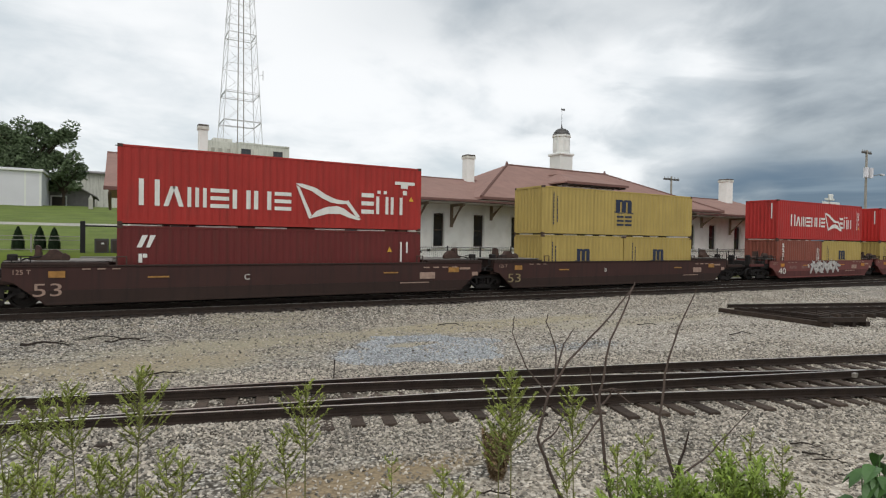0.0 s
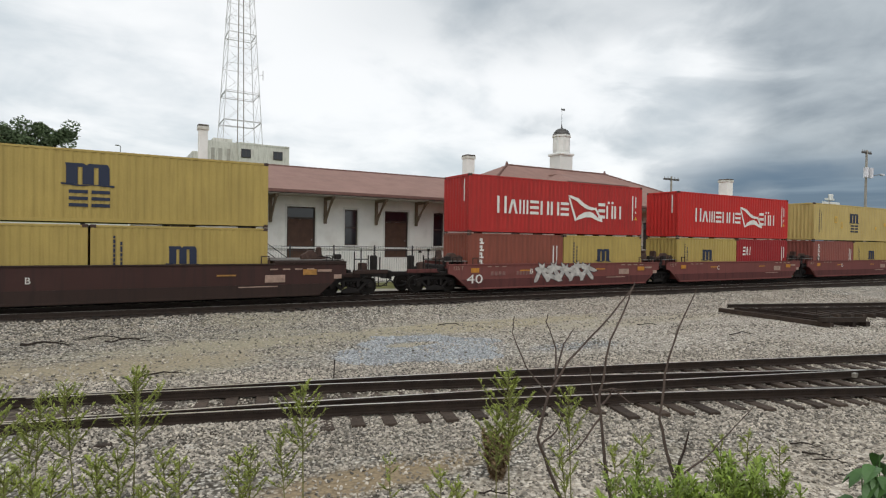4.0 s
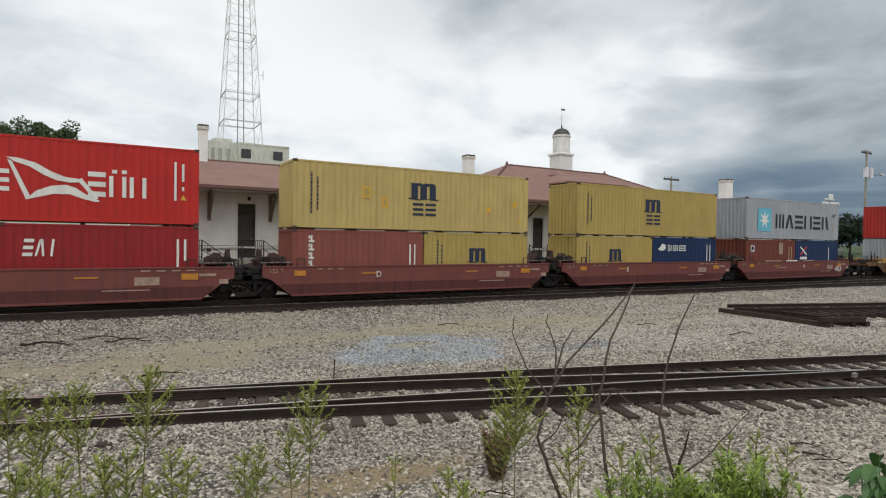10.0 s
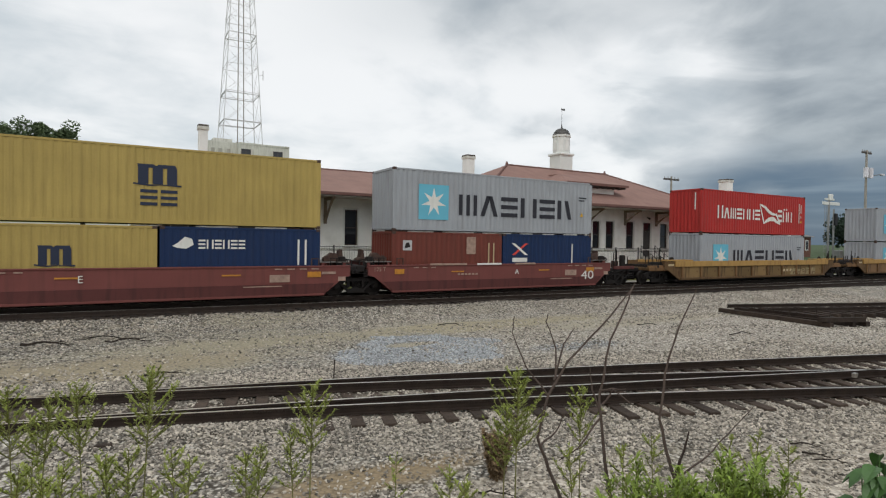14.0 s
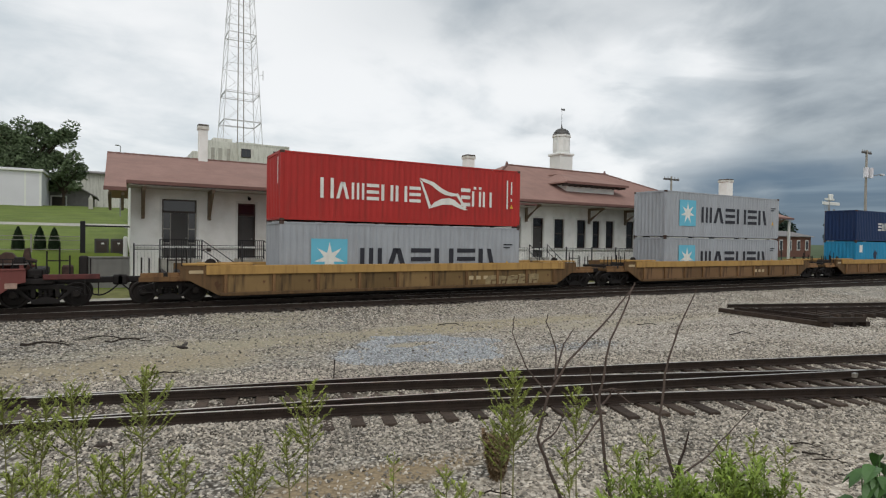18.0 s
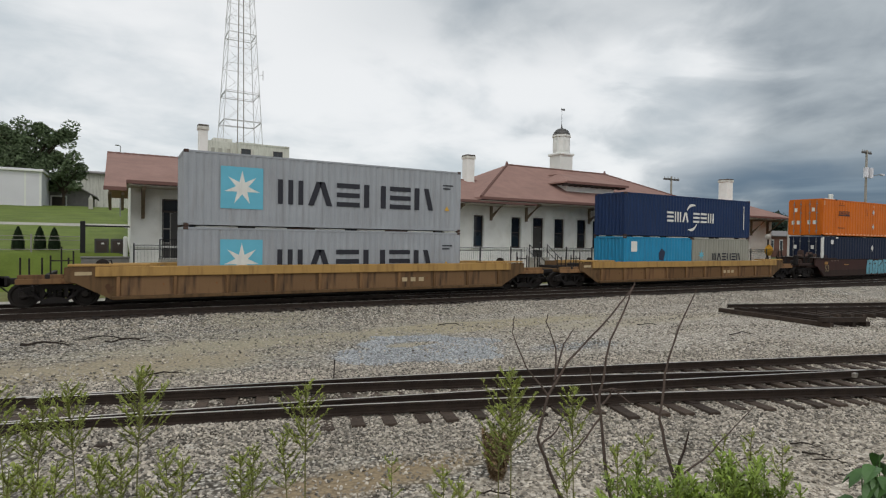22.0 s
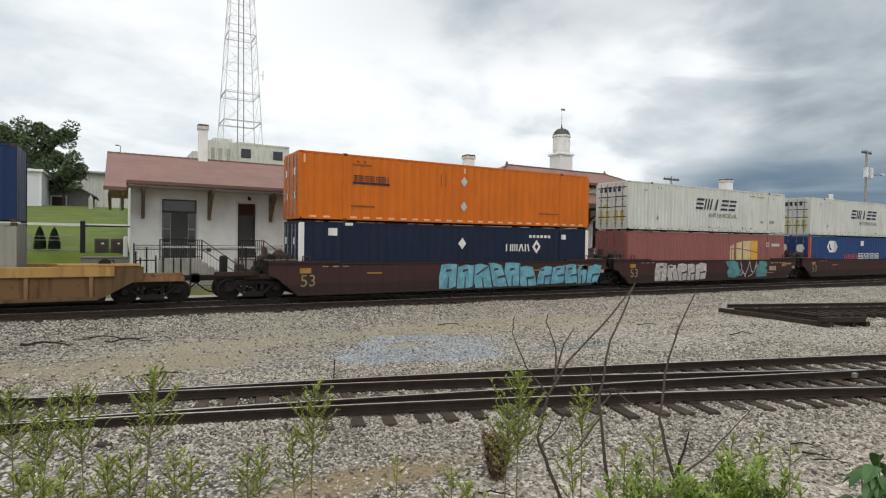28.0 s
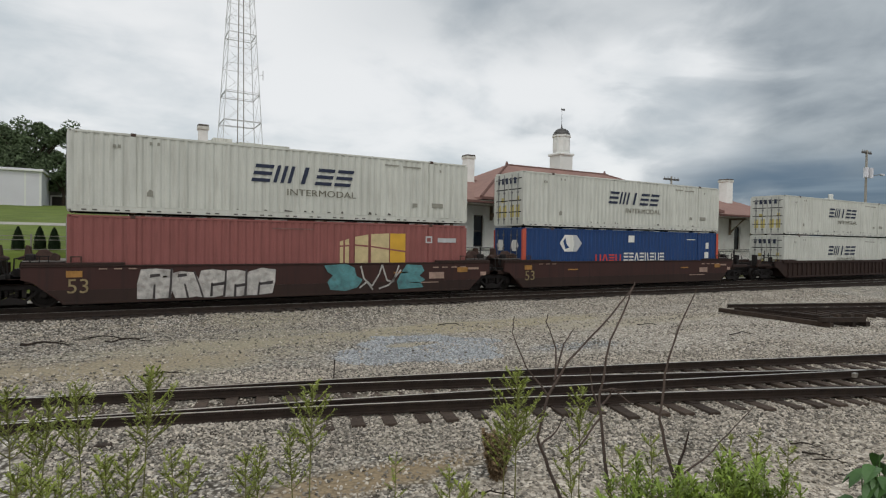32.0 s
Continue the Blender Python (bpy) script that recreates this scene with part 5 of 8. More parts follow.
def well_car(unit, label, skin, xa, xb, top, trucks, couplers, style, dark=None, plate=None):
    """A well car unit. xa, xb: its body from end to end, from the container's left end; the sides' lower corners are cut away over the trucks."""
    x0 = START[unit]
    W = CAR_Y1 - CAR_Y0
    c = thing("well_car", pose(x0, CAR_Y0, 0), label, "rail car", "well cars of the train")
    movers.append((c, x0, CAR_Y0, 0.0))
    bot = 0.28 if skin is CAR_RUST else 0.17
    cut = 1.15 if style != "rib" else 1.35
    for y, nm in ((0.0, "side_panel"), (W - 0.09, "far_side_panel")):
        pts = [(xa + cut, bot), (xb - cut, bot), (xb - 0.30, top * 0.62), (xb, top * 0.68), (xb, top), (xa, top), (xa, top * 0.68), (xa + 0.30, top * 0.62)]
        part(nm, prism(BM(), pts, "y", y, y + 0.09), skin, c)
    if style == "rib":
        part("top_chord", box(BM(), xa + 0.9, xb - 0.9, -0.10, 0.10, top - (0.33 if skin is CAR_RUST else 0.16), top + 0.02, 0.015), CAR_YELLOW if skin is CAR_RUST else skin, c, "weathered yellow top chord")
        part("top_chord", box(BM(), xa + 0.9, xb - 0.9, W - 0.10, W + 0.10, top - 0.16, top + 0.02, 0.015), CAR_YELLOW if skin is CAR_RUST else skin, c)
        rb = mesh_of("rib", box(BM(), -0.06, 0.06, -0.085, -0.001, bot + 0.02, top - (0.34 if skin is CAR_RUST else 0.17), 0.012), CAR_PLATE_WARM if skin is CAR_RUST else skin)
        n = round((xb - xa - 3.2) / (1.75 if skin is CAR_RUST else 0.62))
        for k in range(n + 1):
            share("rib", rb, c, pose(xa + 1.6 + k * (xb - xa - 3.2) / n, 0, 0))
        if skin is CAR_RUST:
            pw = (xb - xa - 3.2) / n
            pl = mesh_of("side_plate", box(BM(), 0.07, pw - 0.07, -0.006, -0.001, bot + 0.10, top - 0.35), plate or CAR_PLATE)
            for k in range(n):
                share("side_plate", pl, c, pose(xa + 1.6 + k * pw, 0, 0))
        part("bottom_chord", box(BM(), xa + cut + 0.05, xb - cut - 0.05, -0.10, 0.09, bot - 0.03, bot + 0.09, 0.012), skin, c)
        for a, b in ((xa + 0.1, xa + 2.6), (xb - 2.6, xb - 0.1)):
            part("walkway", box(BM(), a, b, -0.05, 0.55, top + 0.03, top + 0.10, 0.01), CAR_YELLOW if skin is CAR_RUST else skin, c)
            bm = BM()
            for q in (a + 0.1, (a + b) / 2, b - 0.1):
                box(bm, q - 0.03, q + 0.03, -0.03, 0.02, top - 0.1, top + 0.03)
            part("walkway_post", bm, skin, c)
    else:
        part("top_chord", box(BM(), xa, xb, -0.035, 0.13, top - 0.05, top + 0.012, 0.012), dark or skin, c)
        part("top_chord", box(BM(), xa, xb, W - 0.13, W + 0.035, top - 0.05, top + 0.012, 0.012), dark or skin, c)
        # the side's inward fold stays flat; its shade is painted as a darker colour
        part("lower_panel", prism(BM(), [(xa + cut + 0.03, bot + 0.01), (xb - cut - 0.03, bot + 0.01), (xb - cut * 0.62, bot + 0.46), (xa + cut * 0.62, bot + 0.46)], "y", -0.030, -0.001), CAR_RED_LOW if skin is CAR_RED else dark or skin, c,
             "grimy lower side of the car, darkened for a fold's shade")
        part("bottom_chord", box(BM(), xa + cut, xb - cut, -0.05, 0.09, bot - 0.04, bot + 0.05, 0.012), dark or skin, c)
        if style == "brown":
            for a, b in ((xa, xa + 3.0), (xb - 3.0, xb)):
                part("end_cap", box(BM(), a, b, -0.045, 0.16, top + 0.013, top + 0.10, 0.015), dark or skin, c)
        for a in (xa + 0.25, xb - 0.85):
            bm = BM()
            for k in range(3):
                rod(bm, (a + k * 0.25, 0.05, top), (a + k * 0.25, 0.05, top + 0.32), 0.018, 6)
            rod(bm, (a - 0.05, 0.05, top + 0.32), (a + 0.55, 0.05, top + 0.32), 0.018, 6)
            part("grab_rail", bm, GRIME, c)
        # what crowds the decks over the trucks: plates, castings, guards of bent bar
        for sgn, e, lim in ((-1, xa, 1.25 if style == "red" or xa > -2 else 3.1), (1, xb, 1.25 if style == "red" or xa > -2 else 3.1)):
            i = e - sgn * lim
            part("deck_plate", box(BM(), min(e, i), max(e, i), 0.30, W - 0.30, top + 0.12, top + 0.16, 0.008), STEEL_DECK, c, "worn pale grey deck plate")
            for q in (0.15, lim - 0.15):
                part("deck_bearer", box(BM(), e - sgn * q - 0.06, e - sgn * q + 0.06, 0.32, W - 0.32, 1.02, top + 0.119, 0.01), dark or skin, c)
            h = e - sgn * lim * 0.42
            for dx, y0, y1, lump in ((0.0, 0.60, 0.92, ((-0.34, 0.0), (-0.30, 0.24), (-0.12, 0.38), (0.08, 0.36), (0.20, 0.20), (0.42, 0.12), (0.50, 0.0))),
                                     (-0.38, 0.42, 0.66, ((-0.13, 0.0), (-0.15, 0.16), (0.02, 0.27), (0.14, 0.12), (0.16, 0.0))),
                                     (0.48, 0.95, 1.35, ((-0.18, 0.0), (-0.10, 0.48), (0.02, 0.52), (0.06, 0.16), (0.22, 0.10), (0.24, 0.0)))):
                pts = [(h + sgn * (dx + u), top + 0.161 + v) for u, v in lump]
                bm = fix(prism(BM(), pts, "y", y0, y1))
                bmesh.ops.bevel(bm, geom=bm.edges[:], offset=0.02, segments=1, affect="EDGES")
                part("brake_casting", bm, CASTING_BROWN, c, "rusty brown brake casting")
            if style == "red":
                part("articulation_cover", box(BM(), min(e, e + sgn * 0.44), max(e, e + sgn * 0.44), 0.35, W - 0.35, 1.03, 1.34, 0.05), GRIME, c)
            g = i - sgn * 0.28
            part("cable_guard", fix(tube(BM(), [(g - 0.15, 0.03, top), (g - 0.15, 0.03, top + 0.30), (g + 0.15, 0.03, top + 0.30), (g + 0.15, 0.03, top)], [0.032] * 4)), CASTING_BROWN, c)
            part("valve_box", box(BM(), e - sgn * 0.22 - 0.14, e - sgn * 0.22 + 0.14, 0.36, 0.62, top + 0.161, top + 0.38, 0.03), GRIME, c)
            part("brake_rod", fix(tube(BM(), [(h + sgn * 0.3, 0.6, top + 0.30), (h + sgn * 0.75, 0.5, top + 0.22), (e + sgn * 0.25, 0.45, 1.12)], [0.028] * 3)), GRIME, c)
    part("well_floor", box(BM(), xa + 1.2, xb - 1.2, 0.10, W - 0.10, 0.16, 0.28), GRIME, c)
    inner = 3.2 if style == "rib" and skin is CAR_RUST else 1.25
    for a, b in ((xa + inner - 0.12, xa + inner), (xb - inner, xb - inner + 0.12)):
        part("end_bulkhead", box(BM(), a, b, 0.11, W - 0.11, 0.29, top - 0.06), dark or skin, c)
    for a, b in ((xa - 0.75, xa + inner - 0.13), (xb - inner + 0.13, xb + 0.75)):
        part("end_platform", box(BM(), a, b, 0.25, W - 0.25, 0.82, 1.02, 0.03), GRIME if style == "red" else dark or skin, c)
        bm = BM()
        for k in range(3):
            box(bm, a + 0.2 + k * 0.55, a + 0.35 + k * 0.55, 0.1 + 0.1 * k, W - 0.1 - 0.1 * k, 1.02, 1.16, 0.01)
        part("platform_bearer", bm, GRIME, c)
        h = (a + b) / 2
        part("hand_brake_stand", tube(BM(), [(h, 0.5, 1.0), (h, 0.5, 1.6), (h + 0.2, 0.5, 1.62), (h + 0.4, 0.5, 1.05)], [0.025] * 4), GRIME, c)
        part("brake_wheel", rod(BM(), (h - 0.05, 0.42, 1.45), (h - 0.05, 0.46, 1.45), 0.22, 14), GRIME, c)
        part("air_tank", rod(BM(), (h - 0.4, 0.9, 1.18), (h - 0.4, 1.7, 1.18), 0.15, 10), GRIME, c)
    for x in trucks:
        truck(c, x)
    for x, sgn in couplers:
        bm = box(BM(), min(x, x - sgn * 2.0), max(x, x - sgn * 2.0), CY - 0.11, CY + 0.11, 0.76, 0.98, 0.03)
        box(bm, x - 0.18, x + 0.18, CY - 0.20, CY + 0.20, 0.68, 1.04, 0.05)
        part("coupler", bm, GRIME, c)
        bm = BM()
        pts = [(x - sgn * 1.2 + sgn * 1.2 * k / 8, CY - 0.5, 0.72 - 0.38 * math.sin(math.pi * k / 8)) for k in range(9)]
        tube(bm, pts, [0.03] * 9)
        part("air_hose", bm, HOSE_AND_GAP_SHADE, c)
        e = x - sgn * 1.0
        for q, (u, zt) in enumerate(((-1.1, 1.95), (-0.75, 2.1), (-0.45, 1.8), (0.15, 1.7))):
            part("grab_post", rod(BM(), (e + sgn * u, 0.28 + 0.1 * (q % 2), 1.0), (e + sgn * u, 0.28 + 0.1 * (q % 2), zt), 0.028, 6), GRIME, c)
        part("grab_bar", rod(BM(), (e - sgn * 1.1, 0.28, 1.62), (e - sgn * 0.45, 0.28, 1.62), 0.022, 6), GRIME, c)
        if skin is CAR_RUST:
            for q in (-0.95, -0.2, 0.4):
                part("grab_post", rod(BM(), (e + sgn * q, 0.42, 1.0), (e + sgn * q, 0.42, 1.72), 0.03, 6), GRIME, c)
            part("platform_edge", box(BM(), min(e - sgn * 1.3, e + sgn * 0.5), max(e - sgn * 1.3, e + sgn * 0.5), 0.05, 0.115, 0.84, 1.02, 0.012), CAR_PLATE_WARM, c)
        else:
            part("brake_housing", box(BM(), e - 0.20, e + 0.08, 0.45, 0.75, 1.0, 1.78, 0.05), GRIME, c)
            part("brake_housing", box(BM(), e - sgn * 0.55 - 0.16, e - sgn * 0.55 + 0.18, 0.55, 0.90, 1.0, 1.45, 0.05), CASTING_BROWN, c)
        part("end_beam", box(BM(), min(e - sgn * 1.2, e + sgn * 0.45), max(e - sgn * 1.2, e + sgn * 0.45), 0.12, 0.24, 0.98, 1.16, 0.02), CAR_RED_LOW if skin is CAR_RED else CAR_PLATE_WARM if skin is CAR_RUST else dark or skin, c)
        part("step_iron", fix(tube(BM(), [(e, 0.16, 1.0), (e, 0.16, 0.45), (e + sgn * 0.4, 0.16, 0.45), (e + sgn * 0.4, 0.16, 1.0)], [0.022] * 4)), GRIME, c)
    return c


def stencil(c, items, material=MARK_WHITE, y=-0.034):
    bm = BM()
    for x0, x1, z0, z1 in items:
        bar(bm, x0, x1, z0, z1, y)
    part("stencil", bm, material, c, "small stencilled panels")


def graffiti(c, x0, x1, z0, z1, n, fill, edge, seed, y=-0.034):
    """Broad sprayed graffiti: leaning blocks that touch, cut by dark slits and counters, as plain shapes."""
    rnd = random.Random(seed)
    w, h = (x1 - x0) / n, z1 - z0
    cuts = [x0 + k * w + (rnd.uniform(-0.12, 0.12) * w if 0 < k < n else 0) for k in range(n + 1)]
    body, gap = BM(), BM()
    for k in range(n):
        a, b = cuts[k], cuts[k + 1]
        m, v = (a + b) / 2, b - a
        s = rnd.uniform(-0.16, 0.16) * h
        t, lo = z1 - rnd.uniform(0, 0.16) * h, z0 + rnd.uniform(0, 0.12) * h
        yy = y - 0.0012 * (k % 3)
        flat(body, [(a - s, lo), (m - s, lo - 0.05 * h * rnd.random()), (b - s + 0.05, lo + rnd.uniform(0, 0.1) * h), (b + 0.09, (lo + t) / 2), (b + s + 0.03, t - rnd.uniform(0, 0.1) * h), (m + s, t),
                    (a + s + 0.04, t - rnd.uniform(0, 0.12) * h), (a - 0.04, (lo + t) / 2)], yy)
        q = 0.035 + 0.02 * rnd.random()
        if k < n - 1:
            flat(gap, [(b - s - q, lo - 0.02), (b - s + q, lo - 0.02), (b + q, (lo + t) / 2), (b + s + q * 0.5, t), (b + s - q, t), (b - q * 0.6, (lo + t) / 2)], y - 0.010)
        kind = rnd.randrange(4)
        if kind != 1:
            flat(gap, [(m - s * 0.7 - q, lo), (m - s * 0.7 + q, lo), (m + q * 0.6, lo + 0.42 * h), (m - q * 0.8, lo + 0.40 * h)], y - 0.010)
        if kind in (0, 1):
            flat(gap, [(m + s * 0.5 - 0.18 * v, lo + 0.60 * h), (m + s * 0.5 + 0.16 * v, lo + 0.64 * h), (m + s * 0.5 + 0.14 * v, lo + 0.72 * h), (m + s * 0.5 - 0.16 * v, lo + 0.70 * h)], y - 0.010)
        if kind in (1, 2):
            flat(gap, [(m - 0.05 * v, lo + 0.30 * h), (b, lo + 0.34 * h), (b, lo + 0.44 * h), (m - 0.02 * v, lo + 0.38 * h)], y - 0.010)
        if kind == 3:
            flat(gap, [(a + 0.1 * v, lo + 0.55 * h), (a + 0.2 * v, lo + 0.52 * h), (b - 0.12 * v, t - 0.12 * h), (b - 0.22 * v, t - 0.10 * h)], y - 0.010)
    part("graffiti", body, fill, c, "sprayed graffiti")
    part("graffiti_gap", gap, edge, c)


def graffiti_sharp(c, x0, x1, z0, z1, n, fill, edge, seed, y=-0.034):
    """A sprayed piece of pointed, crossing strokes with dark outlines, as plain shapes."""
    rnd = random.Random(seed)
    body, rim = BM(), BM()
    w, h = (x1 - x0) / n, z1 - z0
    for k in range(n):
        m = x0 + (k + 0.5) * w
        strokes = [((m - 0.55 * w, z0 + rnd.uniform(0.0, 0.15) * h), (m + 0.05 * w, z1 - rnd.uniform(0.0, 0.2) * h)), ((m + 0.45 * w, z0 + rnd.uniform(0, 0.2) * h), (m - rnd.uniform(-0.1, 0.3) * w, z1 - 0.1 * h)),
                   ((m - 0.45 * w, z0 + rnd.uniform(0.5, 0.9) * h), (m + 0.65 * w, z0 + rnd.uniform(0.6, 1.0) * h)), ((m - 0.5 * w, z0 + rnd.uniform(0.1, 0.5) * h), (m + 0.5 * w, z0 + rnd.uniform(0.0, 0.45) * h))]
        for j, (p, q) in enumerate(strokes[:3 + k % 2]):
            d = Vector((q[0] - p[0], q[1] - p[1]))
            o = Vector((-d.y, d.x)).normalized()
            for bm, t, yy in ((rim, 0.175, y), (body, 0.135, y - 0.004 - 0.0006 * (j + 4 * (k % 2)))):
                a, b = Vector(p), Vector(q)
                e = d.normalized() * (t * 0.9)
                flat(bm, [tuple(v) for v in (a - e, a + o * -t, a.lerp(b, 0.55) - o * t * 0.8, b - o * t * 0.9, b + e * 2.0, b + o * t * 0.5, a.lerp(b, 0.45) + o * t, a + o * t * 0.6)], yy, 0.0005 if bm is body else 0.002)
    part("graffiti_rim", rim, edge, c)
    part("graffiti", body, fill, c, "sprayed graffiti of pointed strokes")


def graffiti_blocks(c, x0, x1, z0, z1, fill, line, y=-0.034):
    """Two broad jagged sprayed fields with looped outline strokes between them."""
    w, h = x1 - x0, z1 - z0

    def P(*a):
        return [(x0 + u * w, z0 + v * h) for u, v in a]
    bm = flat(BM(), P((0.03, 0.72), (0.0, 0.95), (0.20, 1.0), (0.28, 0.86), (0.30, 0.55), (0.36, 0.40), (0.31, 0.12), (0.20, 0.0), (0.06, 0.06), (0.03, 0.35), (0.08, 0.58)), y)
    flat(bm, P((0.72, 0.0), (0.98, 0.05), (0.95, 0.25), (1.0, 0.34), (0.94, 0.52), (0.99, 0.70), (0.96, 0.92), (0.80, 0.96), (0.74, 0.62), (0.70, 0.30)), y)
    part("graffiti", bm, fill, c, "broad sprayed teal graffiti")
    bm = BM()
    for line_pts in (((0.34, 0.92), (0.37, 0.45), (0.45, 0.15), (0.52, 0.60), (0.55, 0.95)), ((0.55, 0.95), (0.60, 0.35), (0.66, 0.30), (0.72, 0.92)), ((0.33, 0.10), (0.40, 0.32), (0.46, 0.02)), ((0.52, 0.05), (0.62, 0.18), (0.74, 0.75))):
        q = P(*line_pts)
        for (u, v), (a, b) in zip(q, q[1:]):
            o = Vector((v - b, a - u)).normalized() * 0.035
            flat(bm, [(u + o.x, v + o.y), (a + o.x, b + o.y), (a - o.x, b - o.y), (u - o.x, v - o.y)], y - 0.006)
    part("graffiti", bm, line, c, "pale sprayed outline strokes")


def common_stencils(c, xa, xb, top):
    k = top - 1.36
    stencil(c, [(xb - 3.4, xb - 2.6, 0.72, 1.02), (xb - 4.4, xb - 2.9, 0.54, 0.58), (xb - 1.26, xb - 0.66, 1.02 + k, 1.12 + k)], STEN_CREAM)
    stencil(c, [(xa + 1.25, xa + 1.72, 0.96 + k, 1.18 + k), (xb - 1.87, xb - 1.30, 0.90 + k, 1.13 + k), (xa + 4.2, xa + 4.9, 1.0, 1.06), (xb - 5.2, xb - 4.5, 1.0, 1.06)], STEN_BRIGHT if k < 0.05 else STEN_OCHRE)
    stencil(c, [(xb - 0.55, xb - 0.22, 0.72 + k, 0.90 + k)], STEN_CREAM)
    stencil(c, [(xa + 2.2 + q * 0.45, xa + 2.45 + q * 0.45, 1.22 + k, 1.26 + k) for q in range(3)] + [(xb - 3.2 + q * 0.5, xb - 2.9 + q * 0.5, 1.22, 1.27) for q in range(4)], STEN_CREAM)


RED_LBL = "red-brown articulated well car unit, lower sides grimy and coloured as shaded"
for u, xs, cp, letter in (("u2", (-1.75, 13.92), [(-3.9, -1)], "B"), ("u3", (13.98,), [], "C"), ("u4", (13.92,), [], "D"), ("u5", (13.87,), [], "E"), ("u6", (13.95,), [(16.1, 1)], "A")):
    c = well_car(u, RED_LBL, CAR_RED, -1.25, 13.45, 1.36, xs, cp, "red")
    common_stencils(c, -1.25, 13.45, 1.36)
    letters(letter, 0.36, MARK_WHITE, c, 6.7 if letter == "A" else 3.6, 0.86, -0.036)
    letters("125 T", 0.25, STEN_CREAM, c, -1.02, 1.10, -0.036)
    if u == "u2":
        letters("40", 0.62, MARK_WHITE, c, -0.25, 0.44, -0.036, width=0.92)
        graffiti_sharp(c, 4.0, 8.0, 0.46, 1.30, 5, GRAF_WHITE, GRAF_DARK, 3)
        stencil(c, [(1.15 + k * 0.24, 1.32 + k * 0.24, 0.80, 1.00) for k in range(4)] + [(2.75 + k * 0.19, 2.88 + k * 0.19, 0.80, 1.00) for k in range(6)], STEN_DULL)
    if u == "u6":
        letters("40", 0.66, MARK_WHITE, c, 11.2, 0.50, -0.036, width=0.92)
        stencil(c, [(3.3 + k * 0.2, 3.44 + k * 0.2, 0.86, 0.94) for k in range(6)], STEN_CREAM)
        for x0, x1, m in ((1.8, 3.8, STEN_CREAM), (4.4, 5.85, MARK_WHITE), (6.7, 8.0, STEN_CREAM)):
            part("top_plate", box(BM(), x0, x1, -0.06, -0.036, 1.33, 1.42, 0.01), m, c, "pale plate along the car's top edge")

BR_LBL = "dark brown articulated well car unit, streaked with grime"
for u, xs, cp, off in (("u0", (-3.63, 15.79), [], 1.98), ("u1", (15.8,), [(18.0, 1)], 1.98)):
    xa, xb = -1.25 - off, 13.45 + off
    c = well_car(u, BR_LBL, CAR_BROWN, xa, xb, 1.46, xs, cp, "brown", CAR_DARK)
    common_stencils(c, xa, xb, 1.46)
    letters("C" if u == "u0" else "B", 0.32, MARK_WHITE, c, 4.3, 0.86, -0.036)
    letters("53", 0.62, STEN_CREAM if u == "u0" else MARK_OLD, c, -2.45, 0.44, -0.036, width=0.85)
    letters("125 T", 0.22, STEN_CREAM, c, xa + 0.25, 1.18, -0.036)
for u, xs, cp in (("u10", (-1.75, 17.75), [(-3.8, -1)]), ("u11", (17.87,), []), ("u12", (18.0,), [(19.9, 1)])):
    c = well_car(u, BR_LBL, CAR_BROWN, -1.25, 17.4, 1.46, xs, cp, "brown", CAR_DARK)
    common_stencils(c, -1.25, 17.4, 1.46)
    letters("53", 0.70, MARK_OLD, c, 0.0, 0.52, -0.036)
    if u == "u10":
        graffiti(c, 6.6, 12.2, 0.16, 1.44, 6, GRAF_CYAN, GRAF_DARK, 11)
        graffiti(c, 12.5, 16.8, 0.20, 1.36, 5, GRAF_CYAN, GRAF_DARK, 17)
    if u == "u11":
        graffiti(c, 2.16, 6.9, 0.16, 1.42, 5, GRAF_WHITE, GRAF_DARK, 23)
        graffiti_blocks(c, 9.0, 13.8, 0.28, 1.44, GRAF_TEAL, GRAF_WHITE)
YL_LBL = "rust-streaked yellow ribbed well car with flat end walkways"
for u in ("u7", "u8", "u9"):
    c = well_car(u, YL_LBL, CAR_RUST, -3.7, 15.9, 1.40, (-4.0, 16.2), [(-5.55, -1), (17.75, 1)], "rib", None, {"u8": CAR_PLATE_DARK, "u9": CAR_PLATE_WARM}.get(u))
    stencil(c, [(9.0 + k * 0.42, 9.25 + k * 0.42, 0.62, 0.80) for k in range(3)] + [(-3.4, -2.9, 1.12, 1.24)], MARK_CREAM, -0.007)
    if u == "u7":
        graffiti(c, 10.0, 13.2, 0.34, 0.86, 5, MARK_OLD, CAR_RUST, 37, -0.008)
c = well_car("u13", "dark brown ribbed well car", CAR_DARK, -1.35, 17.5, 1.36, (-2.0, 18.2), [(-3.85, -1), (20.0, 1)], "rib")


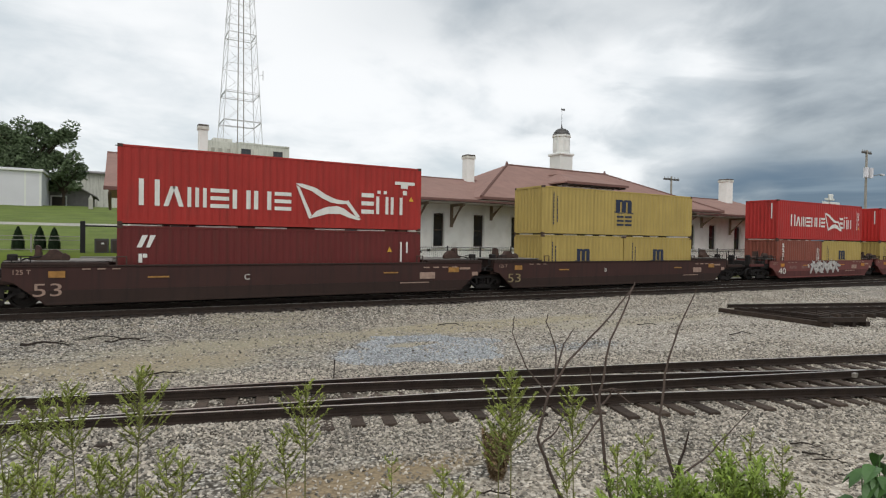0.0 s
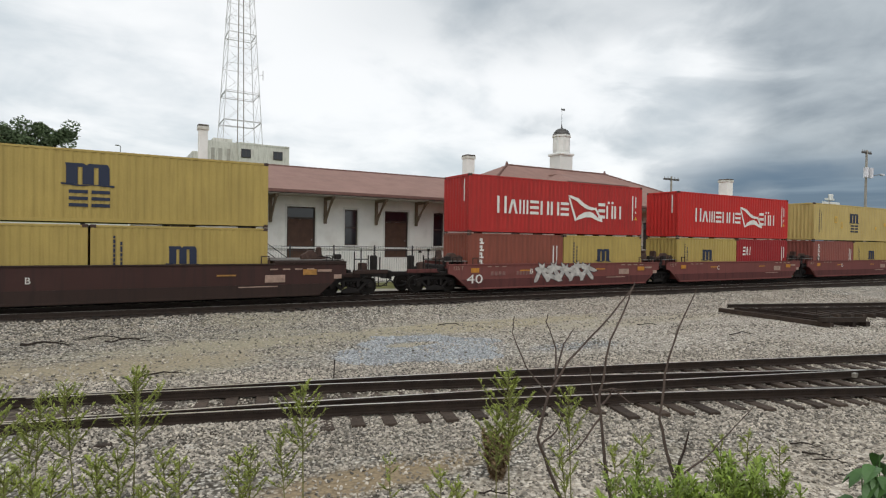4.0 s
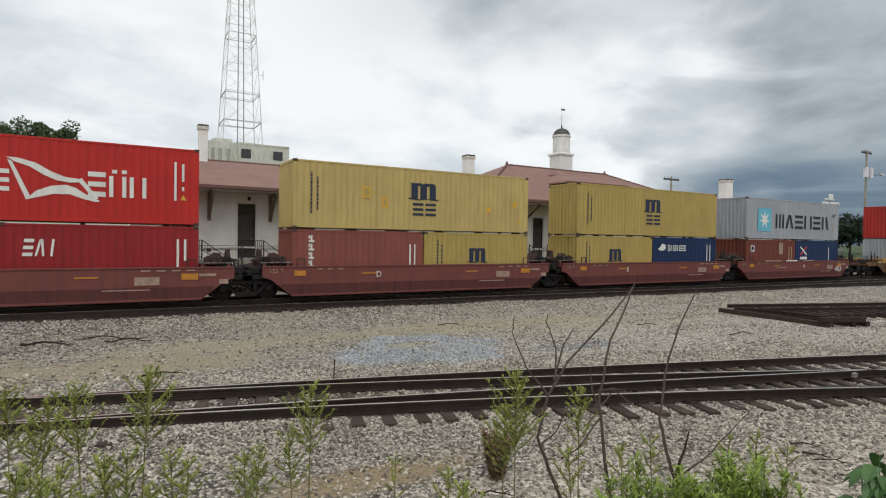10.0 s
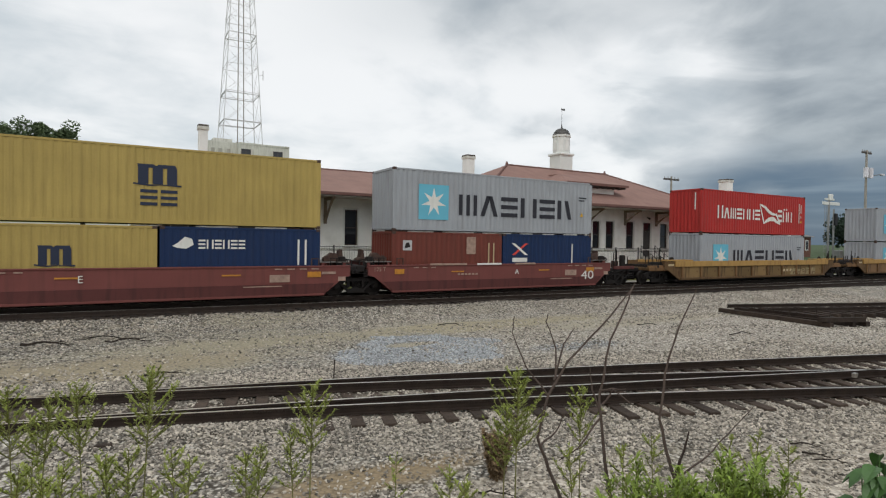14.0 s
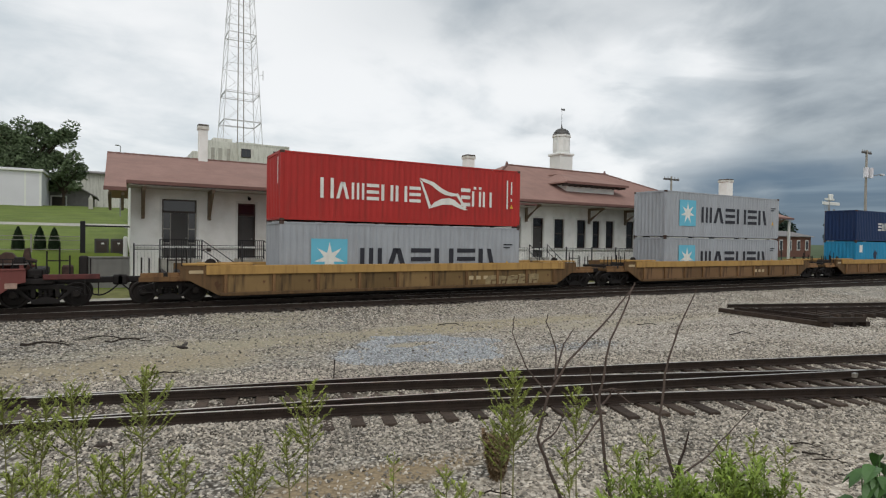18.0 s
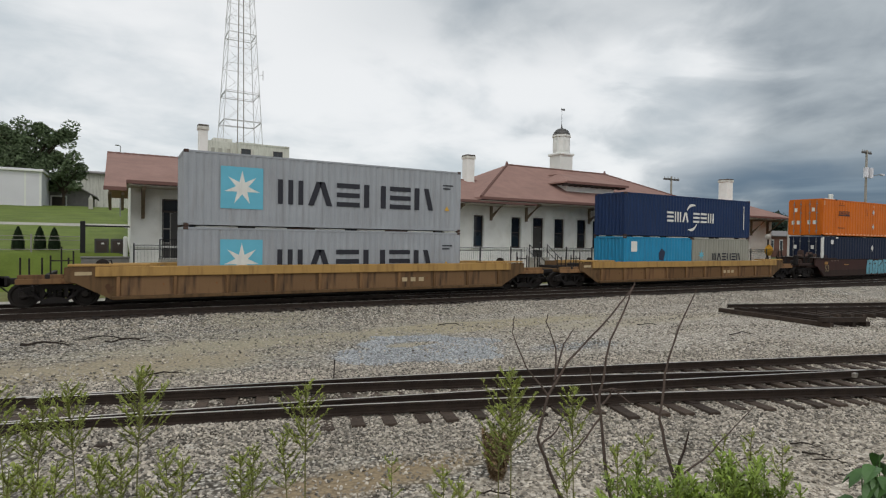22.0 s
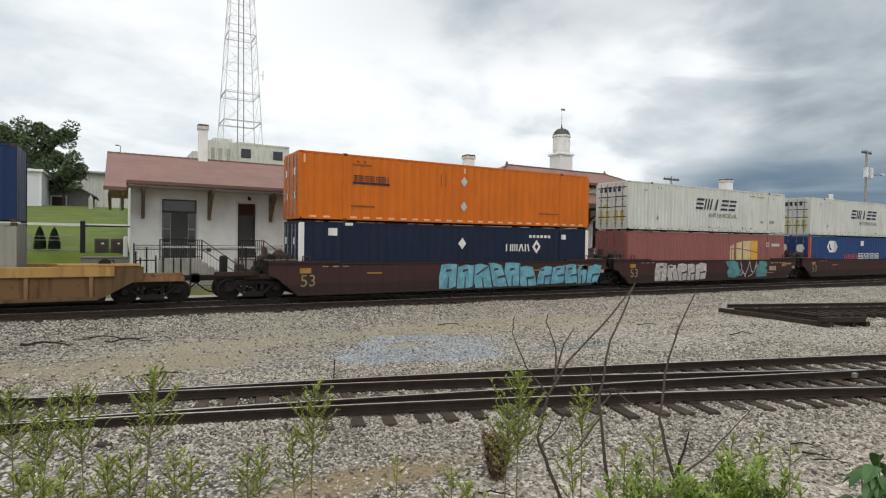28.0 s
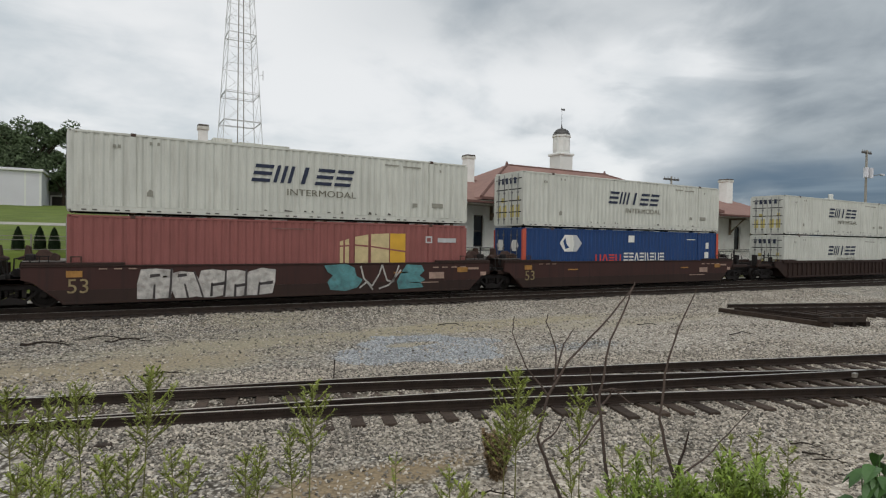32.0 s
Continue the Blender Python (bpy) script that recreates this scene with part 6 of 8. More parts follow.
# ---- the depot ----
WY = 31.0                    # its trackside wall
DOOR, FREIGHT, WINDOW, PORTAL = "door", "freight", "window", "portal"
OPENINGS = [(1.85, 3.42, 1.42, 4.34, PORTAL), (5.41, 6.31, 1.42, 4.28, DOOR), (7.97, 9.56, 1.42, 4.24, FREIGHT), (11.28, 12.08, 2.12, 4.19, WINDOW),
            (13.80, 15.36, 1.42, 4.19, FREIGHT), (17.12, 17.87, 2.10, 4.20, WINDOW), (20.12, 20.90, 2.10, 4.18, WINDOW), (23.19, 23.99, 2.05, 4.14, WINDOW),
            (25.05, 26.00, 1.42, 4.16, DOOR), (27.00, 27.93, 2.05, 4.14, WINDOW), (29.17, 30.06, 2.05, 4.13, WINDOW), (30.72, 31.50, 2.05, 4.10, WINDOW),
            (32.09, 32.96, 2.05, 4.13, WINDOW), (34.29, 35.17, 2.05, 4.15, WINDOW), (36.21, 37.13, 1.42, 4.12, DOOR), (38.21, 39.14, 2.08, 4.08, WINDOW),
            (41.76, 42.52, 2.05, 4.08, WINDOW), (44.5, 45.42, 2.05, 4.13, WINDOW), (48.1, 49.0, 2.05, 4.08, WINDOW)]


def wall_run(bm, x0, x1, z0, z1, y, th, openings):
    """A wall along x with real holes."""
    x = x0
    for a, b, lo, hi, *_ in sorted(o for o in openings if x0 < o[0] < x1):
        box(bm, x, a, y, y + th, z0, z1)
        box(bm, a, b, y, y + th, z0, lo)
        box(bm, a, b, y, y + th, hi, z1)
        x = b
    box(bm, x, x1, y, y + th, z0, z1)
    return bm


def slab(bm, pts, t):
    """A roof plane of some thickness, from its outline."""
    lo = [bm.verts.new((p[0], p[1], p[2] - t)) for p in pts]
    hi = [bm.verts.new(p) for p in pts]
    n = len(pts)
    bm.faces.new(hi)
    bm.faces.new(lo[::-1])
    for i in range(n):
        bm.faces.new((lo[i], lo[(i + 1) % n], hi[(i + 1) % n], hi[i]))
    return fix(bm)


def build_depot():
    d = thing("railway_depot", pose(0, 0, 0), "long white painted depot with red-brown tiled roof and cupola", "building")
    part("front_wall", wall_run(BM(), 0.50, 54.0, -0.1, 5.05, WY, 0.35, OPENINGS), WALL, d)
    part("back_wall", box(BM(), 0.50, 54.0, 40.0, 40.35, -0.1, 5.05), WALL, d)
    part("west_wall", prism(BM(), [(WY + 0.36, -0.1), (39.99, -0.1), (39.99, 5.0), (35.5, 6.55), (WY + 0.36, 5.0)], "x", 0.50, 0.85), WALL, d)
    part("east_wall", prism(BM(), [(WY + 0.36, -0.1), (39.99, -0.1), (39.99, 5.0), (35.5, 6.55), (WY + 0.36, 5.0)], "x", 53.65, 54.0), WALL, d)
    part("plinth_band", box(BM(), 0.50, 54.0, WY - 0.05, WY - 0.001, 1.92, 2.02, 0.01), WHITE_TRIM, d)
    for a, b, lo, hi, kind in OPENINGS:
        part("surround", fix(prism(BM(), [(a - 0.10, lo - 0.02), (a, lo - 0.02), (a, hi), (b, hi), (b, lo - 0.02), (b + 0.10, lo - 0.02), (b + 0.10, hi + 0.12), (a - 0.10, hi + 0.12)], "y", WY - 0.04, WY - 0.002)), WHITE_TRIM, d)
        f = 0.07
        top = hi
        o = None
        if kind == WINDOW:
            bm = BM()
            for q in ((a, a + f, lo, hi), (b - f, b, lo, hi), (a + f, b - f, lo, lo + f), (a + f, b - f, hi - f, hi), (a + f, b - f, (lo + hi) / 2 - 0.03, (lo + hi) / 2 + 0.03)):
                box(bm, q[0], q[1], WY + 0.10, WY + 0.17, q[2], q[3])
            o = part("window", bm, DARK_FRAME, d)
            mid = (lo + hi) / 2
            for z0, z1 in ((lo + f, mid - 0.03), (mid + 0.03, hi - f)):
                part("pane", box(BM(), a + f, b - f, WY + 0.13, WY + 0.145, z0, z1), GLASS, o)
            part("window_sill", box(BM(), a - 0.12, b + 0.12, WY - 0.12, WY + 0.10, lo - 0.10, lo - 0.025, 0.01), WHITE_TRIM, d)
        else:
            head = hi - 0.62
            leaf = DOOR_BROWN if kind == FREIGHT else DOOR_GREY
            bm = BM()
            for q in ((a, a + f, lo, hi), (b - f, b, lo, hi), (a + f, b - f, hi - f, hi), (a + f, b - f, head - 0.05, head + 0.05)):
                box(bm, q[0], q[1], WY + 0.08, WY + 0.17, q[2], q[3])
            o = part("door_frame", bm, DARK_FRAME, d)
            part("transom_pane", box(BM(), a + f, b - f, WY + 0.12, WY + 0.135, head + 0.05, hi - f), GLASS, o)
            if kind == PORTAL:
                for u, w in ((a + f, a + 0.36), (b - 0.36, b - f)):
                    part("sidelight", box(BM(), u, w, WY + 0.12, WY + 0.135, lo + 0.75, head - 0.05), GLASS, o)
                    part("sidelight_panel", box(BM(), u, w, WY + 0.10, WY + 0.15, lo, lo + 0.75), leaf, o)
                    bm = BM()
                    for zz in (lo + 0.72, lo + 1.42):
                        box(bm, u, w, WY + 0.095, WY + 0.119, zz, zz + 0.06)
                    box(bm, u - 0.035, u - 0.001, WY + 0.075, WY + 0.119, lo, head - 0.05)
                    box(bm, w + 0.001, w + 0.045, WY + 0.075, WY + 0.119, lo, head - 0.05)
                    part("sidelight_bar", bm, PALE_FRAME, o, "pale grey sidelight frame")
                la, lb = a + 0.37, b - 0.37
            else:
                la, lb = a + f, b - f
            lf = part("door_leaf", box(BM(), la + 0.006, lb - 0.006, WY + 0.12, WY + 0.16, lo, head - 0.055), leaf, o)
            bm = BM()
            n = 2 if kind == FREIGHT else 1
            for k in range(n):
                u0, u1 = la + (lb - la) * k / n, la + (lb - la) * (k + 1) / n
                for z0, z1 in ((lo + 0.15, lo + 0.85), (lo + 1.0, head - 0.2)):
                    box(bm, u0 + 0.10, u1 - 0.10, WY + 0.108, WY + 0.1195, z0, z1, 0.006)
            part("door_panel", bm, leaf, lf)
            part("door_knob", rod(BM(), (lb - 0.1, WY + 0.06, lo + 1.0), (lb - 0.1, WY + 0.115, lo + 1.0), 0.03, 8), STEEL, lf)
    # wing roofs, main hipped roof
    ez, ey, rz, ry = 5.02, 29.30, 6.97, 35.5
    for x0, x1 in ((-0.55, 24.0), (40.5, 54.6)):
        part("roof", slab(BM(), [(x0, ey, ez), (x1, ey, ez), (x1, ry, rz), (x0, ry, rz)], 0.14), ROOF, d)
        part("roof", slab(BM(), [(x0, ry, rz), (x1, ry, rz), (x1, 2 * ry - ey, ez), (x0, 2 * ry - ey, ez)], 0.14), ROOF, d)
        part("fascia", box(BM(), max(x0, 0.3), x1, ey - 0.06, ey - 0.002, ez - 0.15, ez + 0.02, 0.01), ROOF_EDGE, d)
        part("soffit", box(BM(), max(x0, 0.3), x1, ey + 0.02, WY - 0.002, ez - 0.22, ez - 0.19), SOFFIT, d)
        bm = BM()
        x = x0
        while x < x1:
            rod(bm, (x, ry, rz - 0.02), (min(x + 0.36, x1), ry, rz - 0.02), 0.10, 8, 0.085)
            x += 0.38
        r = part("ridge_tiles", bm, ROOF_EDGE, d)
        tagged(r, kind="stuff")
    # the west end's deeper eave
    k = (rz - ez) / (ry - ey)
    part("roof", slab(BM(), [(-0.56, 27.95, ez - 1.35 * k), (0.29, 27.95, ez - 1.35 * k), (0.29, ey, ez), (-0.56, ey, ez)], 0.12), ROOF, d)
    part("fascia", box(BM(), -0.57, 0.295, 27.90, 27.948, ez - 1.35 * k - 0.15, ez - 1.35 * k + 0.01), ROOF_EDGE, d)
    bm = BM()
    for x in (-0.35, 0.15):
        prism(bm, [(WY - 0.002, 3.7), (WY - 0.16, 3.7), (28.3, 4.28), (28.3, 4.40), (WY - 0.002, 4.40)], "x", x - 0.06, x + 0.06)
    part("end_bracket", bm, TIMBER, d)
    mx0, mx1, my0, my1, mz, rz2 = 19.5, 43.9, 29.2, 42.8, 5.25, 8.48
    rx0, rx1, my = 26.4, 37.0, 36.0
    part("roof", slab(BM(), [(mx0, my0, mz), (mx1, my0, mz), (rx1, my, rz2), (rx0, my, rz2)], 0.14), ROOF, d)
    part("roof", slab(BM(), [(mx1, my1, mz), (mx0, my1, mz), (rx0, my, rz2), (rx1, my, rz2)], 0.14), ROOF, d)
    part("roof", slab(BM(), [(mx0, my1, mz), (mx0, my0, mz), (rx0, my, rz2)], 0.14), ROOF, d)
    part("roof", slab(BM(), [(mx1, my0, mz), (mx1, my1, mz), (rx1, my, rz2)], 0.14), ROOF, d)
    part("fascia", box(BM(), mx0, mx1, my0 - 0.06, my0 - 0.002, mz - 0.16, mz + 0.02, 0.01), ROOF_EDGE, d)
    part("soffit", box(BM(), mx0, mx1, my0 + 0.02, WY - 0.002, mz - 0.24, mz - 0.21), SOFFIT, d)
    for a, b in (((rx0, my, rz2), (rx1, my, rz2)), ((mx0, my0, mz), (rx0, my, rz2)), ((mx1, my0, mz), (rx1, my, rz2))):
        bm = BM()
        a, b = Vector(a), Vector(b)
        n = int((b - a).length / 0.38)
        for q in range(n):
            rod(bm, a.lerp(b, q / n), a.lerp(b, (q + 0.95) / n), 0.10, 8, 0.085)
        tagged(part("ridge_tiles", bm, ROOF_EDGE, d), kind="stuff")
    for x, y, z in ((rx0, my, rz2), (rx1, my, rz2)):
        part("ridge_finial", rod(BM(), (x, y, z), (x, y, z + 0.28), 0.14, 8, 0.05), ROOF_EDGE, d)
    # wide hipped dormer over the bay
    part("dormer_wall", box(BM(), 28.3, 33.1, 31.2, 33.4, 5.9, 6.72), WALL, d)
    e, dx0, dx1, dy, hz = 6.84, 27.6, 33.8, 30.4, 7.74
    part("dormer_roof", slab(BM(), [(dx0, dy, e), (dx1, dy, e), (31.9, 33.2, hz), (29.4, 33.2, hz)], 0.10), ROOF, d)
    part("dormer_roof", slab(BM(), [(dx0, 36.2, e), (dx0, dy, e), (29.4, 33.2, hz)], 0.10), ROOF, d)
    part("dormer_roof", slab(BM(), [(dx1, dy, e), (dx1, 36.2, e), (31.9, 33.2, hz)], 0.10), ROOF, d)
    part("dormer_roof", slab(BM(), [(29.4, 33.2, hz), (31.9, 33.2, hz), (32.2, 35.4, hz), (29.1, 35.4, hz)], 0.10), ROOF, d)
    part("dormer_fascia", box(BM(), dx0, dx1, dy - 0.05, dy - 0.002, e - 0.16, e + 0.02), ROOF_EDGE, d)
    rf = mesh_of("rafter_tail", box(BM(), -0.05, 0.05, dy + 0.03, 31.19, e - 0.28, e - 0.12), TIMBER_DARK)
    for q in range(11):
        share("rafter_tail", rf, d, pose(27.9 + q * 0.56, 0, 0))
    # brackets under the eaves
    def bracket(z_low, z_top, depth):
        bm = box(BM(), -0.08, 0.08, WY - 0.16, WY - 0.003, z_low, z_top, 0.01)
        box(bm, -0.08, 0.08, WY - depth, WY - 0.165, z_top - 0.16, z_top, 0.01)
        prism(bm, [(WY - 0.165, z_low + 0.15), (WY - 0.165, z_low + 0.36), (WY - depth + 0.16, z_top - 0.165), (WY - depth + 0.34, z_top - 0.165)][::-1], "x", -0.06, 0.06)
        return mesh_of("eave_bracket", fix(bm), TIMBER)
    low, high = bracket(3.34, 4.80, 1.55), bracket(3.86, 5.00, 1.6)
    for x in (1.02, 4.01, 7.07, 10.11, 13.22, 15.88, 18.41, 47.4, 50.6, 53.2):
        share("eave_bracket", low, d, pose(x, 0, 0))
    for x in (21.47, 24.41, 30.3, 34.11, 37.67, 41.2, 43.4):
        share("eave_bracket", high, d, pose(x, 0, 0))
    # wall lamps and a meter box
    for x, z in ((5.95, 4.52), (17.5, 4.1), (36.7, 4.45)):
        part("wall_lamp", rod(BM(), (x, WY - 0.25, z), (x, WY - 0.002, z + 0.1), 0.09, 8, 0.05), IRON, d)
    for x, z in ((3.9, 1.75), (16.1, 1.7), (16.7, 1.8)):
        part("vent_plate", box(BM(), x, x + 0.2, WY - 0.05, WY - 0.002, z, z + 0.16), DARK_FRAME, d)
    # chimneys
    for x, y, w, top in ((4.2, 35.3, 0.48, 8.85), (22.4, 35.3, 0.66, 8.70), (52.2, 34.6, 0.92, 8.82)):
        c = part("chimney", box(BM(), x - w / 2, x + w / 2, y - w / 2, y + w / 2, 6.2, top - 0.15, 0.015), WALL, d)
        part("chimney_cap", box(BM(), x - w / 2 - 0.06, x + w / 2 + 0.06, y - w / 2 - 0.06, y + w / 2 + 0.06, top - 0.2, top, 0.02), OLD_CONCRETE, c)
        part("chimney_top", box(BM(), x - w / 2 - 0.04, x + w / 2 + 0.04, y - w / 2 - 0.04, y + w / 2 + 0.04, top + 0.002, top + 0.11, 0.02), SOOT, c, "sooty dark slab on the chimney")
    # cupola
    cx, cy = 32.0, 36.0
    cu = part("cupola", box(BM(), cx - 0.68, cx + 0.68, cy - 0.68, cy + 0.68, 8.0, 9.66, 0.02), WHITE_TRIM, d, "white wooden cupola with a grey dome")
    part("cupola_cornice", box(BM(), cx - 0.80, cx + 0.80, cy - 0.80, cy + 0.80, 9.66, 9.85, 0.04), WHITE_TRIM, cu)
    bm = BM()
    prism(bm, [(cx + 0.74 * math.cos(radians(22.5 + 45 * k)), cy + 0.74 * math.sin(radians(22.5 + 45 * k))) for k in range(8)], "z", 9.852, 11.25)
    part("cupola_lantern", fix(bm), WHITE_TRIM, cu)
    for k in range(8):
        a = radians(45 * k)
        bm = box(BM(), -0.17, 0.17, -0.02, 0.0, 10.1, 11.0)
        bm.transform(Matrix.Translation((cx, cy, 0)) @ Matrix.Rotation(a, 4, "Z") @ Matrix.Translation((0, -0.686, 0)))
        part("louvre", bm, WALL, cu)
    part("cupola_cornice", fix(prism(BM(), [(cx + 0.82 * math.cos(radians(22.5 + 45 * k)), cy + 0.82 * math.sin(radians(22.5 + 45 * k))) for k in range(8)], "z", 11.252, 11.4)), WHITE_TRIM, cu)
    bm = BM()
    for j in range(6):
        a0, a1 = j * math.pi / 12, (j + 1) * math.pi / 12
        rod(bm, (cx, cy, 11.402 + 0.62 * math.sin(a0)), (cx, cy, 11.402 + 0.62 * math.sin(a1)), 0.72 * math.cos(a0), 16, max(0.03, 0.72 * math.cos(a1)))
    part("dome", bm, COPPER, cu, "dull grey metal dome", True)
    bm = rod(BM(), (cx, cy, 12.0), (cx, cy, 12.35), 0.10, 8, 0.03)
    rod(bm, (cx, cy, 12.3), (cx, cy, 13.7), 0.02, 6)
    box(bm, cx - 0.1, cx + 0.35, cy - 0.01, cy + 0.01, 13.55, 13.7)
    part("finial", bm, COPPER, cu)
    cu.matrix_basis = pose(0.6, 0.7, 0.12)
    # steps up to the doors
    for x, w in ((2.62, 0.92), (5.86, 0.62)):
        part("landing", box(BM(), x - w, x + w, WY - 1.25, WY - 0.062, -0.05, 1.40, 0.015), CONCRETE, d)
        for k in range(6):
            part("step", box(BM(), x + w + 0.002 + 0.28 * k, x + w + 0.28 * (k + 1), WY - 1.25, WY - 0.062, -0.05, 1.20 - 0.2 * k, 0.01), CONCRETE, d)
        bm = BM()
        n = int(2 * w / 0.10)
        for k in range(n + 1):
            rod(bm, (x - w + 2 * w * k / n, WY - 1.22, 1.40), (x - w + 2 * w * k / n, WY - 1.22, 2.36), 0.014 if k % n else 0.03, 5)
        for zz in (1.52, 2.34):
            rod(bm, (x - w, WY - 1.22, zz), (x + w, WY - 1.22, zz), 0.02, 6)
        part("landing_rail", bm, IRON, d, "black iron landing railing")
        bm = BM()
        for zz in (0.0, -0.45):
            rod(bm, (x + w, WY - 1.22, 2.34 + zz), (x + w + 1.7, WY - 1.22, 1.10 + zz), 0.022, 6)
        rod(bm, (x + w + 1.7, WY - 1.22, 0.0), (x + w + 1.7, WY - 1.22, 1.12), 0.028, 6)
        part("handrail", bm, IRON, d)
    for x in (25.5, 36.7):
        for k in range(7):
            part("step", box(BM(), x - 0.8, x + 0.8, WY - 0.35 - 0.29 * k, WY - 0.062 - 0.29 * k, -0.05, 1.40 - 0.19 * k, 0.01), CONCRETE, d)
        for s in (-0.8, 0.8):
            bm = rod(BM(), (x + s, WY - 0.1, 2.3), (x + s, WY - 2.0, 1.05), 0.025, 6)
            rod(bm, (x + s, WY - 0.1, 1.85), (x + s, WY - 2.0, 0.6), 0.02, 6)
            for q in (0.12, 1.0, 2.0):
                rod(bm, (x + s, WY - q, 1.2 - 0.62 * q), (x + s, WY - q, 2.32 - 0.66 * q), 0.025, 6)
            part("handrail", bm, IRON, d)


build_depot()


# ---- fence, platform furniture ----
pp = thing("porch_post", pose(54.4, 29.6, 0.0), "white wooden post under the eave", "post")
part("shaft", box(BM(), -0.09, 0.09, -0.09, 0.09, 0, 4.74, 0.01), WHITE_TRIM, pp)
part("base_block", box(BM(), -0.13, 0.13, -0.13, 0.13, 0, 0.3, 0.01), WHITE_TRIM, pp)


def iron_fence(x0, x1, y, top, base, label, step=2.4, metal=FENCE_IRON, pickets=True):
    f = thing("iron_fence", pose(x0, y, base), label, "fence")
    L, h = x1 - x0, top - base
    n = max(1, round(L / step))
    post = mesh_of("post", box(BM(), -0.035, 0.035, -0.035, 0.035, 0, h + 0.06, 0.008), metal)
    for k in range(n + 1):
        share("post", post, f, pose(L * k / n, 0, 0))
    for z in (0.15, h - 0.22, h - 0.03):
        part("rail", box(BM(), 0, L, -0.014, 0.014, z - 0.014, z + 0.014), metal, f)
    bm = BM()
    k = 0.14
    while pickets and k < L:
        box(bm, k - 0.0035, k + 0.0035, -0.0035, 0.0035, 0.05, h + 0.02)
        k += 0.14
    if pickets:
        tagged(part("picket", bm, metal, f), kind="stuff")
    else:
        bm.free()
    return f


iron_fence(0.6, 52.0, 28.9, 2.11, 0.02, "black iron picket fence along the platform", 2.35)
iron_fence(-14.0, -1.6, 33.6, 2.45, 1.62, "low pale grey rail fence before the lawn", 2.2, PALE_FRAME, False)
g = thing("fence_gate_post", pose(-1.55, 33.4, 1.5), "stout black gate post with a high rail", "fence post")
part("post", box(BM(), -0.11, 0.11, -0.11, 0.11, 0, 1.70, 0.02), IRON, g)
part("rail", box(BM(), 0.112, 2.3, -0.04, 0.04, 1.42, 1.50), IRON, g)
part("rail", box(BM(), 0.112, 2.3, -0.03, 0.03, 0.05, 0.10), IRON, g)
bol = thing("bollard", pose(0.30, 32.2, 0.9), "white painted steel bollard", "bollard")
part("pipe", rod(BM(), (0, 0, 0), (0, 0, 1.5), 0.10, 10), WHITE_TRIM, bol)
part("pipe_cap", rod(BM(), (0, 0, 1.501), (0, 0, 1.56), 0.10, 10, 0.05), WHITE_TRIM, bol)
for x in (-1.05, -0.35):
    u = thing("cooling_unit", pose(x, 33.3, 1.55), "dark grey metal cooling unit beside the depot", "machine", "cooling units")
    part("casing", box(BM(), 0, 0.62, 0, 0.7, 0, 0.78, 0.02), DOOR_GREY, u)
    part("grille", box(BM(), 0.08, 0.54, -0.012, -0.001, 0.1, 0.68, 0.004), DARK_FRAME, u)
    part("nameplate", box(BM(), 0.3, 0.42, -0.02, -0.013, 0.5, 0.58), WHITE_TRIM, u)
rw = thing("retaining_wall", pose(-1.5, 30.9, -0.1), "low grey concrete wall beside the depot platform", "wall", kind="structure")
part("wall", box(BM(), 0, 1.95, 0, 0.3, 0, 1.52, 0.02), WALL_GREY, rw)
part("coping", box(BM(), -0.04, 1.99, -0.04, 0.34, 1.521, 1.60, 0.015), WALL_GREY, rw)
lp = thing("globe_lamp", pose(51.75, 30.0, 0.0), "post lamp with white globe and orange flower basket", "lamp")
part("post", rod(BM(), (0, 0, 0), (0, 0, 3.0), 0.07, 8), IRON, lp)
bmg = bmesh.new()
bmesh.ops.create_uvsphere(bmg, u_segments=12, v_segments=8, radius=0.26)
bmg.transform(Matrix.Translation((0, 0, 3.24)))
part("globe", bmg, MARK_WHITE, lp, "white globe", True)
bmg = bmesh.new()
bmesh.ops.create_icosphere(bmg, subdivisions=2, radius=0.42)
for v in bmg.verts:
    v.co *= 1 + 0.3 * noise.noise(v.co * 6)
bmg.transform(Matrix.Translation((0, -0.1, 2.0)) @ Matrix.Diagonal((0.9, 0.8, 1.3, 1)))
part("flower_basket", bmg, MARK_YELLOW, lp, "orange flowers in a basket")


# ---- background: hill to the west ----
def leaf_cloud(bm, centre, radius, n, size, rnd, squash=0.8):
    """Loose clumps of small leaf blades round a centre."""
    for _ in range(n):
        d = Vector((rnd.gauss(0, 1), rnd.gauss(0, 1), rnd.gauss(0, 1))).normalized() * radius * rnd.uniform(0.45, 1.0) ** 0.5
        d.z *= squash
        p = Vector(centre) + d
        s = size * rnd.uniform(0.6, 1.3)
        u = Vector((rnd.uniform(-1, 1), rnd.uniform(-1, 1), rnd.uniform(-0.7, 0.7))).normalized()
        w = u.orthogonal().normalized()
        w = (w * math.cos(rnd.uniform(0, 3)) + u.cross(w) * math.sin(rnd.uniform(0, 3))).normalized()
        bm.faces.new([bm.verts.new(p + q) for q in (u * s, w * s * 0.55, -u * s * 0.9, -w * s * 0.5)])


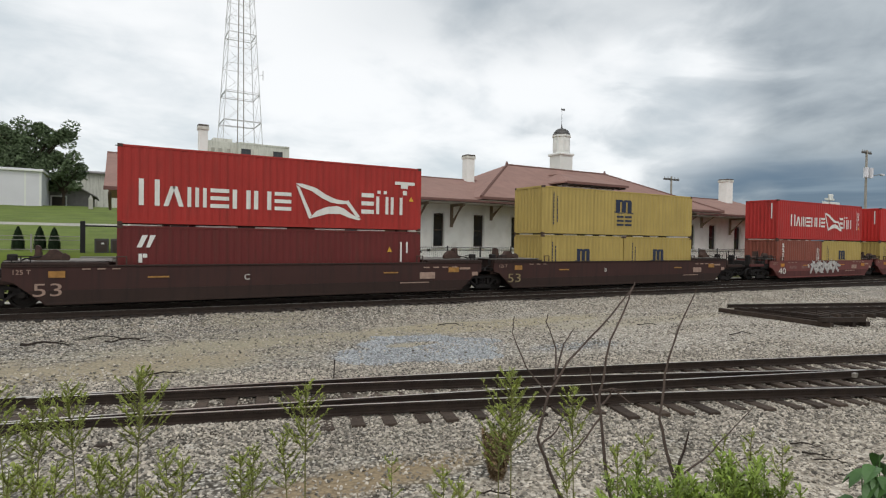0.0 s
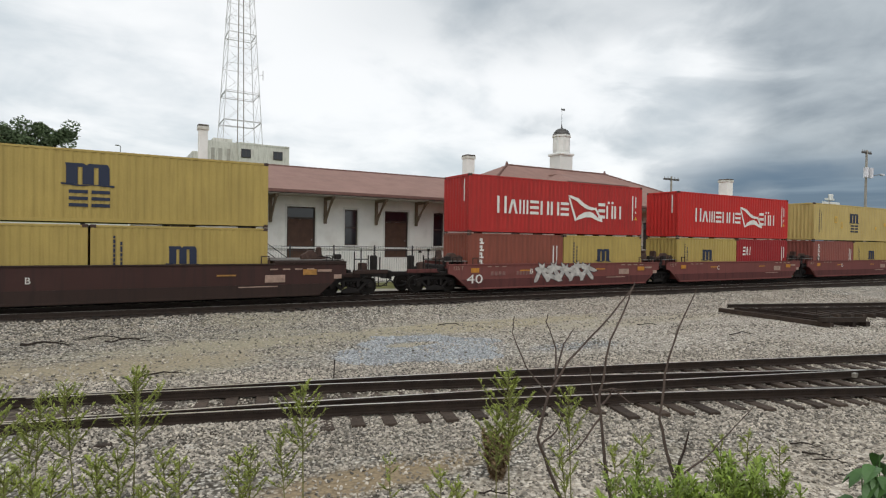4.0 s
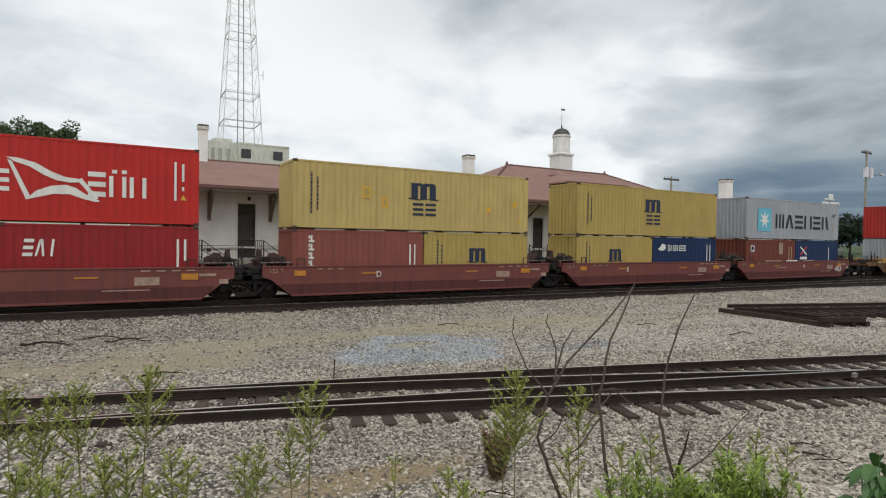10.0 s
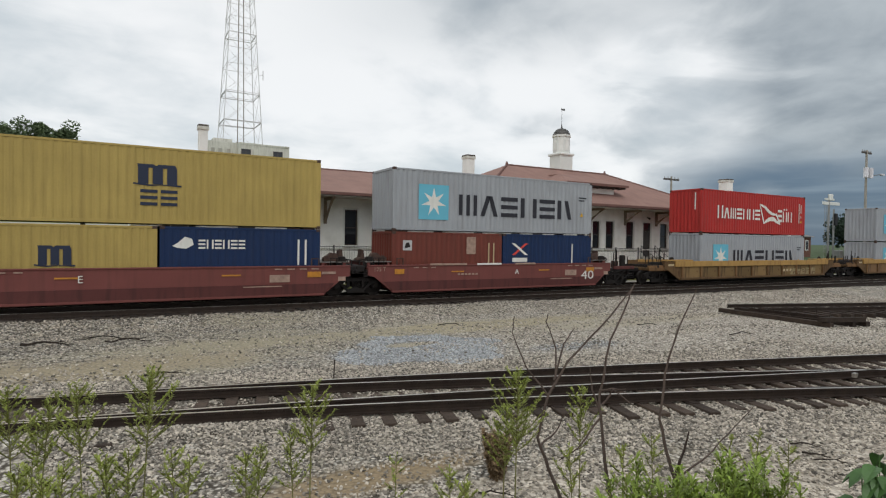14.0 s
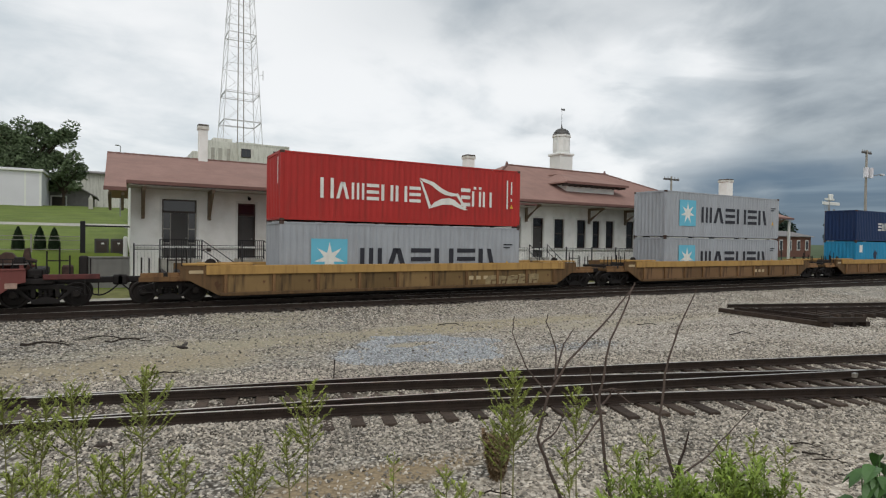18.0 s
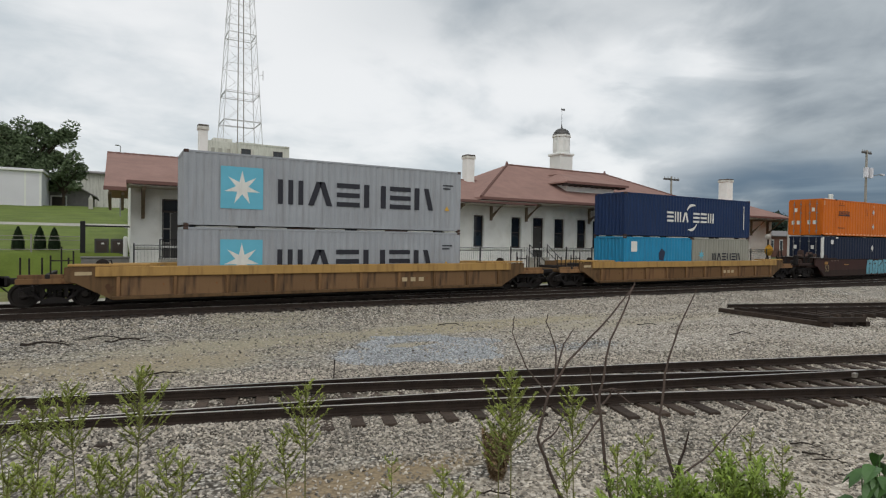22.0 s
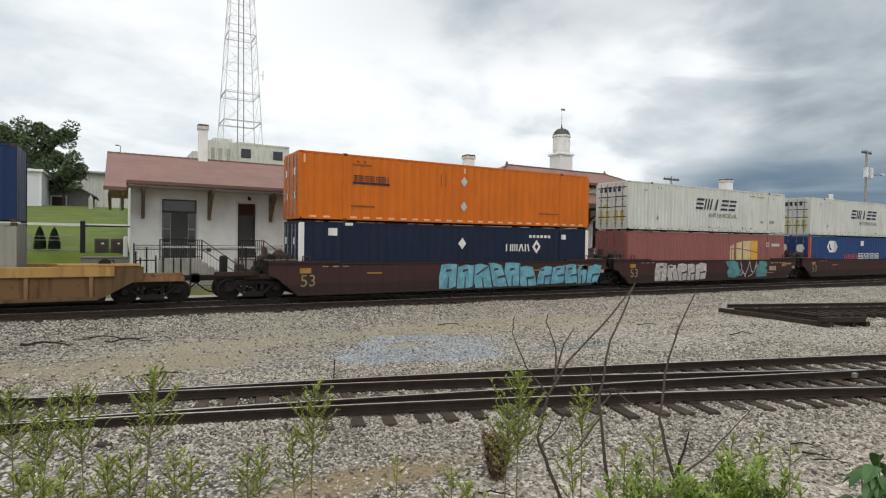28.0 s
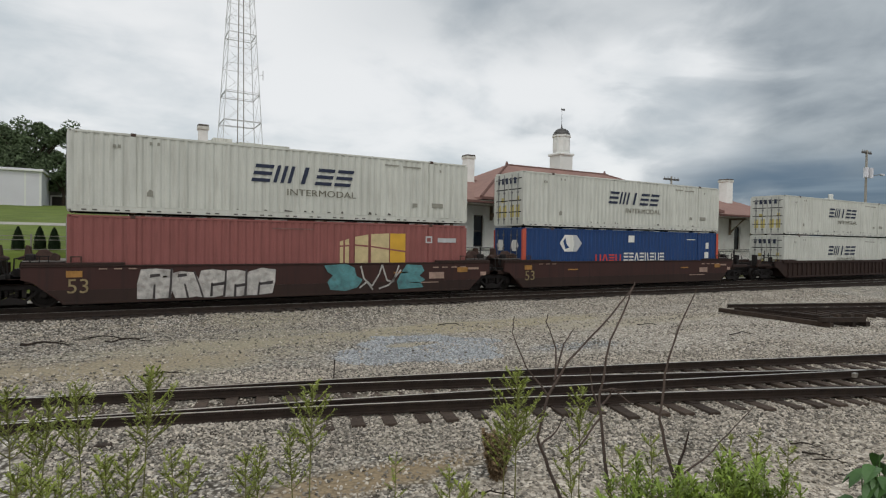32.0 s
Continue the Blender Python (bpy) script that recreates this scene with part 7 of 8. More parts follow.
def tree(x, y, z, h, spread, label, seed, material=LEAF_DARK, leaves=15000, size=0.21, group="", loose=False):
    rnd = random.Random(seed)
    t = thing("tree", pose(x, y, z), label, "tree", group)
    bm = rod(BM(), (0, 0, -0.2), (0.1, 0, h * 0.30), h * 0.028, 9, h * 0.020)
    tips = []
    for k in range(22 if loose else 13):
        a = k * 2.4 + rnd.uniform(-0.4, 0.4)
        r = spread * rnd.uniform(0.35, 0.95 if loose else 0.8)
        z1 = h * rnd.uniform(0.36 if loose else 0.42, 0.90)
        mid = (math.cos(a) * r * 0.45, math.sin(a) * r * 0.45, h * 0.26 + (z1 - h * 0.26) * 0.55)
        end = (math.cos(a) * r, math.sin(a) * r, z1)
        rod(bm, (0.08, 0, h * rnd.uniform(0.22, 0.30)), mid, h * 0.012, 6, h * 0.008)
        rod(bm, mid, end, h * 0.008, 6, h * 0.003)
        tips += [mid, end, end]
        if loose:
            for _ in range(3):
                q = Vector(end) + Vector((rnd.uniform(-1, 1), rnd.uniform(-1, 1), rnd.uniform(-0.6, 0.8))) * spread * 0.26
                rod(bm, Vector(mid).lerp(Vector(end), 0.6), q, h * 0.004, 5, h * 0.0015)
                tips.append(tuple(q))
    part("trunk", bm, BARK, t)
    bm = BM()
    tips += [(rnd.uniform(-0.3, 0.3) * spread, rnd.uniform(-0.3, 0.3) * spread, h * 0.9) for _ in range(4)]
    for p in tips:
        leaf_cloud(bm, p, spread * (rnd.uniform(0.13, 0.32) if loose else rnd.uniform(0.26, 0.46)), leaves // len(tips), size, rnd)
    tagged(part("crown", bm, material, t), kind="stuff")
    return t


tree(-9.0, 80, 5.6, 10.3, 4.0, "large dark green leafy tree behind the lawn", 1, loose=True, leaves=22000, size=0.17)
tree(-13.8, 84, 5.8, 10.6, 5.0, "large dark green leafy tree behind the lawn", 2, loose=True, leaves=22000, size=0.17)
tree(-5.6, 78.5, 5.5, 6.8, 2.3, "small leafy tree beside the house", 3, leaves=3600, loose=True)


def evergreen(x, y, z, h, w, seed):
    rnd = random.Random(seed)
    t = thing("evergreen_shrub", pose(x, y, z), "small dark conical evergreen shrub on the lawn", "shrub", "shrubs along the fence")
    part("stem", rod(BM(), (0, 0, -0.1), (0, 0, h * 0.6), 0.04, 6), BARK, t)
    bm = BM()
    for _ in range(2600):
        f = rnd.random()
        r = w * (0.80 + 0.20 * math.sin(math.pi * min(1, f + 0.3))) * (1 - f ** 4.0) * rnd.uniform(0.55, 1.0)
        a = rnd.uniform(0, 6.283)
        p = Vector((math.cos(a) * r, math.sin(a) * r, 0.03 + f * h * 0.94))
        o = Vector((math.cos(a) * 0.5, math.sin(a) * 0.5, 1.2)).normalized() * 0.09
        s = Vector((-math.sin(a), math.cos(a), 0)) * 0.04
        bm.faces.new([bm.verts.new(p + q) for q in (-s, s, o)])
    tagged(part("foliage", bm, CEDAR, t), kind="stuff")


for k, (x, h) in enumerate(((-4.30, 1.22), (-3.42, 1.25), (-2.82, 1.20))):
    evergreen(x, 34.6, 1.60, h + 0.04, 0.27, k)

path = solid("garden_path", slab(BM(), [(-40, 48.6, 3.09), (2.0, 48.6, 3.11), (2.0, 50.6, 3.32), (-40, 50.6, 3.30)], 0.12), CONCRETE, pose(0, 0, 0.04), "pale concrete path across the lawn", "path", kind="structure")


def shed():
    s = thing("metal_shed", pose(-7.0, 72, 5.2), "plain white sheet-metal shed with flat roof", "shed")
    part("wall", box(BM(), -14, 0, 0, 8, -0.3, 3.8, 0.02), WHITE_METAL, s)
    part("roof", box(BM(), -14.2, 0.2, -0.2, 8.2, 3.801, 4.05, 0.03), WHITE_METAL, s)
    part("corner_trim", box(BM(), -0.18, 0.012, -0.02, -0.001, -0.2, 3.8), WHITE_TRIM, s)
    part("corner_trim", box(BM(), -1.45, -1.3, -0.02, -0.001, -0.2, 3.8), WHITE_TRIM, s)
    part("gutter", box(BM(), -14.2, 0.2, -0.28, -0.201, 3.78, 3.92), WHITE_TRIM, s)


shed()


def house(x, y, z, w, d, h, rise, wall, roof, label, rot=0.0, wins=3):
    o = thing("house", pose(x, y, z, 0, 0, rot), label, "house")
    part("wall", fix(prism(BM(), [(0, -0.4), (d, -0.4), (d, h), (d / 2, h + rise), (0, h)], "x", 0, w)), wall, o)
    k = rise / (d / 2)
    part("roof", slab(BM(), [(-0.4, -0.5, h - 0.5 * k + 0.16), (w + 0.4, -0.5, h - 0.5 * k + 0.16), (w + 0.4, d / 2, h + rise + 0.16), (-0.4, d / 2, h + rise + 0.16)], 0.14), roof, o)
    part("roof", slab(BM(), [(-0.4, d / 2, h + rise + 0.16), (w + 0.4, d / 2, h + rise + 0.16), (w + 0.4, d + 0.5, h - 0.5 * k + 0.16), (-0.4, d + 0.5, h - 0.5 * k + 0.16)], 0.14), roof, o)
    for q in range(wins):
        u = w * (q + 0.5) / wins
        f = part("window", box(BM(), u - 0.55, u + 0.55, -0.06, -0.002, h * 0.32, h * 0.82, 0.01), WHITE_TRIM, o)
        part("pane", box(BM(), u - 0.42, u + 0.42, -0.075, -0.061, h * 0.36, h * 0.78), GLASS, f)
    return o


house(-6.3, 90, 5.9, 10.0, 7.0, 4.9, 0.5, OLD_CONCRETE, ROOF_GREY, "tall pale house with a low roof behind the lawn", 0, 0)
gar = house(-2.75, 81, 5.5, 7.0, 5.2, 1.75, 1.55, ROOF_GREY, ROOF_GREY, "low grey garage with a shingle gable roof", 90, 0)
f = part("garage_frame", fix(prism(BM(), [(2.60, 0.0), (2.60, 1.62), (4.25, 1.62), (4.25, 0.0), (4.10, 0.0), (4.10, 1.45), (2.75, 1.45), (2.75, 0.0)], "x", -0.08, -0.002)), WHITE_TRIM, gar, "white door frame")
part("garage_door", box(BM(), -0.05, -0.002, 2.76, 4.09, 0.0, 1.44), DARK_FRAME, f, "dark garage door")
cs = thing("garden_pillar", pose(-2.55, 70, 5.0), "pale stone pillar with a tapered cap", "pillar")
part("shaft", box(BM(), -0.2, 0.2, -0.2, 0.2, 0, 1.2, 0.02), CONCRETE, cs)
part("cap", rod(BM(), (0, 0, 1.201), (0, 0, 1.7), 0.32, 4, 0.02), CONCRETE, cs)
ls = thing("street_lamp", pose(0.12, 60, 3.0), "thin grey street lamp behind the roof", "street lamp")
part("pole", rod(BM(), (0, 0, 0), (0, 0, 7.75), 0.05, 8, 0.04), STEEL, ls)
part("arm", rod(BM(), (0, 0, 7.7), (-0.16, 0, 7.77), 0.03, 6), STEEL, ls)
part("lamp_head", box(BM(), -0.42, -0.14, -0.1, 0.1, 7.72, 7.82, 0.03), STEEL, ls)


def mill():
    m = thing("mill_building", pose(9.3, 88, 3.0), "pale stained concrete mill building of stepped blocks", "building")
    part("wall", box(BM(), 6.1, 13.6, 0, 10, 0, 13.55), OLD_CONCRETE, m)
    part("wall", box(BM(), 2.0, 6.09, 1.0, 10, 0, 13.6), OLD_CONCRETE, m)
    part("wall", box(BM(), 0, 1.99, 2.0, 10, 0, 12.0), OLD_CONCRETE, m)
    part("penthouse", box(BM(), 2.9, 5.6, 2.5, 8, 13.601, 14.3), OLD_CONCRETE, m)
    part("penthouse", box(BM(), 6.6, 9.2, 2.5, 8, 13.551, 14.0), OLD_CONCRETE, m)
    for x in (7.3, 12.0):
        for z in (12.0, 8.5):
            f = part("window", box(BM(), x - 0.85, x + 0.55, -0.08, -0.002, z - 0.65, z + 0.65), DARK_FRAME, m)
            for q in (-0.78, -0.12):
                part("pane", box(BM(), x + q, x + q + 0.58, -0.10, -0.081, z - 0.55, z + 0.55), GLASS, f)
    for x in (2.4, 3.4, 4.6):
        part("recess", box(BM(), x, x + 0.5, 0.96, 0.998, 10.5, 12.6), CONCRETE, m)
    part("parapet", box(BM(), 6.1, 13.6, -0.06, -0.001, 13.3, 13.55), OLD_CONCRETE, m)


mill()


def radio_tower():
    t = thing("radio_tower", pose(19.75, 112, 3.5), "tall pale lattice radio tower with cross bracing", "tower")
    H = 74.0

    def half(z):
        return 4.35 * (1 - z / 82.0)
    corners = [(-1, -1), (1, -1), (1, 1), (-1, 1)]

    def at(i, z):
        return (corners[i][0] * half(z), corners[i][1] * half(z), z)
    for i in range(4):
        part("leg", rod(BM(), at(i, 0), at(i, H), 0.075, 6, 0.05), TOWER_M, t)
    levels, z = [0.0], 0.0
    while z < H - 2:
        z += max(2.2, half(z) * 1.7)
        levels.append(min(z, H))
    for a, b in zip(levels, levels[1:]):
        for i in range(4):
            j = (i + 1) % 4
            bm = rod(BM(), at(i, a), at(j, b), 0.028, 5)
            rod(bm, at(j, a), at(i, b), 0.028, 5)
            part("brace", bm, TOWER_M, t)
            part("strut", rod(BM(), at(i, b), at(j, b), 0.045, 5), TOWER_M, t)
    part("cable_ladder", rod(BM(), (-0.5, -0.6, 0), (-0.35, -0.3, H), 0.09, 6), POLE_WOOD, t, "dull grey cable ladder")
    part("cable_ladder", rod(BM(), (0.8, -0.6, 0), (0.35, -0.3, H * 0.72), 0.09, 6), POLE_WOOD, t)
    for z in (25.5, 20.4, 36.7):
        bm = BM()
        for i in range(4):
            a, b = Vector(at(i, z)) * 1.0, Vector(at((i + 1) % 4, z))
            rod(bm, a, b, 0.085, 5)
        part("platform_ring", bm, TOWER_M, t)
    for i, z in ((0, 37.8), (1, 29.2)):
        p = Vector(at(i, z))
        q = p + Vector((corners[i][0] * 0.7, -0.5, 0))
        bm = rod(BM(), p, q, 0.05, 5)
        rod(bm, q + Vector((0, 0, -0.9)), q + Vector((0, 0, 0.9)), 0.08, 6)
        part("antenna", bm, TOWER_M, t)


radio_tower()


# ---- background: east ----
def utility_pole(x, y, top, arms, label, transformer=False):
    p = thing("utility_pole", pose(x, y, 0), label, "utility pole")
    part("pole", rod(BM(), (0, 0, -0.3), (0, 0, top), 0.19, 9, 0.12), POLE_WOOD, p)
    for z, w in arms:
        part("crossarm", box(BM(), -w, w, -0.08, 0.08, z - 0.11, z + 0.11), TIMBER_DARK, p, "dark weathered crossarm")
        for u in (-0.9, -0.45, 0.45, 0.9):
            part("insulator", rod(BM(), (u * w, 0, z + 0.09), (u * w, 0, z + 0.34), 0.07, 6, 0.04), STEEL, p)
    if transformer:
        for u in (-0.75, 0.55):
            part("transformer", rod(BM(), (u, -0.3, top - 3.6), (u, -0.3, top - 2.3), 0.27, 10), WHITE_METAL, p)
        part("lamp_arm", rod(BM(), (0, 0, top - 3.4), (2.6, -0.6, top - 3.0), 0.06, 6), STEEL, p)
        part("lamp_head", box(BM(), 2.5, 3.3, -0.75, -0.45, top - 3.15, top - 2.92, 0.03), WHITE_METAL, p)


utility_pole(63.7, 50, 11.4, [(11.0, 1.5)], "grey wooden utility pole with one crossarm")
utility_pole(83.6, 36, 14.9, [(14.55, 1.2)], "weathered utility pole with transformers and lamp arm", True)


def signal_mast():
    s = thing("signal_mast", pose(81.5, 39.3, 0), "silver railway signal mast with cross-shaped top and ladder", "signal")
    part("mast", rod(BM(), (0, 0, 0), (0, 0, 9.3), 0.14, 8), STEEL, s)
    part("mast", rod(BM(), (1.3, 0, 0), (1.3, 0, 7.4), 0.12, 8), STEEL, s)
    part("crossarm", box(BM(), -1.5, 2.6, -0.1, 0.1, 7.9, 8.3, 0.02), WHITE_TRIM, s)
    part("crossarm", box(BM(), -0.9, 1.2, -0.1, 0.1, 8.5, 8.75, 0.02), WHITE_TRIM, s)
    part("signal_head", box(BM(), -0.4, 0.4, -0.35, -0.105, 8.5, 9.3, 0.05), WHITE_TRIM, s)
    part("signal_head", box(BM(), 1.0, 1.7, -0.35, -0.125, 5.2, 6.8, 0.05), IRON, s)
    bm = BM()
    for k in range(12):
        rod(bm, (-0.35, 0.3, 1 + k * 0.55), (0.1, 0.3, 1 + k * 0.55), 0.02, 5)
    rod(bm, (-0.35, 0.3, 0), (-0.35, 0.3, 8), 0.025, 5)
    rod(bm, (0.1, 0.3, 0), (0.1, 0.3, 8), 0.025, 5)
    part("ladder", bm, STEEL, s)
    part("cabinet", box(BM(), 2.0, 3.0, -0.5, 0.3, 0, 1.9, 0.03), STEEL, s)


signal_mast()
house(105, 61, 0.2, 15, 9, 4.0, 1.0, BRICK_M, ROOF_GREY, "dark brick house with white-framed windows", 0, 5)
rndt = random.Random(44)
for k in range(26):
    f = k / 25
    x, y = 96 + 230 * f + rndt.uniform(-5, 5), 92 - 30 * f + rndt.uniform(-8, 8)
    tree(x, y, 0.4, rndt.uniform(6, 8.6) * (1 + 0.7 * f), rndt.uniform(4, 6) * (1 + 0.6 * f), "dark green tree in the distant row", 100 + k, LEAF_FAR, 2600, 0.5, "trees behind the depot")
for k in range(6):
    tree(58 + k * 7, 96 + rndt.uniform(-6, 6), 0.4, rndt.uniform(6.5, 8.5), 4.5, "dark green tree in the distant row", 140 + k, LEAF_FAR, 1500, 0.42, "trees behind the depot")


# ---- plants on the bank ----
def stem_leaf(bm, p, d, length, width, droop):
    """A narrow leaf of two blades that bends down."""
    d = d.normalized()
    s = d.cross(Vector((0, 0, 1))).normalized() * width
    m = p + d * length * 0.55 + Vector((0, 0, length * 0.12))
    e = p + d * length - Vector((0, 0, length * droop))
    a, b, c, f, g = (bm.verts.new(q) for q in (p, m - s, m + s, e, m + Vector((0, 0, 0.002))))
    bm.faces.new((a, b, c))
    bm.faces.new((b, f, c))


swayers = []          # (weed, its foot, how much the wind bends it)


def weed(x, y, top, seed, bushy=1.0):
    """A tall weed: one stem, feathery narrow leaves that crowd into a tuft towards the top."""
    rnd = random.Random(seed)
    z = ground_z(x, y) - 0.03
    h = top - z
    w = thing("tall_weed", pose(x, y, z), "tall yellow-green weed with narrow feathery leaves", "weed", "weeds on the bank")
    lean = (rnd.uniform(-0.12, 0.12), rnd.uniform(-0.08, 0.08))
    pts = [Vector((lean[0] * ((k / 8) ** 1.6 - 1), lean[1] * ((k / 8) ** 1.6 - 1), h * k / 8)) for k in range(9)]
    part("stem", tube(BM(), pts, [0.009 * (1 - k / 11) for k in range(9)]), WEED_STEM, w)

    def on(f):
        k = min(7, int(8 * f))
        return pts[k].lerp(pts[k + 1], 8 * f - k)
    bm = BM()
    tuft = min(0.9, (0.30 + 0.16 * bushy) / h)
    n = int(20 * bushy)
    for k in range(n):
        # side shoots rise steeply; the longest stand at the crown's foot
        q = (k + rnd.random()) / n
        a = k * 2.4 + rnd.uniform(-0.5, 0.5)
        p = on(max(0.05, 1 - tuft * (0.10 + 0.90 * q)))
        reach = (0.04 + 0.135 * min(1.0, 1.5 * q) * (1.15 - 0.5 * q)) * (0.55 + 0.45 * bushy) * rnd.uniform(0.7, 1.25)
        e = p + Vector((math.cos(a), math.sin(a), rnd.uniform(0.7, 1.2))) * reach
        m = p.lerp(e, 0.5) - Vector((0, 0, 0.12 * reach))
        part("side_stem", tube(BM(), [p, m, e], [0.004, 0.003, 0.0015], 4), WEED_STEM, w)
        for j in range(int(26 + 150 * reach)):
            f = rnd.uniform(0.25, 1.0)
            c = (p.lerp(m, 2 * f) if f < 0.5 else m.lerp(e, 2 * f - 1))
            t = a + rnd.uniform(-1.5, 1.5)
            stem_leaf(bm, c, Vector((math.cos(t), math.sin(t), rnd.uniform(0.3, 1.3))), rnd.uniform(0.018, 0.042), 0.0048, rnd.uniform(-0.1, 0.25))
    for k in range(int(60 * bushy)):
        f = 1 - tuft * rnd.random() ** 1.3 if k % 3 else rnd.uniform(0.25, 1.0)
        a = rnd.uniform(0, 6.283)
        stem_leaf(bm, on(max(0.05, f) * 0.999), Vector((math.cos(a), math.sin(a), 0.9)), rnd.uniform(0.03, 0.065), 0.005, rnd.uniform(-0.1, 0.4))
    tagged(part("leaves", bm, WEED, w), kind="stuff")
    swayers.append((w, x, y, z, rnd.uniform(0.75, 1.15)))
    return w


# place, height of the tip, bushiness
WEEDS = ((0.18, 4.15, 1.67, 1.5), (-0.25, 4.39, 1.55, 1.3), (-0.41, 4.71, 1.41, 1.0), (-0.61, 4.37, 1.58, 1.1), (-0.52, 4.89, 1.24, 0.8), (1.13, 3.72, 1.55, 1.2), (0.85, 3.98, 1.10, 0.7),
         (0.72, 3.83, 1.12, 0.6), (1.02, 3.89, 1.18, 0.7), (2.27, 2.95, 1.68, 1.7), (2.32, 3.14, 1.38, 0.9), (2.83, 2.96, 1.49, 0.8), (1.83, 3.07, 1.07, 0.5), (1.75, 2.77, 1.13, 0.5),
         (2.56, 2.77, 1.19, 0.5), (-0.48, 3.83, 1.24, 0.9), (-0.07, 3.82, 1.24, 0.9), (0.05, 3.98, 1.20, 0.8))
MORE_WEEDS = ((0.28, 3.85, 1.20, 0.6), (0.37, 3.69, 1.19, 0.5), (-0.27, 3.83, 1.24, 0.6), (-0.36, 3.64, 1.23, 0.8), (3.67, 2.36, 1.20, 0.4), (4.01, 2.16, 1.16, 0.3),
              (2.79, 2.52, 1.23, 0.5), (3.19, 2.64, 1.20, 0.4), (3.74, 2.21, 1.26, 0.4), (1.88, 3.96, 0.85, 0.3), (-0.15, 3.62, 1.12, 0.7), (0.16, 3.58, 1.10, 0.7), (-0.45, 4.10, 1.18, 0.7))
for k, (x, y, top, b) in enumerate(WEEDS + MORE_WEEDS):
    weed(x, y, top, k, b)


def bush(x, y, top, n, r, seed, material, label, leaf=(0.05, 0.012), name="leafy_bush", low=0.2):
    rnd = random.Random(seed)
    z = ground_z(x, y) - 0.02
    h = top - z
    b = thing(name, pose(x, y, z), label, "shrub" if name == "leafy_bush" else "weed", "bushes on the bank" if name == "leafy_bush" else "")
    leaves = BM()
    for k in range(n):
        a, q = rnd.uniform(0, 6.283), r * math.sqrt(rnd.random())
        p = Vector((math.cos(a) * q * 0.5, math.sin(a) * q * 0.5, 0))
        e = Vector((math.cos(a) * q + rnd.uniform(-0.06, 0.06), math.sin(a) * q, h * rnd.uniform(0.42, 1.0)))
        part("stem", tube(BM(), [p, p.lerp(e, 0.5) + Vector((0, 0, 0.05)), e], [0.005, 0.004, 0.002], 5), WEED_STEM if material is not DEAD else DEAD, b)
        for j in range(125 if material is BUSH_LEAF else 60):
            f = 1 - (1 - low) * rnd.random() ** 1.6
            t = rnd.uniform(0, 6.283)
            stem_leaf(leaves, p.lerp(e, f), Vector((math.cos(t), math.sin(t), 1.0)), leaf[0] * rnd.uniform(0.7, 1.4), leaf[1], rnd.uniform(0, 0.5))
    tagged(part("leaves", leaves, material, b), kind="stuff")


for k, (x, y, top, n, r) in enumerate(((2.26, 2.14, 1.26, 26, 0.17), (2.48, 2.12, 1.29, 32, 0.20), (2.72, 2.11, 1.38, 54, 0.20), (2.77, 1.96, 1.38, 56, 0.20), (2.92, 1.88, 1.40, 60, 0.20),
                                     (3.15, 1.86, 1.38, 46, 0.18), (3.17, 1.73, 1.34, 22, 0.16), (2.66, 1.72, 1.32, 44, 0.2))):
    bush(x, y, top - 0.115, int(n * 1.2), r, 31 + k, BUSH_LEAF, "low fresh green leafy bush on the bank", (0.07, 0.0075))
bush(4.46, 6.19, -0.08, 56, 0.19, 60, DEAD, "withered brown weed clump on the gravel", (0.075, 0.014), "dead_weed", 0.15)


def broad_plant():
    rnd = random.Random(8)
    x, y = 3.16, 1.245
    g = ground_z(x, y) - 0.02
    b = thing("broad_leaf_plant", pose(x, y, g), "dark green plant with broad glossy leaves", "plant")
    for k in range(42):
        a = k * 2.4 + rnd.uniform(-0.3, 0.3)
        q = rnd.uniform(0.01, 0.11)
        e = Vector((math.cos(a) * q, math.sin(a) * q, rnd.uniform(1.15, 1.52) - g))
        part("stem", tube(BM(), [(e.x * 0.2, e.y * 0.2, 0), e * 0.6, e], [0.006, 0.004, 0.003], 5), BROAD_LEAF, b)
        bm = BM()
        d = Vector((math.cos(a), math.sin(a), rnd.uniform(-0.7, 0.1))).normalized()
        s = d.cross(Vector((0, 0, 1))).normalized()
        n = d.cross(s)
        L, W = rnd.uniform(0.07, 0.11), rnd.uniform(0.03, 0.045)
        prof = [(0, 0), (0.2, 0.75), (0.45, 1.0), (0.75, 0.7), (1.0, 0.0)]
        row = [[bm.verts.new(e + d * L * u + s * W * v * i - n * 0.02 * (abs(i) * v) - Vector((0, 0, 0.05 * u * u))) for i in (-1, 0, 1)] if v else [bm.verts.new(e + d * L * u - Vector((0, 0, 0.05 * u * u)))] for u, v in prof]
        for p, r in zip(row, row[1:]):
            for i in range(2):
                f = [p[min(i, len(p) - 1)], p[min(i + 1, len(p) - 1)], r[min(i + 1, len(r) - 1)], r[min(i, len(r) - 1)]]
                bm.faces.new([v for j, v in enumerate(f) if v not in f[:j]])
        part("leaf", bm, BROAD_LEAF, b)


broad_plant()


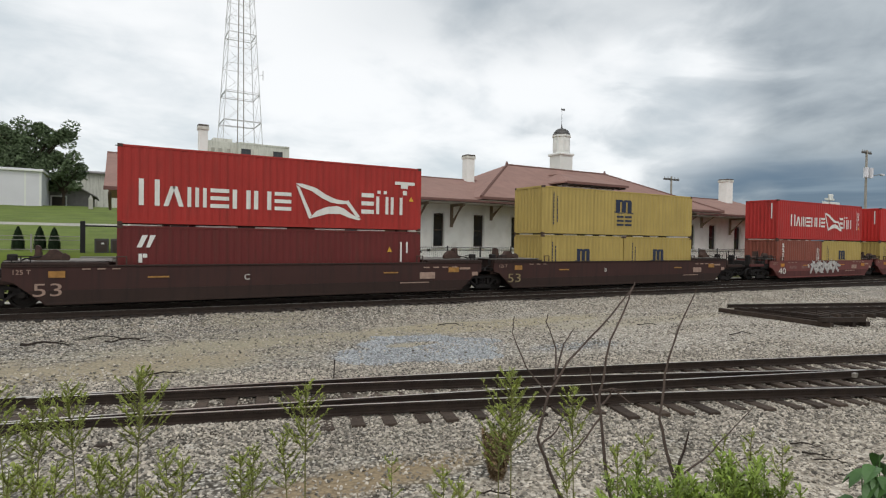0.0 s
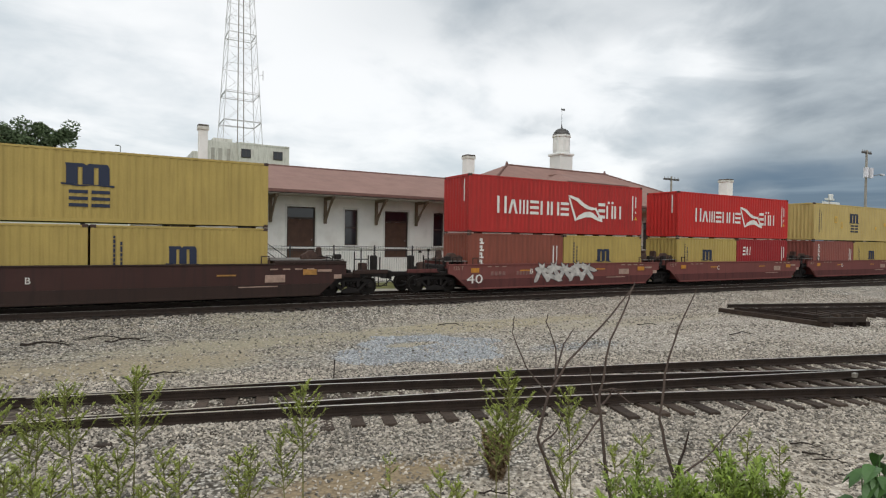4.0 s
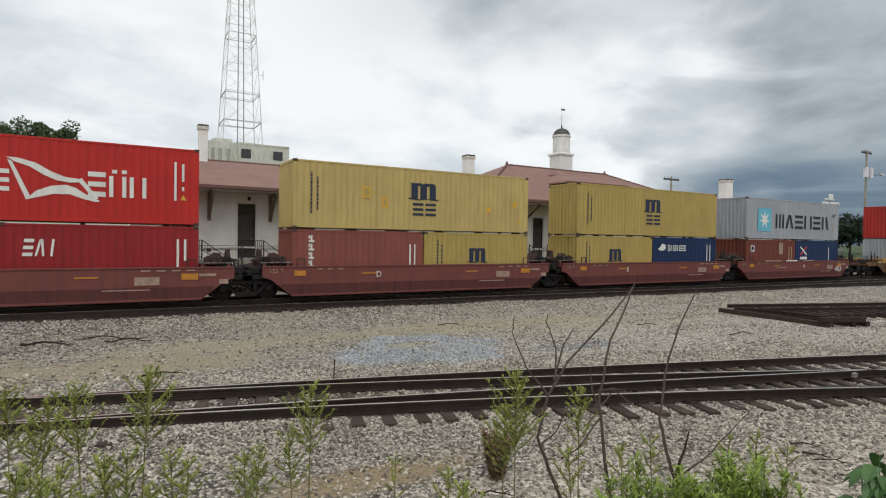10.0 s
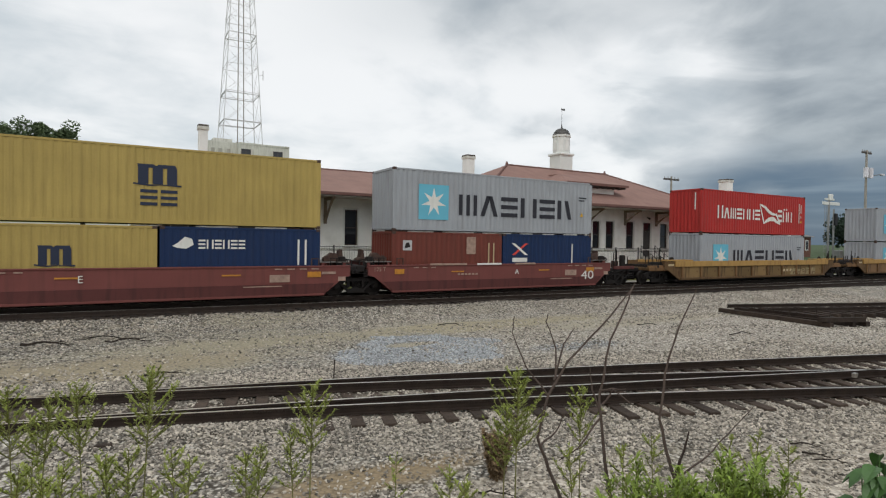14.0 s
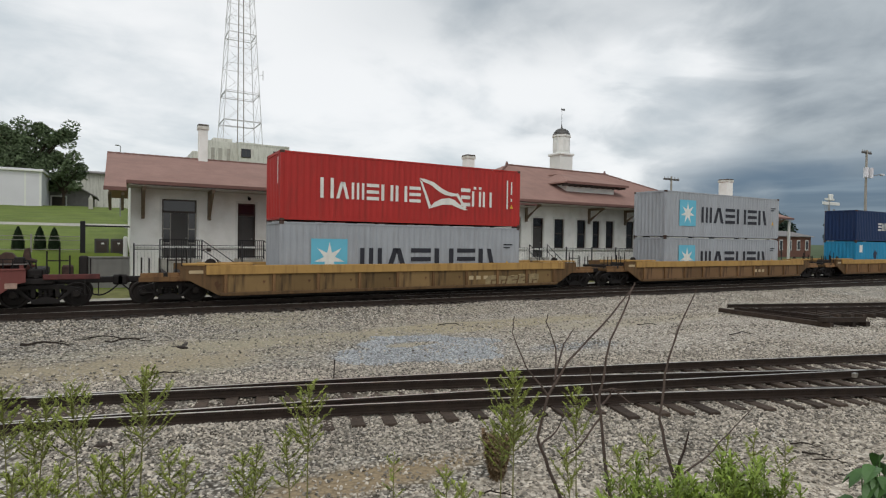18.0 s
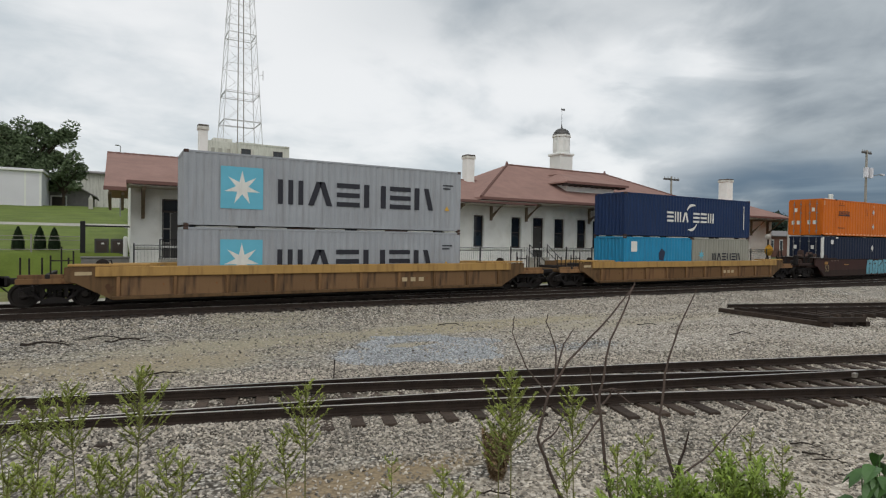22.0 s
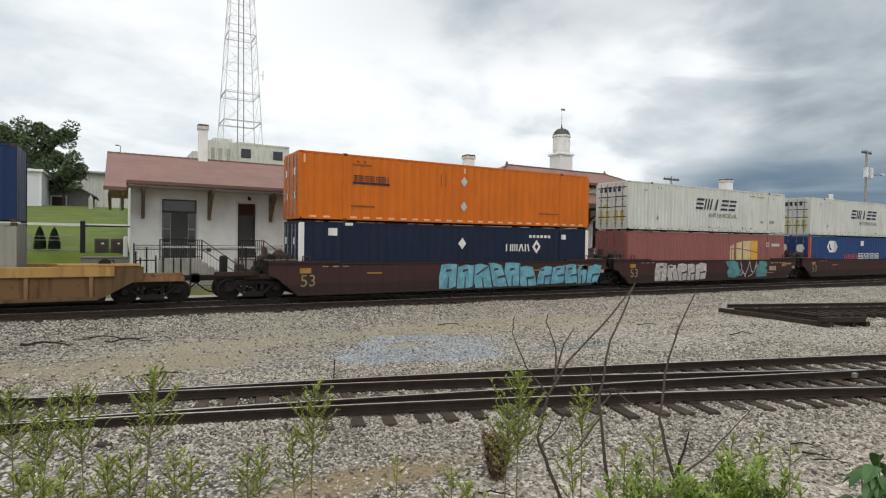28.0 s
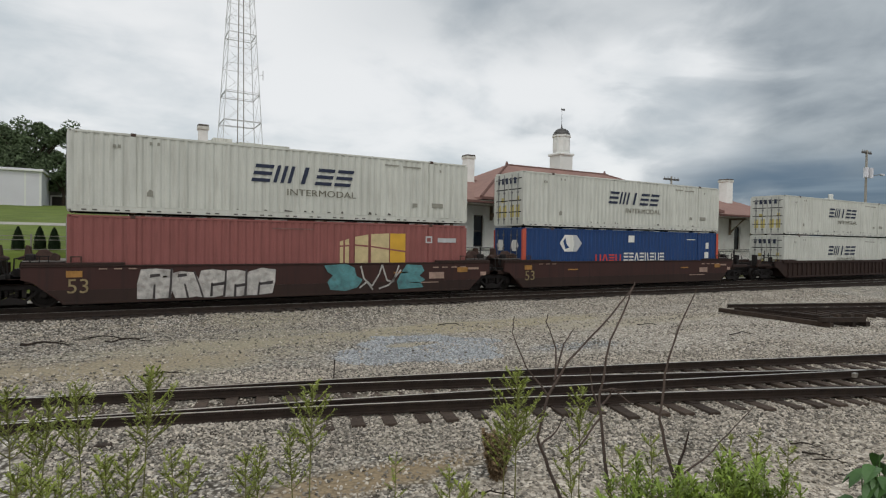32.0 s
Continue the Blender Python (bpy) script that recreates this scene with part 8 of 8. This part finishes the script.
def sapling(x, y, z, seed, runs, thick=0.0075, bark=TWIG):
    """A bare forked sapling. runs: bent shoots as (side, up) from z at its foot; the first is the trunk."""
    g = ground_z(x, y) - 0.03
    t = thing("bare_sapling", pose(x, y, g, 0, 0, -30), "bare grey forked sapling with thin twigs", "sapling", "bare saplings on the bank")
    rnd = random.Random(seed)
    for i, r in enumerate(runs):
        pts = [Vector((u, 0.03 * i * rnd.uniform(-1, 1) * (k > 0), z - g + v)) for k, (u, v) in enumerate(r)]
        if i == 0:
            pts.insert(0, Vector((pts[0].x + 0.05, 0, 0)))
        fine = []
        for a, b in zip(pts, pts[1:]):
            fine += [a.lerp(b, q / 3) + Vector((rnd.uniform(-1, 1), 0, rnd.uniform(-1, 1))) * 0.006 * (q > 0) for q in range(3)]
        fine.append(pts[-1])
        m = len(fine)
        th = (0.015 if i == 0 else 0.0075) if i != 1 else thick
        part("trunk" if i == 0 else "branch", tube(BM(), fine, [max(0.003, th * (1 - 0.8 * k / m)) for k in range(m)]), bark if i == 1 else TWIG, t)


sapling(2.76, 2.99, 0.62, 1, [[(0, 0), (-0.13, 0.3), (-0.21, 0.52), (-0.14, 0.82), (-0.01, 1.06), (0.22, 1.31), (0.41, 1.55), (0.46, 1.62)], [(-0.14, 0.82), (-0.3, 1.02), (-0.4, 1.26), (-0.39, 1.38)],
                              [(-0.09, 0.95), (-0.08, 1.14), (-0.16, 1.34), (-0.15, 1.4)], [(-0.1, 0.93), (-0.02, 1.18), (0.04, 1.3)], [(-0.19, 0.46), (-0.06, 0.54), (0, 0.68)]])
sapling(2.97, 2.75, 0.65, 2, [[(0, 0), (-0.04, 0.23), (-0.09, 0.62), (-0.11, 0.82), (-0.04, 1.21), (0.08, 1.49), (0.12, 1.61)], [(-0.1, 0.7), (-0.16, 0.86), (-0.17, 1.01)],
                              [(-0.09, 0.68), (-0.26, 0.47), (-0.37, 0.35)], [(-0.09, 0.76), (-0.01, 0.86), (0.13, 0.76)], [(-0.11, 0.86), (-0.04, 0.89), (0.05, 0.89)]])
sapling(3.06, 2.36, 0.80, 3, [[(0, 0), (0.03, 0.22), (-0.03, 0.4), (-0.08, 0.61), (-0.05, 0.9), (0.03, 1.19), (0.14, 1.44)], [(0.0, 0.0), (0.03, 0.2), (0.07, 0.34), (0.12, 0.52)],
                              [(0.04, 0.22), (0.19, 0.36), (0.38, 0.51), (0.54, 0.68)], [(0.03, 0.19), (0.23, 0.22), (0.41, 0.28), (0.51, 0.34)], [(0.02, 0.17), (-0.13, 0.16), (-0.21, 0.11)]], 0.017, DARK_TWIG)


# ---- loose stones, sticks ----
def stones(name, n, seed, region, size, material, label):
    """Angular crushed stones, loosely strewn: real geometry, joined."""
    rng = np.random.default_rng(seed)
    base = np.array([(1, 0, 0), (-0.9, 0.2, 0.1), (0.1, 1, 0), (0, -0.95, 0.15), (0.1, 0, 0.85), (0, 0.1, -0.7)])
    tri = np.array([(0, 2, 4), (2, 1, 4), (1, 3, 4), (3, 0, 4), (2, 0, 5), (1, 2, 5), (3, 1, 5), (0, 3, 5)])
    pts = []
    while len(pts) < n:
        x, y = rng.uniform(region[0], region[1]), rng.uniform(region[2], region[3])
        if region[4](x, y, rng):
            pts.append((x, y, ground_z(x, y)))
    c = np.array(pts)
    s = rng.uniform(size[0], size[1], n) * rng.uniform(0.7, 1.3, n)
    v = base[None] * rng.uniform(0.65, 1.3, (n, 6, 1)) + rng.normal(0, 0.16, (n, 6, 3))
    a = rng.uniform(0, 6.283, n)
    b = rng.uniform(-0.9, 0.9, n)
    ca, sa, cb, sb = np.cos(a), np.sin(a), np.cos(b), np.sin(b)
    x = v[:, :, 0] * ca[:, None] - v[:, :, 1] * sa[:, None]
    y = v[:, :, 0] * sa[:, None] + v[:, :, 1] * ca[:, None]
    z = v[:, :, 2] * cb[:, None] + x * sb[:, None]
    x = x * cb[:, None] - v[:, :, 2] * sb[:, None]
    w = np.stack([x, y, z * 0.8], -1) * s[:, None, None] + c[:, None, :] + np.array([0, 0, 0.25]) * s[:, None, None]
    verts = w.reshape(-1, 3)
    faces = (tri[None] + 6 * np.arange(n)[:, None, None]).reshape(-1, 3)
    me = bpy.data.meshes.new(name)
    me.vertices.add(len(verts))
    me.vertices.foreach_set("co", verts.ravel().astype(np.float32))
    me.loops.add(faces.size)
    me.loops.foreach_set("vertex_index", faces.ravel().astype(np.int32))
    me.polygons.add(len(faces))
    me.polygons.foreach_set("loop_start", np.arange(0, faces.size, 3, dtype=np.int32))
    me.update(calc_edges=True)
    me.shade_flat()
    me.materials.append(material)
    tagged(new(name, me), label, "gravel", kind="stuff")


def near_bed(x, y, rng):
    d = min(yb(x) - y, ya(x) - y)
    over = y - yb(x)
    if abs(x) > 0 and not (-7 < math.degrees(math.atan2(x, max(0.1, y))) < 70):
        return False
    if 0.8 < x < 5.2 and abs(y - 7.8 + 0.29 * x) < 0.36 and rng.random() < 0.6:
        return False
    if x < 5 and abs(over) < 0.95 and rng.random() < 0.75:
        return False
    return over < 2.6 and rng.random() < (1.0 if d < 2.5 else 0.42)


stones("ballast_stones", 90000, 3, (-3, 20, 2.2, 15, near_bed), (0.017, 0.037), STONE, "angular pale crushed-stone ballast round the yard track")


def mid_yard(x, y, rng):
    o = y - yb(x)
    s = siding_y(x) - 0.5 - y
    if o < 1.2 or s < 0 or not (-9 < math.degrees(math.atan2(x, y)) < 69):
        return False
    n = noise.noise((x * 0.3, y * 0.8, 2.0))
    return rng.random() < 0.12 + 1.1 * max(0.0, n) + (0.8 if o < 3.0 else 0) + (0.6 if s < 1.7 else 0)


stones("yard_stones", 34000, 5, (-4, 40, 6, 23.2, mid_yard), (0.022, 0.045), STONE, "scattered pale crushed stones on the yard's dirt")


def blue_bed(x, y, rng):
    if math.hypot((x - 7.6) / 0.9, (y - 15.0) / 0.4) < 1:
        return False
    q = min(math.hypot((x - 8.0) / 2.1, (y - 14.3) / 2.0), math.hypot((x - 5.9) / 1.0, (y - 14.0) / 1.1)) + 0.7 * noise.noise((x * 1.1 + 0.3, y * 1.1, 0.4))
    return q < 1.0


stones("blue_grey_stones", 6500, 7, (3, 12, 10.5, 17, blue_bed), (0.022, 0.042), STONE_BLUE, "patch of blue-grey crushed stone")


def stick(x, y, length, r, rot, seed, z=0.03):
    rnd = random.Random(seed)
    s = thing("fallen_stick", pose(x, y, ground_z(x, y) + z, 0, 0, rot), "dry dark fallen stick on the gravel", "stick", "sticks on the ground")
    bm = BM()
    pts = [Vector((length * (k / 6 - 0.5), rnd.uniform(-0.05, 0.05) * length, rnd.uniform(0, 0.03) + 0.07 * length * math.sin(math.pi * k / 6) ** 2)) for k in range(7)]
    tube(bm, pts, [r * (1 - k * 0.1) for k in range(7)])
    part("shaft", bm, STICK, s)
    q = BM()
    rod(q, pts[4], pts[4] + Vector((length * 0.2, length * 0.12, 0.02)), r * 0.6, 5, r * 0.3)
    part("fork", q, STICK, s)


for k, (x, y, L, r, rot) in enumerate(((-1.75, 18.9, 1.25, 0.04, -22), (-0.35, 19.4, 1.5, 0.024, 160), (0.25, 18.5, 1.2, 0.03, -15), (0.9, 14.0, 0.9, 0.025, -12), (18.6, 11.6, 1.0, 0.025, -20), (10.4, 17.4, 0.9, 0.02, -25), (17.2, 14.4, 0.8, 0.02, -25),
                                     (9.43, 4.8, 0.42, 0.018, -49), (9.11, 4.48, 0.36, 0.02, -63), (9.05, 4.25, 0.44, 0.014, -44), (4.1, 5.7, 0.45, 0.014, -40), (5.6, 5.2, 0.4, 0.012, 20))):
    stick(x, y, L, r, rot, k)
mk = thing("marker_stake", pose(4.05, 11.7, ground_z(4.05, 11.7)), "thin rusty steel marker stake by the rail", "stake")
part("rod", rod(BM(), (0, 0, -0.1), (0.02, 0, 0.48), 0.012, 6), RAIL, mk)


# ---- a bird that flies low over the yard ----
def bird():
    b = thing("bird", pose(-12, 10, 1.0), "small dark brown bird in low flight", "bird")
    bm = BM()
    prof = [(-0.12, 0.004), (-0.09, 0.02), (-0.03, 0.034), (0.03, 0.034), (0.07, 0.022), (0.085, 0.024), (0.105, 0.02), (0.12, 0.008)]
    for (x0, r0), (x1, r1) in zip(prof, prof[1:]):
        rod(bm, (x0, 0, 0), (x1, 0, 0.004), r0, 8, r1)
    part("body", bm, BIRD_M, b)
    part("beak", rod(BM(), (0.118, 0, 0.004), (0.14, 0, 0), 0.006, 5, 0.001), BIRD_M, b)
    part("tail", slab(BM(), [(-0.10, -0.012, 0), (-0.10, 0.012, 0), (-0.20, 0.035, 0), (-0.20, -0.035, 0)], 0.006), BIRD_M, b)
    wings = []
    for s in (-1, 1):
        pts = [(0.05, 0.0, 0), (0.045, s * 0.10, 0), (0.01, s * 0.20, 0), (-0.03, s * 0.19, 0), (-0.05, s * 0.09, 0), (-0.04, 0.0, 0)]
        w = part("wing", slab(BM(), pts if s > 0 else pts[::-1], 0.006), BIRD_M, b)
        w.matrix_basis = pose(0, s * 0.03, 0.015)
        wings.append((w, s))
    return b, wings


BIRD, WINGS = bird()


# ---- what moves ----
def motions():
    for ob, x, y, z in movers:
        walk(ob, [(t, pose(x - run(t), y, z)) for t in range(0, 33, 2)])
    for w, (x, y, z) in wheelsets:
        walk(w, [(k / 15, pose(x, y, z) @ Matrix.Rotation(-run(k / 15) / WHEEL_R, 4, "Y")) for k in range(0, 481)])
    walk(BIRD, [(0, pose(-16, 9, 2.2)), (16.0, pose(-16, 9, 2.2)), (17.0, pose(-9.0, 17.0, 2.0, 0, 8, -15)), (17.6, pose(-1.6, 13.6, 0.85, 0, 8, -22)), (18.0, pose(1.08, 12.0, 0.36, 0, 6, -30)),
                (18.3, pose(2.63, 11.0, 0.08, 0, 4, -25)), (18.6, pose(4.4, 10.5, -0.145, 0, 0, -15)), (18.9, pose(6.31, 10.3, -0.18, 0, -2, -8)), (19.2, pose(8.91, 10.0, -0.16, 0, -4, -8)),
                (19.8, pose(15.0, 9.2, 0.5, 0, -8, -10)), (20.6, pose(26.0, 7.5, 2.4, 0, -8, -12)), (32.0, pose(60.0, -20.0, 6.0, 0, 0, -30))])
    # a gust early on, then light air
    wind = ((0, -1.1), (1, -0.9), (2, -1.2), (3, -0.6), (3.5, -1.0), (5.5, -3.3), (6, -3.1), (6.5, -2.0), (7, -0.7), (7.5, 0.0), (9, 0.2), (11, 0.0), (14, 0.4), (17, -0.2), (18, -0.4),
            (19, -0.9), (21, -1.2), (22, -1.1), (23, -0.6), (25, 0.0), (28, 0.8), (29, 0.1), (31, 0.5), (32, 0.3))
    for w, x, y, z, k in swayers:
        walk(w, [(t, pose(x, y, z) @ Matrix.Rotation(radians(a * k), 4, Vector((0.5, 0.866, 0)))) for t, a in wind])
    for w, s in WINGS:
        walk(w, [(k / 15, pose(0, s * 0.03, 0.015, s * 38 * math.cos(k / 15 * 2 * math.pi * 3.4))) for k in range(0, 481)])


motions()
